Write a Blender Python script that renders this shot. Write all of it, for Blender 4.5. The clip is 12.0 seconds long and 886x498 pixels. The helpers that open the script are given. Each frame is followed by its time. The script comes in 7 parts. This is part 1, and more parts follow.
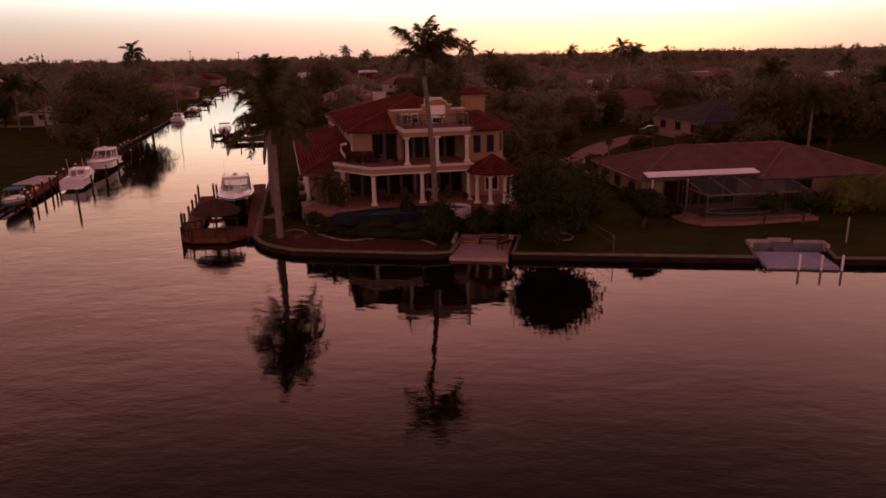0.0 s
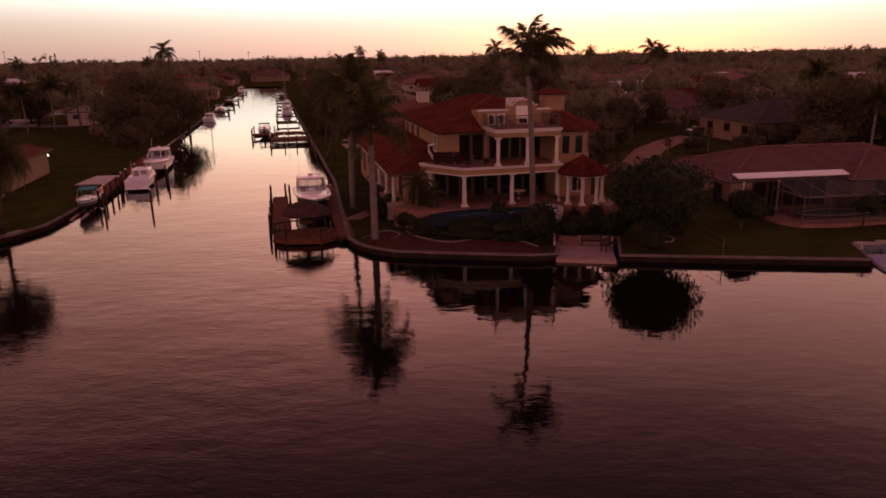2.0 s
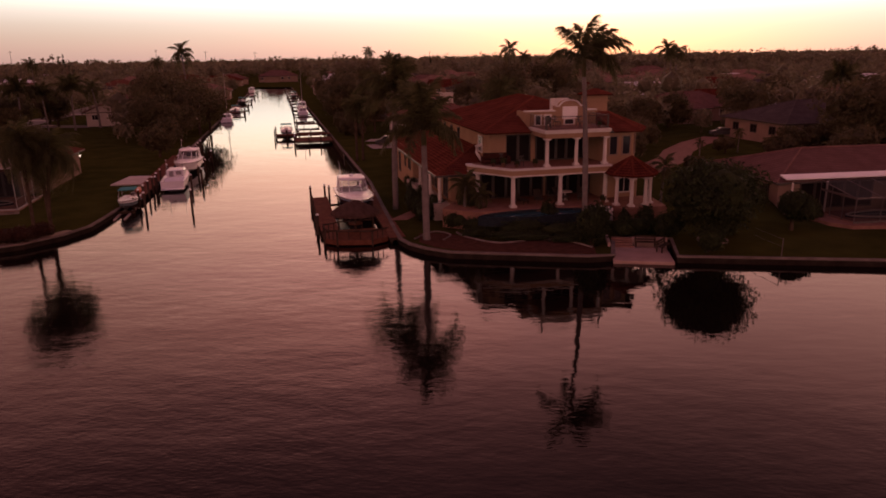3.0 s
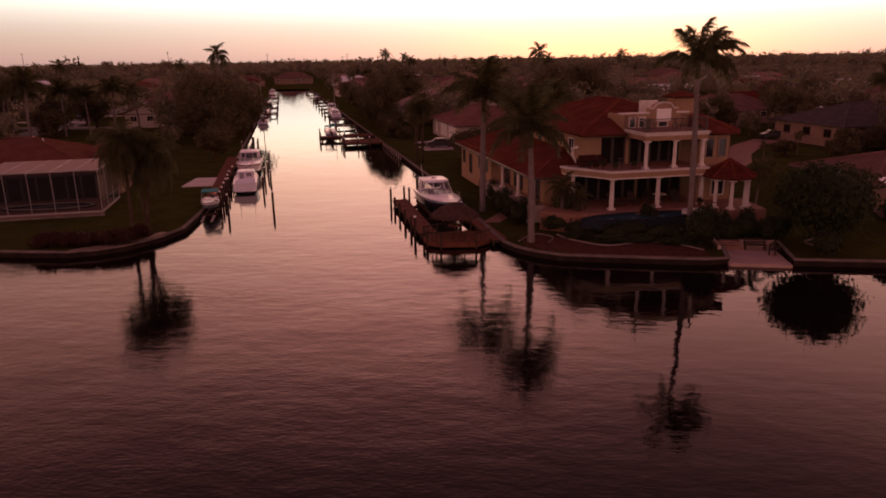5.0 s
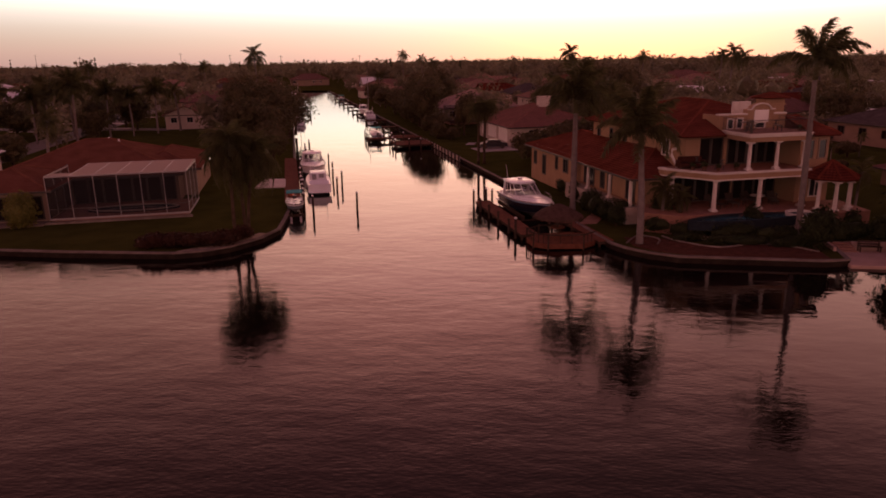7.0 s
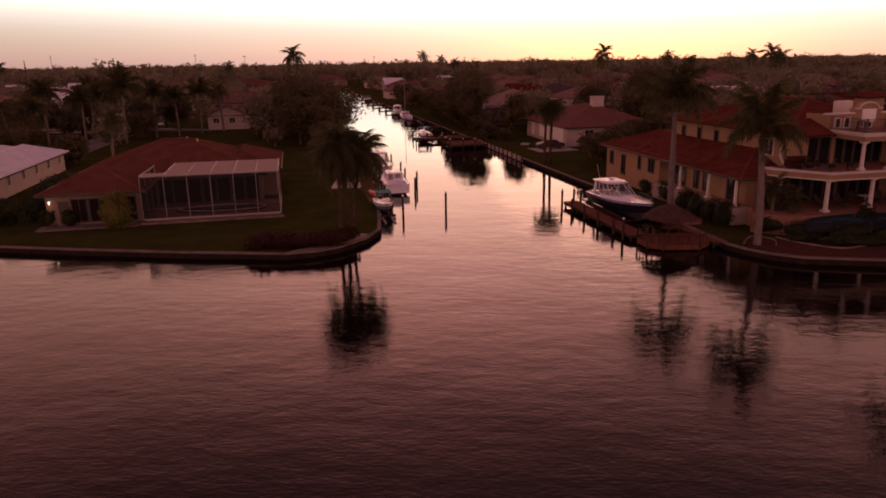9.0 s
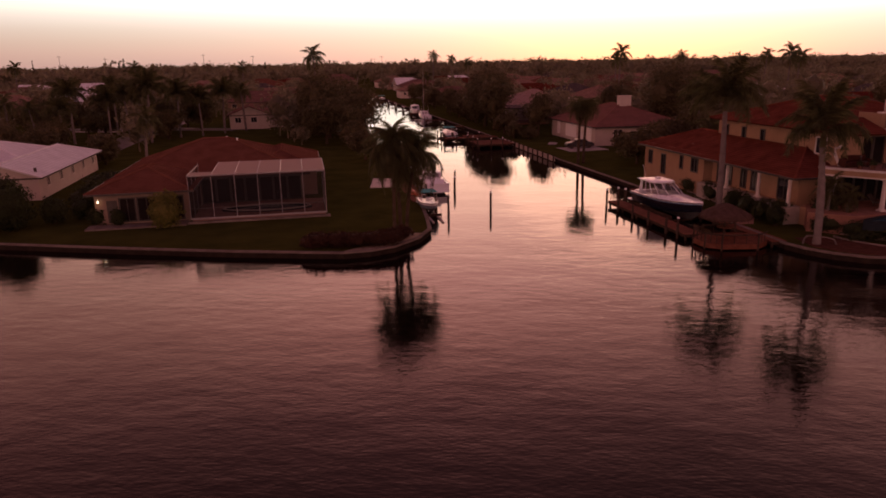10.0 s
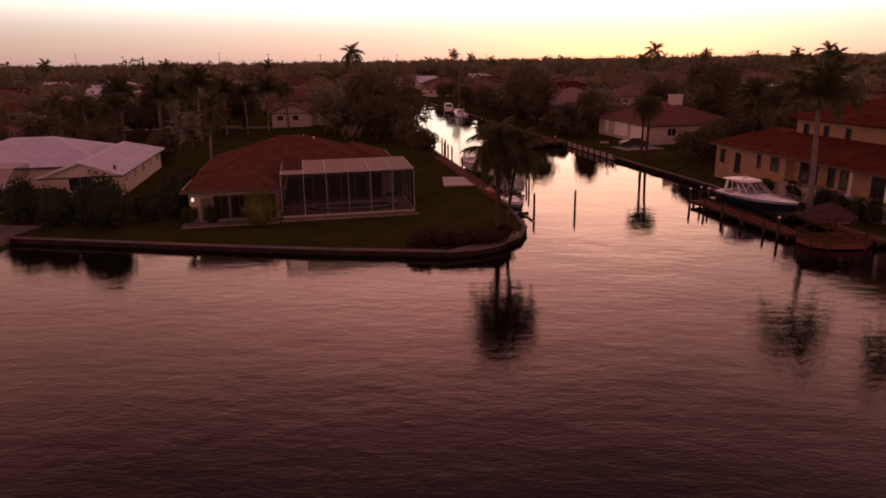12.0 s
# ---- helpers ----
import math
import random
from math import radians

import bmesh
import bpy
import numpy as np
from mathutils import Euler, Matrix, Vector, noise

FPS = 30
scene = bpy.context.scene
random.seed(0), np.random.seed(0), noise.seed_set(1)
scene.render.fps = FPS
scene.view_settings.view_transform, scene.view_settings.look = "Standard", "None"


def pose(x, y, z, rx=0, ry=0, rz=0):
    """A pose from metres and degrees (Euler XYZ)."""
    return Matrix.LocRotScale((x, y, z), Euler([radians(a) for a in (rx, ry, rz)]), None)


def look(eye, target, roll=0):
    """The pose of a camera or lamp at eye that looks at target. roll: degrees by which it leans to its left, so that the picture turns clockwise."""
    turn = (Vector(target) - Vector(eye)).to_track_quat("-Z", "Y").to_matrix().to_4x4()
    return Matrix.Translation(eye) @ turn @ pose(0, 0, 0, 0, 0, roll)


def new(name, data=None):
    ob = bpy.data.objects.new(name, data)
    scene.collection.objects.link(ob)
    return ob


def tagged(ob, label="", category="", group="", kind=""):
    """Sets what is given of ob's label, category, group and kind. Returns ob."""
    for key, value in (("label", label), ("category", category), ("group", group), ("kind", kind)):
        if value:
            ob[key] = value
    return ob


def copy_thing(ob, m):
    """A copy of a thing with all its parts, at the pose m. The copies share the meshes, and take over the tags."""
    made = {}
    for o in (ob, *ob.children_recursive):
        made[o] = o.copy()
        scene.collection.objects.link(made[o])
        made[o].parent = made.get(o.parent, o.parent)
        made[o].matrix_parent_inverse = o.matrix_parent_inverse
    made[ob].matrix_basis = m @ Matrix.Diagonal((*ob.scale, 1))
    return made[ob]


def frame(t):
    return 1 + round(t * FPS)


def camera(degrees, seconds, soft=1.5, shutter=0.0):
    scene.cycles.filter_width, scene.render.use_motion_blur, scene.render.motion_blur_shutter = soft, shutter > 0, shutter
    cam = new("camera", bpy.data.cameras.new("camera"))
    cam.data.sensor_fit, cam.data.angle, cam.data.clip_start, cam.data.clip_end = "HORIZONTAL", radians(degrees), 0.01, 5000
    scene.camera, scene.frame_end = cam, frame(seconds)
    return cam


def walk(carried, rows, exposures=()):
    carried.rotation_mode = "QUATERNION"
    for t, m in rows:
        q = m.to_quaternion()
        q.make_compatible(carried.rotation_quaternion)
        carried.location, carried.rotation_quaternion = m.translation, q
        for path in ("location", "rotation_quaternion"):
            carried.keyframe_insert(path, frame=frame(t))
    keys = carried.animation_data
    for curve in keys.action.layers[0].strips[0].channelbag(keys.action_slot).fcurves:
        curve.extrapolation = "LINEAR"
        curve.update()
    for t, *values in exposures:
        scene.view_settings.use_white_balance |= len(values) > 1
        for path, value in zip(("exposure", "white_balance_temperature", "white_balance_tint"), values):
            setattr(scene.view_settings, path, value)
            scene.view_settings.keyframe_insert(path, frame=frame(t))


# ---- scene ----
cam = camera(65.54, 12.0, 1.75)
ROWS = [
    (0.0, 0.000, -0.000, 14.246, 74.256, 1.028, 1.313),
    (0.5, -1.913, 0.109, 14.281, 74.258, 0.996, 1.337),
    (1.0, -3.750, 0.225, 14.284, 74.269, 0.975, 1.353),
    (1.5, -5.698, 0.315, 14.309, 74.292, 0.960, 1.382),
    (2.0, -7.550, 0.357, 14.308, 74.304, 0.929, 1.409),
    (2.5, -9.539, 0.370, 14.332, 74.331, 0.905, 1.472),
    (4.5, -17.436, 0.315, 14.397, 74.508, 0.840, 1.658),
    (5.0, -19.525, 0.293, 14.449, 74.549, 0.822, 1.729),
    (5.5, -21.491, 0.312, 14.474, 74.582, 0.799, 1.807),
    (6.0, -23.471, 0.293, 14.483, 74.611, 0.784, 1.890),
    (6.5, -25.647, 0.268, 14.505, 74.655, 0.804, 1.962),
    (7.0, -27.682, 0.247, 14.503, 74.677, 0.824, 2.004),
    (9.0, -36.120, 0.586, 14.426, 74.760, 0.866, 2.410),
    (9.5, -38.127, 0.632, 14.403, 74.769, 0.879, 2.535),
    (10.0, -40.243, 0.610, 14.383, 74.762, 0.903, 2.681),
    (10.5, -42.218, 0.521, 14.403, 74.746, 0.906, 2.824),
    (11.0, -44.276, 0.369, 14.463, 74.730, 0.898, 2.975),
    (11.5, -46.184, 0.195, 14.515, 74.684, 0.870, 3.102),
    (12.0, -48.000, 0.000, 14.572, 74.625, 0.820, 3.220),
]
walk(cam, [(t, pose(*place)) for t, *place in ROWS])

# ---- world and sun: dusk just after sunset, the glow ahead and to the right ----
SUN_AZ = radians(-12)          # from +y, to the right is negative
SUN_EL = radians(2.5)
world = bpy.data.worlds.new("dusk")
scene.world = world
world.use_nodes = True
wn, wl = world.node_tree.nodes, world.node_tree.links
wn.clear()


def wnode(kind, **values):
    n = wn.new(kind)
    for key, value in values.items():
        n.inputs[key].default_value = value
    return n


def ramp_of(node, stops):
    els = node.color_ramp.elements
    while len(els) > 1:
        els.remove(els[-1])
    els[0].position, els[0].color = stops[0][0], (*stops[0][1], 1)
    for at, col in stops[1:]:
        els.new(at).color = (*col, 1)


coord = wn.new("ShaderNodeTexCoord")
norm = wn.new("ShaderNodeVectorMath")
norm.operation = "NORMALIZE"
wl.new(coord.outputs["Generated"], norm.inputs[0])
split = wn.new("ShaderNodeSeparateXYZ")
wl.new(norm.outputs[0], split.inputs[0])
height = wn.new("ShaderNodeValToRGB")
ramp_of(height, [(0.0, (0.285, 0.19, 0.175)), (0.016, (0.32, 0.225, 0.20)), (0.03, (0.34, 0.262, 0.23)), (0.045, (0.38, 0.32, 0.286)), (0.06, (0.47, 0.425, 0.39)), (0.078, (0.68, 0.62, 0.54)), (0.11, (0.95, 0.71, 0.53)),
                 (0.16, (0.93, 0.515, 0.37)), (0.30, (0.82, 0.348, 0.278)), (0.39, (0.65, 0.24, 0.202)), (0.46, (0.38, 0.125, 0.113)), (0.53, (0.20, 0.060, 0.058)),
                 (0.60, (0.115, 0.034, 0.036)), (0.70, (0.105, 0.040, 0.044)), (0.80, (0.128, 0.082, 0.132)), (1.0, (0.146, 0.100, 0.176))])
wl.new(split.outputs["Z"], height.inputs[0])
toward = wn.new("ShaderNodeVectorMath")
toward.operation = "DOT_PRODUCT"
toward.inputs[1].default_value = (-math.sin(SUN_AZ), math.cos(SUN_AZ), 0.06)
wl.new(norm.outputs[0], toward.inputs[0])
glow = wn.new("ShaderNodeValToRGB")
ramp_of(glow, [(0.0, (0.54, 0.405, 0.47)), (0.45, (0.55, 0.40, 0.44)), (0.75, (0.53, 0.43, 0.435)), (0.88, (0.705, 0.67, 0.665)), (0.95, (0.84, 0.81, 0.82)), (1.0, (0.925, 0.895, 0.96))])
half = wn.new("ShaderNodeMath")
half.operation = "MULTIPLY_ADD"
half.inputs[1].default_value, half.inputs[2].default_value = 0.5, 0.5
wl.new(toward.outputs["Value"], half.inputs[0])
wl.new(half.outputs[0], glow.inputs[0])
mix = wn.new("ShaderNodeMix")
mix.data_type, mix.blend_type = "RGBA", "MULTIPLY"
mix.inputs["Factor"].default_value = 1
wl.new(height.outputs[0], mix.inputs["A"])
wl.new(glow.outputs[0], mix.inputs["B"])
# higher up the glow gathers round the sunset's azimuth
flat = wn.new("ShaderNodeVectorMath")
flat.operation = "MULTIPLY"
flat.inputs[1].default_value = (1, 1, 0)
wl.new(norm.outputs[0], flat.inputs[0])
level = wn.new("ShaderNodeVectorMath")
level.operation = "NORMALIZE"
wl.new(flat.outputs[0], level.inputs[0])
bearing = wn.new("ShaderNodeVectorMath")
bearing.operation = "DOT_PRODUCT"
bearing.inputs[1].default_value = (-math.sin(radians(6)), math.cos(radians(6)), 0)
wl.new(level.outputs[0], bearing.inputs[0])
bearing_half = wn.new("ShaderNodeMath")
bearing_half.operation = "MULTIPLY_ADD"
bearing_half.inputs[1].default_value, bearing_half.inputs[2].default_value = 0.5, 0.5
wl.new(bearing.outputs["Value"], bearing_half.inputs[0])
spread = wn.new("ShaderNodeValToRGB")
ramp_of(spread, [(at, (k, k, k)) for at, k in ((0.0, 0.94), (0.6, 0.86), (0.86, 0.72), (0.937, 0.74), (0.965, 0.84), (0.989, 1.03), (1.0, 1.17))])
wl.new(bearing_half.outputs[0], spread.inputs[0])
aloft = wn.new("ShaderNodeMapRange")
aloft.inputs["From Min"].default_value, aloft.inputs["From Max"].default_value = 0.09, 0.22
wl.new(split.outputs["Z"], aloft.inputs["Value"])
gather = wn.new("ShaderNodeMix")
gather.data_type, gather.blend_type = "RGBA", "MULTIPLY"
wl.new(aloft.outputs[0], gather.inputs["Factor"])
wl.new(mix.outputs["Result"], gather.inputs["A"])
wl.new(spread.outputs[0], gather.inputs["B"])
sky = wn.new("ShaderNodeTexSky")
sky.sky_type, sky.sun_disc, sky.sun_elevation, sky.sun_rotation = "NISHITA", False, SUN_EL, -SUN_AZ
back_haze = wnode("ShaderNodeBackground", Strength=2.8)
back_sky = wnode("ShaderNodeBackground", Strength=0.029)
both = wn.new("ShaderNodeAddShader")
out = wn.new("ShaderNodeOutputWorld")
wl.new(gather.outputs["Result"], back_haze.inputs["Color"])
wl.new(sky.outputs[0], back_sky.inputs["Color"])
wl.new(back_haze.outputs[0], both.inputs[0])
wl.new(back_sky.outputs[0], both.inputs[1])
wl.new(both.outputs[0], out.inputs[0])

lamp = bpy.data.lights.new("sun", "SUN")
lamp.energy, lamp.angle, lamp.color = 0.12, radians(25), (1.0, 0.5, 0.32)
sun = new("sun", lamp)
sun.matrix_world = look((0, 0, 0), (math.sin(SUN_AZ), -math.cos(SUN_AZ), -math.tan(radians(3))))
scene.view_settings.exposure = 0.0


# ---- materials ----
def surface(name, dark, light, scale=3.0, rough=0.7, bump=0.3, fine=40.0, metal=0.0, spread=0.0, thick=0.02):
    """Two tones mixed by coarse and fine grain at world size, with a fine relief; spread varies whole pieces."""
    m = bpy.data.materials.new(name)
    m.use_nodes = True
    n, l = m.node_tree.nodes, m.node_tree.links
    b = n["Principled BSDF"]
    geo = n.new("ShaderNodeNewGeometry")
    big, small = n.new("ShaderNodeTexNoise"), n.new("ShaderNodeTexNoise")
    big.inputs["Scale"].default_value, big.inputs["Detail"].default_value = scale, 5
    small.inputs["Scale"].default_value, small.inputs["Detail"].default_value = fine, 3
    l.new(geo.outputs["Position"], big.inputs["Vector"])
    l.new(geo.outputs["Position"], small.inputs["Vector"])
    add = n.new("ShaderNodeMath")
    add.operation = "MULTIPLY_ADD"
    add.inputs[1].default_value = 0.4
    l.new(small.outputs["Fac"], add.inputs[0])
    part_ = n.new("ShaderNodeMath")
    part_.operation = "MULTIPLY"
    part_.inputs[1].default_value = 0.6
    l.new(big.outputs["Fac"], part_.inputs[0])
    l.new(part_.outputs[0], add.inputs[2])
    r = n.new("ShaderNodeValToRGB")
    ramp_of(r, [(0.32, dark), (0.68, light)])
    l.new(add.outputs[0], r.inputs[0])
    colour = r.outputs[0]
    if spread:
        info = n.new("ShaderNodeObjectInfo")
        hsv = n.new("ShaderNodeHueSaturation")
        rng = n.new("ShaderNodeMapRange")
        rng.inputs["To Min"].default_value, rng.inputs["To Max"].default_value = 1 - spread, 1 + spread
        l.new(info.outputs["Random"], rng.inputs["Value"])
        l.new(rng.outputs[0], hsv.inputs["Value"])
        l.new(colour, hsv.inputs["Color"])
        colour = hsv.outputs[0]
    l.new(colour, b.inputs["Base Color"])
    b.inputs["Roughness"].default_value, b.inputs["Metallic"].default_value = rough, metal
    b.inputs["Specular IOR Level"].default_value = 0.5 if rough < 0.65 else 0.02
    if bump:
        bp = n.new("ShaderNodeBump")
        bp.inputs["Strength"].default_value, bp.inputs["Distance"].default_value = bump, thick
        l.new(add.outputs[0], bp.inputs["Height"])
        l.new(bp.outputs[0], b.inputs["Normal"])
    return m


def foliage(name, dark, light, rough=0.6, through_light=0.3):
    """Leaves that differ leaf by leaf."""
    m = bpy.data.materials.new(name)
    m.use_nodes = True
    n, l = m.node_tree.nodes, m.node_tree.links
    b = n["Principled BSDF"]
    geo = n.new("ShaderNodeNewGeometry")
    noi = n.new("ShaderNodeTexNoise")
    noi.inputs["Scale"].default_value = 0.5
    l.new(geo.outputs["Position"], noi.inputs["Vector"])
    mean = n.new("ShaderNodeMath")
    mean.operation = "MULTIPLY_ADD"
    mean.inputs[1].default_value = 0.5
    l.new(geo.outputs["Random Per Island"], mean.inputs[0])
    part_ = n.new("ShaderNodeMath")
    part_.operation = "MULTIPLY"
    part_.inputs[1].default_value = 0.5
    l.new(noi.outputs["Fac"], part_.inputs[0])
    l.new(part_.outputs[0], mean.inputs[2])
    r = n.new("ShaderNodeValToRGB")
    ramp_of(r, [(0.15, dark), (0.85, light)])
    l.new(mean.outputs[0], r.inputs[0])
    l.new(r.outputs[0], b.inputs["Base Color"])
    b.inputs["Roughness"].default_value = rough
    b.inputs["Specular IOR Level"].default_value = 0.15
    # thin leaves let light through from behind
    shine = n.new("ShaderNodeBsdfTranslucent")
    warm = n.new("ShaderNodeHueSaturation")
    warm.inputs["Value"].default_value = 1.3
    l.new(r.outputs[0], warm.inputs["Color"])
    l.new(warm.outputs[0], shine.inputs["Color"])
    mx = n.new("ShaderNodeMixShader")
    mx.inputs[0].default_value = through_light
    l.new(b.outputs[0], mx.inputs[1])
    l.new(shine.outputs[0], mx.inputs[2])
    l.new(mx.outputs[0], n["Material Output"].inputs["Surface"])
    return m


def tile_roof(name, dark, light, course=0.33, pan=0.26, rough=0.75, relief=0.05, joint_tone=0.45, rib=1.0):
    """Barrel or flat tiles: courses up the slope and pans along the eave, laid by the roof's own UVs in metres."""
    m = surface(name, dark, light, 0.8, rough, 0.0, 9.0)
    n, l = m.node_tree.nodes, m.node_tree.links
    b = n["Principled BSDF"]
    b.inputs["Specular IOR Level"].default_value = 0.0
    uv = n.new("ShaderNodeUVMap")
    sep = n.new("ShaderNodeSeparateXYZ")
    l.new(uv.outputs[0], sep.inputs[0])
    heights = []
    for axis, size in (("X", pan), ("Y", course)):
        div = n.new("ShaderNodeMath")
        div.operation = "DIVIDE"
        div.inputs[1].default_value = size
        l.new(sep.outputs[axis], div.inputs[0])
        fr = n.new("ShaderNodeMath")
        fr.operation = "PINGPONG" if axis == "X" else "FRACT"
        if axis == "X":
            fr.inputs[1].default_value = 0.5
        l.new(div.outputs[0], fr.inputs[0])
        if axis == "X":
            flat = n.new("ShaderNodeMath")
            flat.operation = "MULTIPLY"
            flat.inputs[1].default_value = rib
            l.new(fr.outputs[0], flat.inputs[0])
            fr = flat
        heights.append(fr.outputs[0])
    lower = n.new("ShaderNodeMath")
    lower.operation = "SUBTRACT"
    l.new(heights[0], lower.inputs[0])
    l.new(heights[1], lower.inputs[1])
    bp = n.new("ShaderNodeBump")
    bp.inputs["Strength"].default_value, bp.inputs["Distance"].default_value = 0.8, relief
    l.new(lower.outputs[0], bp.inputs["Height"])
    l.new(bp.outputs[0], b.inputs["Normal"])
    # darker colour in the joints between tiles
    joint = n.new("ShaderNodeMapRange")
    joint.inputs["From Min"].default_value, joint.inputs["From Max"].default_value = -0.75, 0.2
    joint.inputs["To Min"].default_value, joint.inputs["To Max"].default_value = joint_tone, 1.08
    l.new(lower.outputs[0], joint.inputs["Value"])
    hsv = n.new("ShaderNodeHueSaturation")
    old = b.inputs["Base Color"].links[0].from_socket
    l.new(joint.outputs[0], hsv.inputs["Value"])
    l.new(old, hsv.inputs["Color"])
    l.new(hsv.outputs[0], b.inputs["Base Color"])
    return m


def water_material():
    m = bpy.data.materials.new("canal_water")
    m.use_nodes = True
    n, l = m.node_tree.nodes, m.node_tree.links
    b = n["Principled BSDF"]
    b.inputs["Base Color"].default_value = (0.005, 0.0035, 0.003, 1)
    b.inputs["Roughness"].default_value = 0.025
    b.inputs["IOR"].default_value = 1.333
    geo = n.new("ShaderNodeNewGeometry")
    # calm water in the lee of the eastern land, ruffled further out, in patches
    patch = n.new("ShaderNodeTexNoise")
    patch.inputs["Scale"].default_value, patch.inputs["Detail"].default_value = 0.045, 3
    l.new(geo.outputs["Position"], patch.inputs["Vector"])
    place = n.new("ShaderNodeSeparateXYZ")
    l.new(geo.outputs["Position"], place.inputs[0])
    lee = n.new("ShaderNodeMapRange")
    lee.inputs["From Min"].default_value, lee.inputs["From Max"].default_value = -7.0, -18.0
    lee.inputs["To Min"].default_value, lee.inputs["To Max"].default_value = 0.0, 0.78
    l.new(place.outputs["X"], lee.inputs["Value"])
    shelter = n.new("ShaderNodeMapRange")
    shelter.inputs["From Min"].default_value, shelter.inputs["From Max"].default_value = 80.0, 34.0
    l.new(place.outputs["Y"], shelter.inputs["Value"])
    windy = n.new("ShaderNodeMath")
    windy.operation = "MULTIPLY"
    l.new(lee.outputs[0], windy.inputs[0])
    l.new(shelter.outputs[0], windy.inputs[1])
    # a light air over the open bay, away from the land
    bay = n.new("ShaderNodeMapRange")
    bay.inputs["From Min"].default_value, bay.inputs["From Max"].default_value = 35.0, 20.0
    bay.inputs["To Min"].default_value, bay.inputs["To Max"].default_value = 0.0, 0.35
    l.new(place.outputs["Y"], bay.inputs["Value"])
    most = n.new("ShaderNodeMath")
    most.operation = "MAXIMUM"
    l.new(windy.outputs[0], most.inputs[0])
    l.new(bay.outputs[0], most.inputs[1])
    ruffle = n.new("ShaderNodeMath")
    ruffle.operation = "MULTIPLY_ADD"
    ruffle.inputs[1].default_value = 0.12
    l.new(patch.outputs["Fac"], ruffle.inputs[0])
    l.new(most.outputs[0], ruffle.inputs[2])
    last = None
    # long swell and metre waves run everywhere, the fine ripple only where the wind reaches
    for scale, stretch, height_m, detail, still in ((0.16, 1.4, 0.06, 2, 0.3), (0.8, 1.9, 0.016, 2, 0.42), (3.0, 2.1, 0.0092, 3, 0.0)):
        mp = n.new("ShaderNodeMapping")
        mp.inputs["Scale"].default_value = (1, stretch, 1)
        mp.inputs["Rotation"].default_value = (0, 0, 0.2 * scale)
        l.new(geo.outputs["Position"], mp.inputs["Vector"])
        noi = n.new("ShaderNodeTexNoise")
        noi.inputs["Scale"].default_value, noi.inputs["Detail"].default_value = scale, detail
        l.new(mp.outputs[0], noi.inputs["Vector"])
        bp = n.new("ShaderNodeBump")
        bp.inputs["Distance"].default_value = height_m
        stir = n.new("ShaderNodeMath")
        stir.operation = "MULTIPLY_ADD"
        stir.inputs[1].default_value, stir.inputs[2].default_value = 1.0 - 0.6 * still, still
        l.new(ruffle.outputs[0], stir.inputs[0])
        l.new(stir.outputs[0], bp.inputs["Strength"])
        l.new(noi.outputs["Fac"], bp.inputs["Height"])
        if last:
            l.new(last, bp.inputs["Normal"])
        last = bp.outputs[0]
    l.new(last, b.inputs["Normal"])
    return m


def glass_dark(name, colour=(0.02, 0.02, 0.025)):
    m = bpy.data.materials.new(name)
    m.use_nodes = True
    b = m.node_tree.nodes["Principled BSDF"]
    b.inputs["Base Color"].default_value = (*colour, 1)
    b.inputs["Roughness"].default_value = 0.06
    return m


WATER = water_material()
GRASS = surface("lawn_grass", (0.029, 0.032, 0.008), (0.062, 0.062, 0.016), 0.35, 1.0, 0.8, 18, thick=0.05)
GRASS.node_tree.nodes["Principled BSDF"].inputs["Specular IOR Level"].default_value = 0.0
CONCRETE = surface("seawall_concrete", (0.10, 0.078, 0.067), (0.23, 0.19, 0.165), 1.2, 0.85, 0.4, 25)
WALL_STAIN = surface("wet_algae_concrete", (0.014, 0.010, 0.008), (0.038, 0.028, 0.022), 1.5, 0.8, 0.5, 20)
PALE_CONCRETE = surface("pale_concrete", (0.27, 0.23, 0.20), (0.42, 0.365, 0.325), 1.0, 0.8, 0.3, 25)
PALE_STONE = surface("bleached_stone", (0.46, 0.40, 0.35), (0.60, 0.54, 0.48), 1.0, 0.8, 0.3, 25)
PALE_BLUE = surface("pale_blue_paint", (0.26, 0.27, 0.32), (0.36, 0.37, 0.43), 1.2, 0.7, 0.2, 25)
PAVERS = surface("brick_pavers", (0.18, 0.095, 0.07), (0.30, 0.17, 0.125), 1.5, 0.8, 0.4, 14)
STUCCO = surface("cream_stucco", (0.275, 0.178, 0.112), (0.365, 0.247, 0.16), 0.6, 0.85, 0.3, 30)
STUCCO_PALE = surface("pale_stucco", (0.42, 0.375, 0.335), (0.53, 0.475, 0.43), 0.6, 0.85, 0.3, 30)
STUCCO_TAN = surface("tan_stucco", (0.22, 0.16, 0.125), (0.30, 0.225, 0.175), 0.6, 0.85, 0.3, 30)
TRIM = surface("white_trim", (0.50, 0.46, 0.42), (0.64, 0.60, 0.56), 1.5, 0.6, 0.15, 30)
WHITE = surface("white_paint", (0.70, 0.68, 0.66), (0.82, 0.80, 0.78), 1.0, 0.4, 0.05, 30)
RED_TILE = tile_roof("red_barrel_tile", (0.098, 0.029, 0.019), (0.215, 0.064, 0.041), relief=0.05, rib=0.6)
BROWN_TILE = tile_roof("brown_shingle_roof", (0.105, 0.043, 0.029), (0.165, 0.070, 0.048), 0.3, 0.5, 0.85, 0.02, 0.8, 0.1)
DUSKY_TILE = tile_roof("mauve_flat_tile", (0.13, 0.070, 0.060), (0.21, 0.118, 0.102), 0.33, 0.4, 0.85, 0.03, 0.65, 0.3)
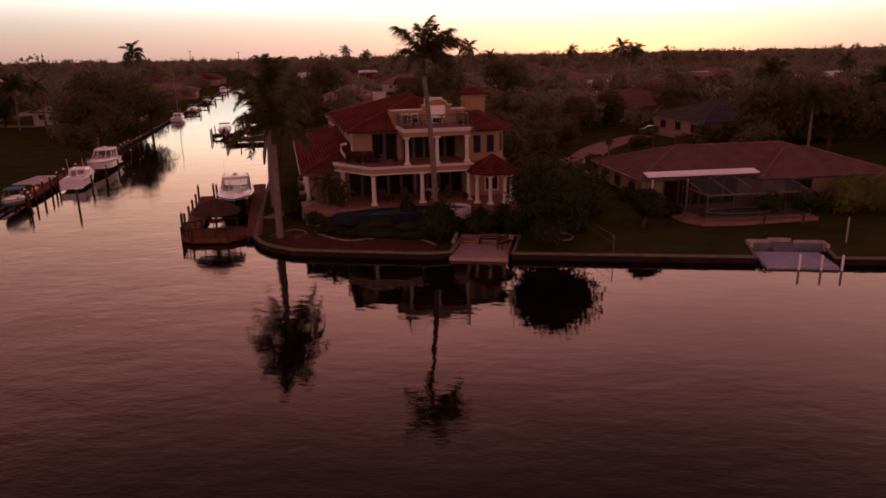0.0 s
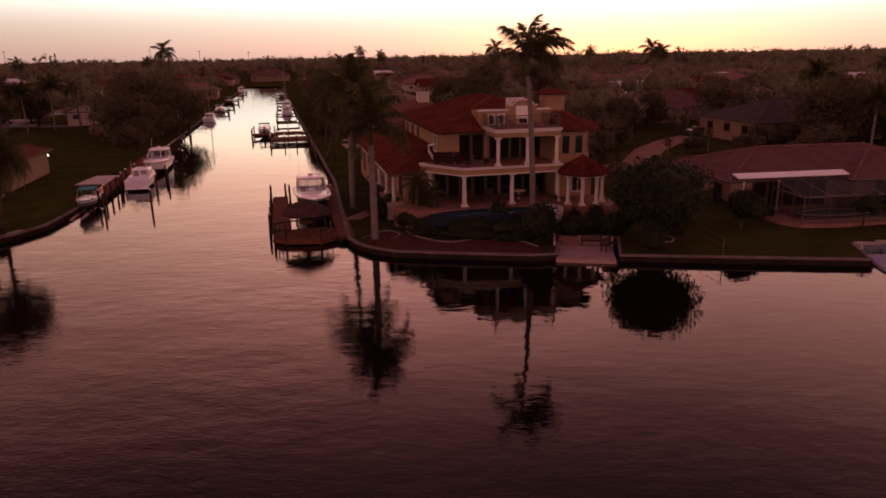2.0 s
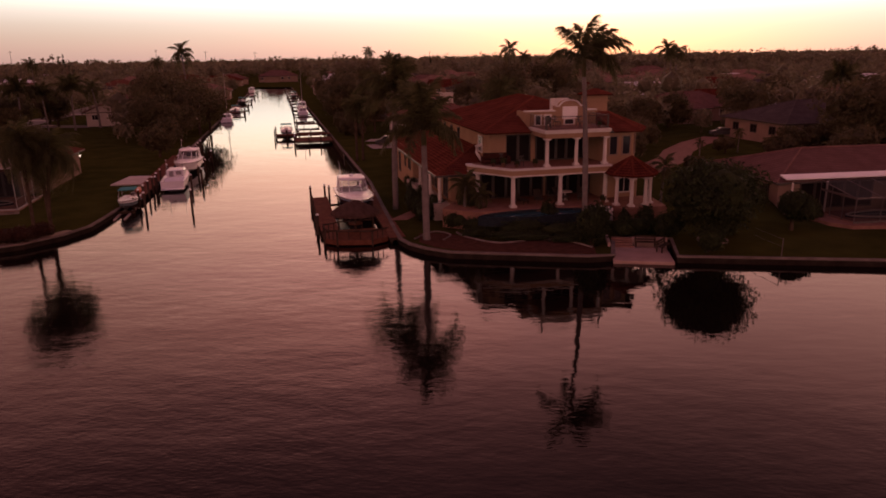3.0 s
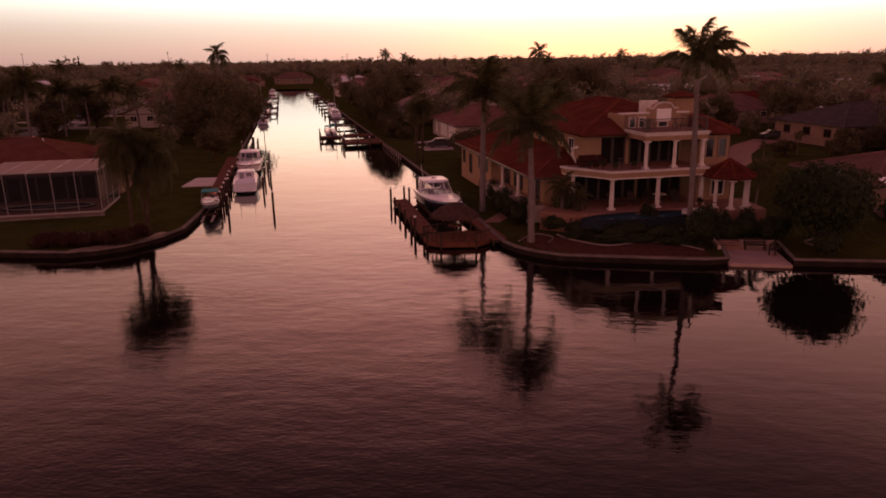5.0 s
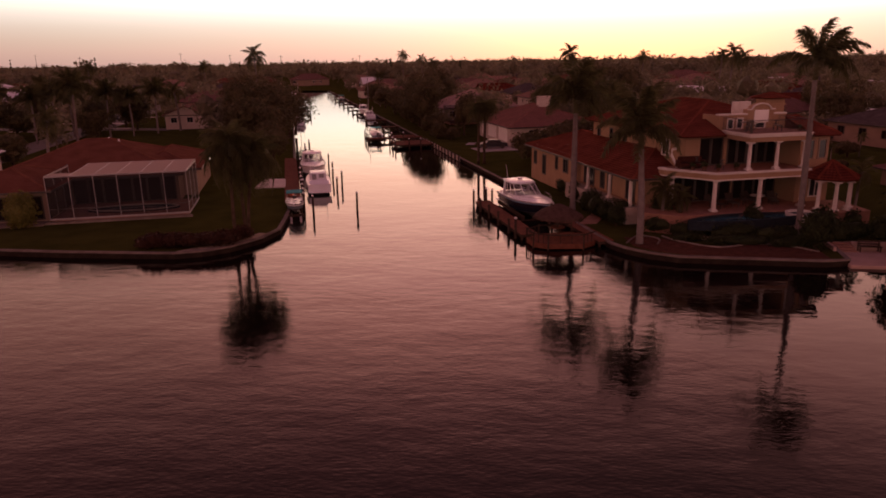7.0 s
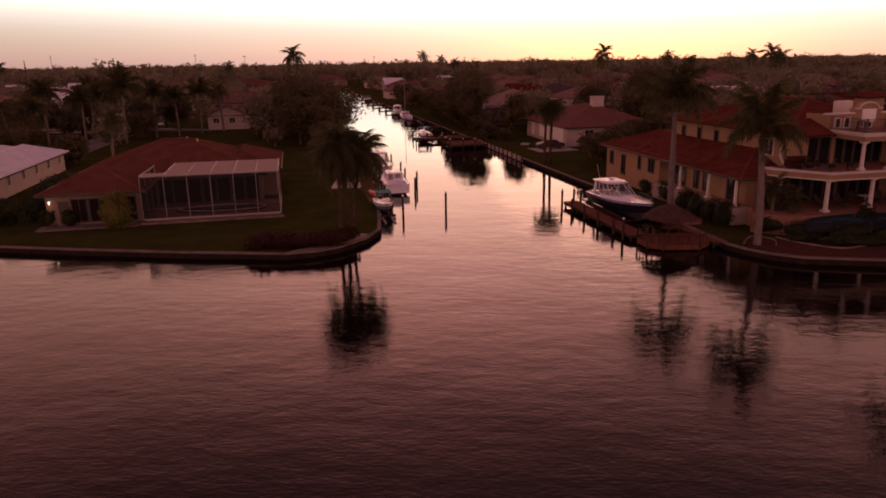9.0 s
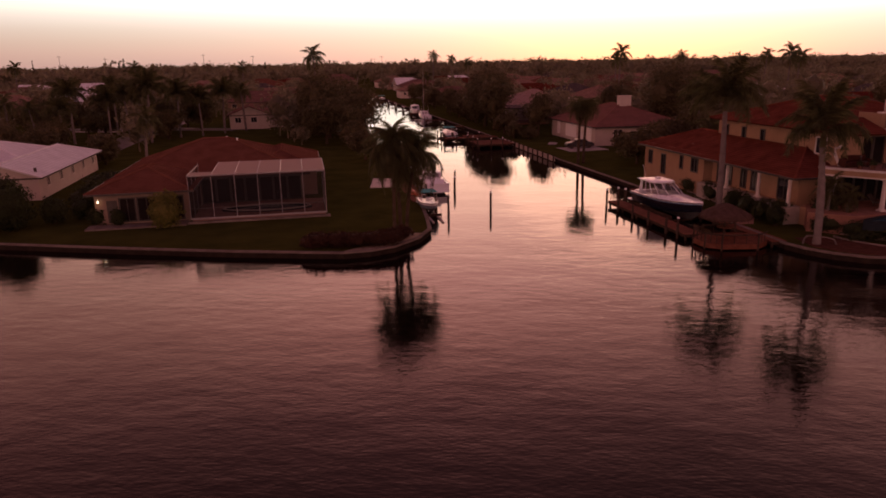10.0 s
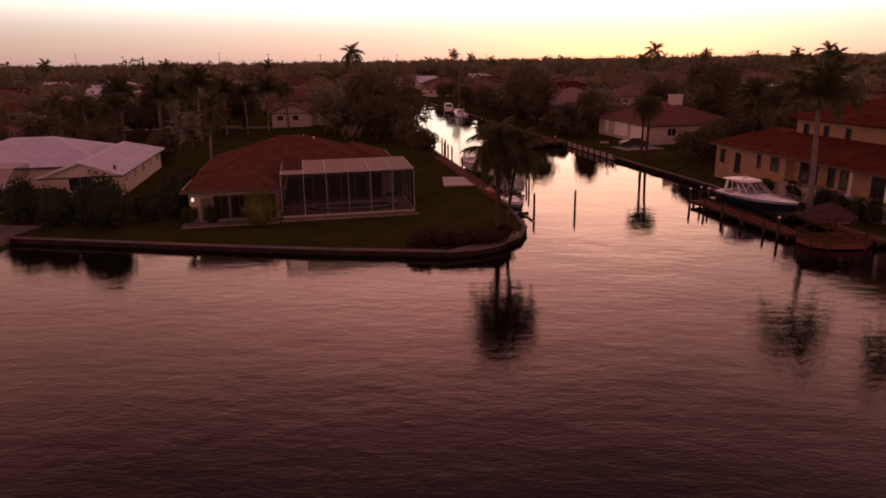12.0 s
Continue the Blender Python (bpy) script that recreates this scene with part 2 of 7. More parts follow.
WHITE_TILE = tile_roof("white_flat_tile", (0.54, 0.53, 0.56), (0.72, 0.71, 0.75), 0.40, 0.5, 0.75, 0.012, 0.86, 0.05)
GREY_TILE = tile_roof("grey_shingle_roof", (0.06, 0.048, 0.048), (0.11, 0.09, 0.088), 0.3, 0.5, 0.9, 0.03, 0.7, 0.1)
TAN_TILE = tile_roof("tan_tile_roof", (0.20, 0.118, 0.092), (0.30, 0.185, 0.148), 0.33, 0.4, 0.85, 0.03, 0.6, 0.5)
GLASS = glass_dark("dark_window_glass")
DARK_CLOTH = surface("dark_screen_cloth", (0.012, 0.010, 0.010), (0.022, 0.018, 0.017), 1.0, 0.95, 0.0, 20)
WOOD = surface("weathered_deck_wood", (0.085, 0.032, 0.021), (0.165, 0.068, 0.044), 2.5, 0.8, 0.4, 30, spread=0.18)
PILE = surface("dark_pile_wood", (0.035, 0.025, 0.02), (0.08, 0.055, 0.04), 3.0, 0.85, 0.5, 30)
BARK = surface("grey_palm_bark", (0.12, 0.10, 0.095), (0.20, 0.172, 0.165), 2.0, 0.9, 0.5, 20)
DARK_BARK = surface("dark_bark", (0.04, 0.028, 0.02), (0.09, 0.065, 0.045), 2.0, 0.9, 0.6, 20)
THATCH = surface("palm_thatch", (0.045, 0.027, 0.022), (0.095, 0.058, 0.046), 3.0, 0.95, 0.9, 30, thick=0.06)
FROND = foliage("palm_frond", (0.040, 0.040, 0.017), (0.120, 0.112, 0.050), 0.6, 0.45)
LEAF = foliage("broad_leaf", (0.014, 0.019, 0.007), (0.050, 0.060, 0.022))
# paler than near leaf: the haze over far trees put in the colour
HAZED = foliage("hazed_leaf", (0.105, 0.092, 0.056), (0.19, 0.165, 0.105), through_light=0.3)
OLIVE = foliage("yellow_green_leaf", (0.08, 0.085, 0.018), (0.20, 0.185, 0.05))
METAL = surface("bronze_aluminium", (0.05, 0.04, 0.035), (0.08, 0.065, 0.055), 3.0, 0.45, 0.0, 30, 0.4)
LIGHT_BRONZE = surface("light_bronze_aluminium", (0.085, 0.068, 0.06), (0.125, 0.10, 0.09), 3.0, 0.5, 0.0, 30)
WHITE_METAL = surface("pale_aluminium", (0.26, 0.235, 0.23), (0.34, 0.315, 0.305), 3.0, 0.5, 0.0, 30)
# browner and paler leaf: mid-distance haze and red backlight are in its colour
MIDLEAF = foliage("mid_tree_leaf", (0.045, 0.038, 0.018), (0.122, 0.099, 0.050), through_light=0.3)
DARK_RED_TILE = tile_roof("dark_red_barrel_tile", (0.07, 0.018, 0.012), (0.17, 0.044, 0.028), relief=0.09)


# ---- small builders ----
def mesh_of(bm, name, material, smooth=False):
    me = bpy.data.meshes.new(name)
    bm.to_mesh(me)
    bm.free()
    if material:
        me.materials.append(material)
    if smooth:
        for p in me.polygons:
            p.use_smooth = True
    return me


def part(name, bm, material, parent, label="", smooth=False, m=None):
    """Links a bmesh as one mesh object under a thing or a part."""
    ob = new(name, bm if isinstance(bm, bpy.types.Mesh) else mesh_of(bm, name, material, smooth))
    ob.parent = parent
    if m is not None:
        ob.matrix_basis = m
    return tagged(ob, label)


def thing(name, label, category, m=None, group="", kind=""):
    ob = new(name)
    ob.empty_display_size = 0.3
    if m is not None:
        ob.matrix_basis = m
    return tagged(ob, label, category, group, kind)


def solid(name, bm, material, label, category="", group="", kind="", smooth=False, m=None):
    ob = new(name, mesh_of(bm, name, material, smooth))
    if m is not None:
        ob.matrix_basis = m
    return tagged(ob, label, category, group, kind)


def box(bm, x0, y0, z0, x1, y1, z1, bevel=0.0):
    vs = [bm.verts.new(p) for p in ((x0, y0, z0), (x1, y0, z0), (x1, y1, z0), (x0, y1, z0), (x0, y0, z1), (x1, y0, z1), (x1, y1, z1), (x0, y1, z1))]
    fs = [bm.faces.new([vs[i] for i in q]) for q in ((3, 2, 1, 0), (4, 5, 6, 7), (0, 1, 5, 4), (1, 2, 6, 5), (2, 3, 7, 6), (3, 0, 4, 7))]
    if bevel:
        bmesh.ops.bevel(bm, geom=list({e for f in fs for e in f.edges}), offset=bevel, segments=1, affect="EDGES")
    return bm


def boxes(*rows, bevel=0.0):
    bm = bmesh.new()
    for r in rows:
        box(bm, *r, bevel=bevel)
    return bm


def tube(bm, path, radii, sides=10, cap=True):
    """A round bar along the path, with a radius at each point."""
    rings = []
    for i, p in enumerate(path):
        p = Vector(p)
        a, b = Vector(path[max(i - 1, 0)]), Vector(path[min(i + 1, len(path) - 1)])
        d = (b - a).normalized()
        side = d.cross((0, 0, 1))
        side = side.normalized() if side.length > 1e-3 else Vector((1, 0, 0))
        up = side.cross(d)
        r = radii[i] if isinstance(radii, (list, tuple)) else radii
        rings.append([bm.verts.new(p + r * (math.cos(2 * math.pi * k / sides) * side + math.sin(2 * math.pi * k / sides) * up)) for k in range(sides)])
    for a, b in zip(rings, rings[1:]):
        for k in range(sides):
            bm.faces.new((a[k], a[(k + 1) % sides], b[(k + 1) % sides], b[k]))
    if cap:
        bm.faces.new(list(reversed(rings[0])))
        bm.faces.new(rings[-1])
    return bm


def tubes(*rows, sides=8):
    bm = bmesh.new()
    for path, radii in rows:
        tube(bm, path, radii, sides)
    bmesh.ops.recalc_face_normals(bm, faces=bm.faces)
    return bm


def prism(bm, outline, z0, z1):
    """An upright slab over a plan outline."""
    a = [bm.verts.new((x, y, z0)) for x, y in outline]
    b = [bm.verts.new((x, y, z1)) for x, y in outline]
    k = len(outline)
    for i in range(k):
        bm.faces.new((a[i], a[(i + 1) % k], b[(i + 1) % k], b[i]))
    top = bm.faces.new(b)
    low = bm.faces.new(list(reversed(a)))
    bmesh.ops.triangulate(bm, faces=[top, low])
    bmesh.ops.recalc_face_normals(bm, faces=bm.faces)
    return bm


def lathe(bm, profile, sides=16, at=(0, 0)):
    rings = [[bm.verts.new((at[0] + r * math.cos(2 * math.pi * k / sides), at[1] + r * math.sin(2 * math.pi * k / sides), z)) for k in range(sides)] for r, z in profile]
    for a, b in zip(rings, rings[1:]):
        for k in range(sides):
            bm.faces.new((a[k], a[(k + 1) % sides], b[(k + 1) % sides], b[k]))
    bm.faces.new(list(reversed(rings[0])))
    bm.faces.new(rings[-1])
    return bm


def slope_faces(bm, polys, thick=0.14):
    """Roof slabs with UVs in metres, u along the eave (the first edge), v up the slope, closed below."""
    layer = bm.loops.layers.uv.verify()
    for poly in polys:
        pts = [Vector(p) for p in poly]
        u = (pts[1] - pts[0]).normalized()
        nrm = (pts[1] - pts[0]).cross(pts[2] - pts[0]).normalized()
        if nrm.z < 0:
            nrm = -nrm
        v = nrm.cross(u)
        if v.z < 0:
            v = -v
        top = [bm.verts.new(p) for p in pts]
        low = [bm.verts.new(p - Vector((0, 0, thick))) for p in pts]
        faces = [bm.faces.new(top), bm.faces.new(list(reversed(low)))]
        faces += [bm.faces.new((top[(i + 1) % len(pts)], top[i], low[i], low[(i + 1) % len(pts)])) for i in range(len(pts))]
        for f in faces:
            for lp in f.loops:
                d = lp.vert.co - pts[0]
                lp[layer].uv = (d.dot(u), d.dot(v))
    bmesh.ops.recalc_face_normals(bm, faces=bm.faces)
    return bm


def hip_polys(x0, y0, x1, y1, z, pitch, over=0.6, gable=()):
    """The slopes of a hip roof over a rectangle; gable: which short ends stand upright."""
    x0, y0, x1, y1 = x0 - over, y0 - over, x1 + over, y1 + over
    z = z - over * pitch
    if x1 - x0 >= y1 - y0:
        h = (y1 - y0) / 2
        a = Vector((x0 + (0 if "low" in gable else h), y0 + h, z + h * pitch))
        b = Vector((x1 - (0 if "high" in gable else h), y0 + h, z + h * pitch))
        polys = [((x0, y0, z), (x1, y0, z), b, a), ((x1, y1, z), (x0, y1, z), a, b)]
        ends = [("low", ((x0, y1, z), (x0, y0, z), a)), ("high", ((x1, y0, z), (x1, y1, z), b))]
    else:
        h = (x1 - x0) / 2
        a = Vector((x0 + h, y0 + (0 if "low" in gable else h), z + h * pitch))
        b = Vector((x0 + h, y1 - (0 if "high" in gable else h), z + h * pitch))
        polys = [((x1, y0, z), (x1, y1, z), b, a), ((x0, y1, z), (x0, y0, z), a, b)]
        ends = [("low", ((x0, y0, z), (x1, y0, z), a)), ("high", ((x1, y1, z), (x0, y1, z), b))]
    return polys + [p for side, p in ends if side not in gable]


THETA = 14.5


def canal(u, v, z=0.0, turn=0.0):
    """A pose in the canal's own axes: u across to the right, v along it, away from the bay."""
    return pose(0, 0, 0, 0, 0, THETA) @ pose(u, v, z, 0, 0, turn)


def canal_xy(u, v):
    p = canal(u, v).translation
    return p.x, p.y


# ---- ground, seawalls, water ----
GROUND = 0.47
EAST_EDGE = [(609.1, -6.1), (61.0, 42.4), (28.7, 45.2), (25.4, 45.5), (26.4, 49.5), (21.3, 50.0), (20.3, 45.9), (10.6, 46.8), (3.6, 47.5), (4.5, 52.4), (0.3, 52.9), (-0.7, 48.0), (-2.6, 47.7), (-8.9, 48.5), (-12.5, 49.0),
             (-14.4, 50.1), (-15.7, 51.4), (-16.6, 53.0), (-17.2, 55.4)]
WEST_EDGE = [(-45.4, 67.0), (-44.7, 62.3), (-44.2, 58.3), (-44.9, 55.2), (-46.6, 52.4), (-48.4, 51.1), (-50.4, 50.5), (-59.1, 51.0), (-68.2, 52.0), (-85.5, 54.3), (-608.3, 118.8)]
FAR = canal_xy(-6, 372), canal_xy(-24, 380)
outline = EAST_EDGE + [canal_xy(-1.9, 82), canal_xy(-2.2, 100), *FAR, canal_xy(-26.4, 95)] + WEST_EDGE + [(-3500, 450), (-3500, 4300), (3500, 4300), (3500, -260)]
bm = bmesh.new()
face = bm.faces.new([bm.verts.new((x, y, GROUND)) for x, y in outline])
bmesh.ops.triangulate(bm, faces=[face])
bmesh.ops.recalc_face_normals(bm, faces=bm.faces)
if sum(f.normal.z for f in bm.faces) < 0:
    bmesh.ops.reverse_faces(bm, faces=bm.faces)
solid("ground", bm, GRASS, "dark green lawn and land between the canals", "ground", kind="structure")
bm = bmesh.new()
bm.faces.new([bm.verts.new(p) for p in ((-4000, -600, 0), (4000, -600, 0), (4000, 4400, 0), (-4000, 4400, 0))])
solid("water", bm, WATER, "still dark canal water reflecting the dusk sky", "water", kind="structure")


def seawall(name, line, label):
    """A concrete wall down into the water under a wider cap that stands a little proud of the lawn."""
    holder = thing(name, label, "seawall", kind="structure")
    for piece, lo, hi, front, back in (("wall_panel", -1.0, 0.41, 0.0, 0.22), ("cap", 0.41, 0.53, 0.06, 0.28)):
        bm = bmesh.new()
        rows = []
        for i, (x, y) in enumerate(line):
            a, b = Vector(line[max(i - 1, 0)]), Vector(line[min(i + 1, len(line) - 1)])
            d = (b - a).normalized()
            nrm = Vector((-d.y, d.x))
            p = Vector((x, y))
            q, r = p + nrm * front, p - nrm * back
            rows.append([bm.verts.new(c) for c in ((*q, lo), (*q, hi), (*r, hi), (*r, lo))])
        for a, b in zip(rows, rows[1:]):
            for k in range(4):
                bm.faces.new((a[k], a[(k + 1) % 4], b[(k + 1) % 4], b[k]))
        bm.faces.new(rows[0])
        bm.faces.new(list(reversed(rows[-1])))
        bmesh.ops.recalc_face_normals(bm, faces=bm.faces)
        part(piece, bm, CONCRETE if piece == "cap" else WALL_STAIN, holder)
    return holder


seawall("seawall_east", EAST_EDGE + [canal_xy(-1.9, 82), canal_xy(-2.2, 100), FAR[0]], "weathered concrete seawall with a wide pale cap")
seawall("seawall_west", [FAR[1], canal_xy(-26.4, 95)] + WEST_EDGE, "weathered concrete seawall with a wide pale cap")
SAND = surface("pale_sand", (0.22, 0.17, 0.13), (0.36, 0.29, 0.23), 1.4, 0.95, 0.6, 22)
solid("sand_patch", prism(bmesh.new(), [(-44.7, 56.6), (-45.3, 54.6), (-46.8, 52.7), (-48.5, 51.5), (-50.4, 51.0), (-49.6, 51.9), (-47.9, 53.2), (-46.5, 55.0), (-45.6, 56.8)], 0.3, 0.50), SAND, "pale bare sand strip along the corner of the lawn", "ground", kind="structure")


# ---- houses ----
def window_unit(parent, m, w, h, bars=1, material=None, glass=None, name="window"):
    """A framed window on a wall: outward is -y, the sill's middle at the origin; frame proud of the wall, glass inside it."""
    bm = boxes((-w / 2 - 0.07, -0.09, -0.07, -w / 2 + 0.05, 0.02, h + 0.07), (w / 2 - 0.05, -0.09, -0.07, w / 2 + 0.07, 0.02, h + 0.07),
               (-w / 2 + 0.05, -0.09, -0.07, w / 2 - 0.05, 0.02, 0.05), (-w / 2 + 0.05, -0.09, h - 0.05, w / 2 - 0.05, 0.02, h + 0.07))
    for i in range(1, bars + 1):
        x = -w / 2 + w * i / (bars + 1)
        box(bm, x - 0.03, -0.07, 0.05, x + 0.03, 0.0, h - 0.05)
    frame_ob = part(name, bm, material or TRIM, parent, m=m)
    part("pane", boxes((-w / 2 + 0.05, -0.03, 0.05, w / 2 - 0.05, 0.01, h - 0.05)), glass or GLASS, frame_ob)
    return frame_ob


RIGHT, LEFT = 90, -90


def walls(parent, material, *rows):
    part("wall", boxes(*rows), material, parent)


def roof(parent, material, polys, name="roof"):
    return part(name, slope_faces(bmesh.new(), polys), material, parent)


def ridge_caps(parent, material, polys, single=True):
    """Rounded cap tiles along the hips and ridges."""
    seen = set()
    bm = bmesh.new()
    for poly in polys:
        pts = [Vector(p) for p in poly]
        for i in range(len(pts)):
            a, b = pts[i], pts[(i + 1) % len(pts)]
            key = tuple(sorted((tuple(round(c, 1) for c in a), tuple(round(c, 1) for c in b))))
            low = min(p.z for p in pts)
            if key in seen or (abs(a.z - low) < 0.02 and abs(b.z - low) < 0.02):
                continue
            seen.add(key)
            tube(bm, [a + Vector((0, 0, 0.02)), b + Vector((0, 0, 0.02))], 0.11, 6)
            if single:
                part("ridge_cap", bm, material, parent)
                bm = bmesh.new()
    if not single:
        part("ridge_cap", bm, material, parent)


def gutter(parent, x0, y0, x1, y1, z, material, over=0.6):
    """A fascia board round the eaves."""
    a, b, c, d = x0 - over - 0.02, y0 - over - 0.02, x1 + over + 0.02, y1 + over + 0.02
    part("fascia", boxes((a - 0.05, b - 0.05, z - 0.2, c + 0.05, b, z - 0.02), (a - 0.05, d, z - 0.2, c + 0.05, d + 0.05, z - 0.02),
                         (a - 0.05, b, z - 0.2, a, d, z - 0.02), (c, b, z - 0.2, c + 0.05, d, z - 0.02)), material, parent)


def column(parent, x, y, z0, z1, r=0.19, name="column"):
    """A round column with a square base and a moulded head."""
    bm = boxes((x - r - 0.09, y - r - 0.09, z0, x + r + 0.09, y + r + 0.09, z0 + 0.14), (x - r - 0.1, y - r - 0.1, z1 - 0.1, x + r + 0.1, y + r + 0.1, z1))
    lathe(bm, [(r + 0.06, z0 + 0.14), (r + 0.05, z0 + 0.22), (r, z0 + 0.28), (r * 0.97, (z0 + z1) / 2), (r * 0.86, z1 - 0.26), (r * 0.95, z1 - 0.22), (r + 0.05, z1 - 0.1)], 14, (x, y))
    return part(name, bm, TRIM, parent, "cream round column")


def rail_run(parent, pts, z0, h=1.0, step=0.14, material=None, name="railing", post=0.03):
    """A railing along a line: a top and a bottom bar with thin balusters."""
    bm = bmesh.new()
    for (xa, ya), (xb, yb) in zip(pts, pts[1:]):
        a, b = Vector((xa, ya, z0)), Vector((xb, yb, z0))
        for z in (0.1, h):
            tube(bm, [a + Vector((0, 0, z)), b + Vector((0, 0, z))], post if z > 0.5 else 0.018, 4)
        n = max(int((b - a).length / step), 1)
        for i in range(n + 1):
            p = a.lerp(b, i / n)
            r = 0.028 if i in (0, n) else 0.009
            tube(bm, [p, p + Vector((0, 0, h))], r, 4)
    return part(name, bm, material or METAL, parent)


def slider(parent, m, w, h, leaves):
    """Sliding doors in dark frames, their dark insect screens drawn."""
    for i in range(leaves):
        x = -w / 2 + w * (i + 0.5) / leaves
        window_unit(parent, m @ Matrix.Translation((x, -0.03 * (i % 2), 0.04)), w / leaves - 0.14, h, 0, METAL, DARK_CLOTH, name="sliding_door")


def mansion():
    F = 2.05                                            # ground-floor level
    h = thing("mansion", "two-storey cream stucco mansion with red barrel-tile roofs and columned loggias", "house", canal(0, 0))
    part("plinth", boxes((2.6, 58.2, 0.3, 19.4, 79, F - 0.06), (3.0, 79, 0.3, 11.0, 87, F - 0.06)), STUCCO, h)
    # ground floor: walls behind the loggia, left wing, rear
    walls(h, STUCCO, (5.4, 61.2, F - 0.06, 16.0, 61.5, 5.0), (16.0, 58.6, F - 0.06, 19.3, 58.9, 5.3), (19.0, 58.9, F - 0.06, 19.3, 79, 5.3),
          (3.3, 79.0, F - 0.06, 19.3, 79.3, 5.3), (16.0, 58.9, F - 0.06, 16.3, 61.5, 5.0))
    # first-floor slab: loggia and balcony, an angled left end
    slab = [(4.3, 60.4), (7.0, 56.75), (15.8, 56.75), (15.8, 61.2), (4.3, 61.2)]
    part("balcony_slab", prism(bmesh.new(), slab, 4.72, 5.18), STUCCO, h, "cream balcony band with white moulding")
    for lo, hi, out in ((5.18, 5.32, 0.14), (4.66, 4.76, 0.06)):
        lip = [(4.3 - out, 60.4 - out * 0.4), (7.0 - out * 0.5, 56.75 - out), (15.8 + 0.02, 56.75 - out), (15.8 + 0.02, 61.15), (4.3 - out, 61.15)]
        part("moulding", prism(bmesh.new(), lip, lo, hi), TRIM, h, "white stone moulding")
    part("floor_tiles", prism(bmesh.new(), [(4.7, 60.5), (7.1, 57.0), (15.7, 57.0), (15.7, 61.1), (4.7, 61.1)], 5.32, 5.345), PAVERS, h)
    for x, y in ((4.9, 59.9), (7.2, 57.15), (11.35, 57.05), (15.45, 57.05)):
        column(h, x, y, F, 4.68)
    slider(h, pose(8.45, 61.2, F), 5.9, 2.5, 5)
    slider(h, pose(13.75, 61.2, F), 4.3, 2.5, 4)
    # upper floor
    walls(h, STUCCO, (6.2, 60.4, 5.2, 6.5, 79, 8.2), (6.5, 60.4, 5.32, 7.6, 60.7, 8.2), (6.5, 60.4, 7.75, 10.2, 60.7, 8.2), (9.9, 60.4, 5.32, 10.2, 60.7, 7.75),
          (10.2, 60.7, 5.32, 15.6, 61.0, 7.9), (19.0, 59.4, 5.2, 19.3, 79, 8.2), (6.5, 78.7, 5.2, 19.0, 79, 8.2), (15.5, 57.9, 5.2, 15.8, 61.0, 8.2))
    slider(h, pose(8.75, 60.66, 5.34), 2.3, 2.3, 2)
    slider(h, pose(12.8, 60.7, 5.34), 4.8, 2.25, 5)
    # bay with windows at the right end
    bay = [(15.8, 57.9), (18.3, 57.9), (19.3, 59.4), (19.3, 61.0), (15.8, 61.0)]
    part("bay_wall", prism(bmesh.new(), bay, 5.2, 8.2), STUCCO, h)
    for x in (16.45, 17.65):
        window_unit(h, pose(x, 57.9, 5.95), 0.75, 1.6, 0, STUCCO_TAN)
    window_unit(h, pose(18.8, 58.65, 5.95, 0, 0, math.degrees(math.atan2(1.5, 1.0))), 0.7, 1.6, 0, STUCCO_TAN)
    window_unit(h, pose(18.0, 58.6, 2.5), 1.2, 1.9, 1)
    # loggia columns and the roof terrace
    for x in (10.15, 12.75, 15.35):
        column(h, x, 57.2, 5.345, 7.66, 0.16)
    part("terrace_slab", boxes((9.9, 56.95, 7.68, 15.6, 60.65, 8.2)), STUCCO, h)
    part("terrace_moulding", boxes((9.72, 56.77, 8.2, 15.7, 60.6, 8.34), (9.8, 56.86, 8.06, 15.65, 60.6, 8.197)), TRIM, h, "white stone moulding")
    part("terrace_floor", boxes((10.0, 57.1, 8.34, 15.5, 61.8, 8.37)), PAVERS, h)
    rail_run(h, [(10.0, 60.9), (10.0, 57.05), (15.45, 57.05), (15.45, 60.9)], 8.37, 1.05, 0.16)
    for x in (10.0, 15.45):
        part("rail_post", boxes((x - 0.06, 56.99, 8.37, x + 0.06, 57.11, 9.5)), METAL, h)
    for x0, x1, xe in ((9.6, 12.3, 9.6), (15.0, 16.2, 15.95)):
        part("parapet", boxes((x0, 61.0, 8.0, x1, 61.3, 9.55), (xe, 61.3, 8.0, xe + 0.25, 63.5, 9.55)), STUCCO, h)
        part("parapet_coping", boxes((x0 - 0.1, 60.9, 9.55, x1, 61.4, 9.67)), TRIM, h)
    # pediment with the terrace door
    bm = bmesh.new()
    arch = [(12.3, 8.0), (15.0, 8.0), (15.0, 10.0), (14.6, 10.0)] + [(13.65 + 0.95 * math.cos(a), 10.0 + 0.5 * math.sin(a)) for a in np.linspace(0.15, math.pi - 0.15, 9)] + [(12.7, 10.0), (12.3, 10.0)]
    fr = [bm.verts.new((x, 60.95, z)) for x, z in arch]
    bk = [bm.verts.new((x, 61.6, z)) for x, z in arch]
    bmesh.ops.triangulate(bm, faces=[bm.faces.new(fr), bm.faces.new(list(reversed(bk)))])
    for i in range(len(arch)):
        j = (i + 1) % len(arch)
        bm.faces.new((fr[i], bk[i], bk[j], fr[j]))
    bmesh.ops.recalc_face_normals(bm, faces=bm.faces)
    part("pediment", bm, STUCCO, h)
    part("pediment_cap", tubes(*[([(arch[i][0], 60.93, arch[i][1]), (arch[i + 1][0], 60.93, arch[i + 1][1])], 0.07) for i in range(2, len(arch) - 1)], sides=6), TRIM, h, "white moulded arch")
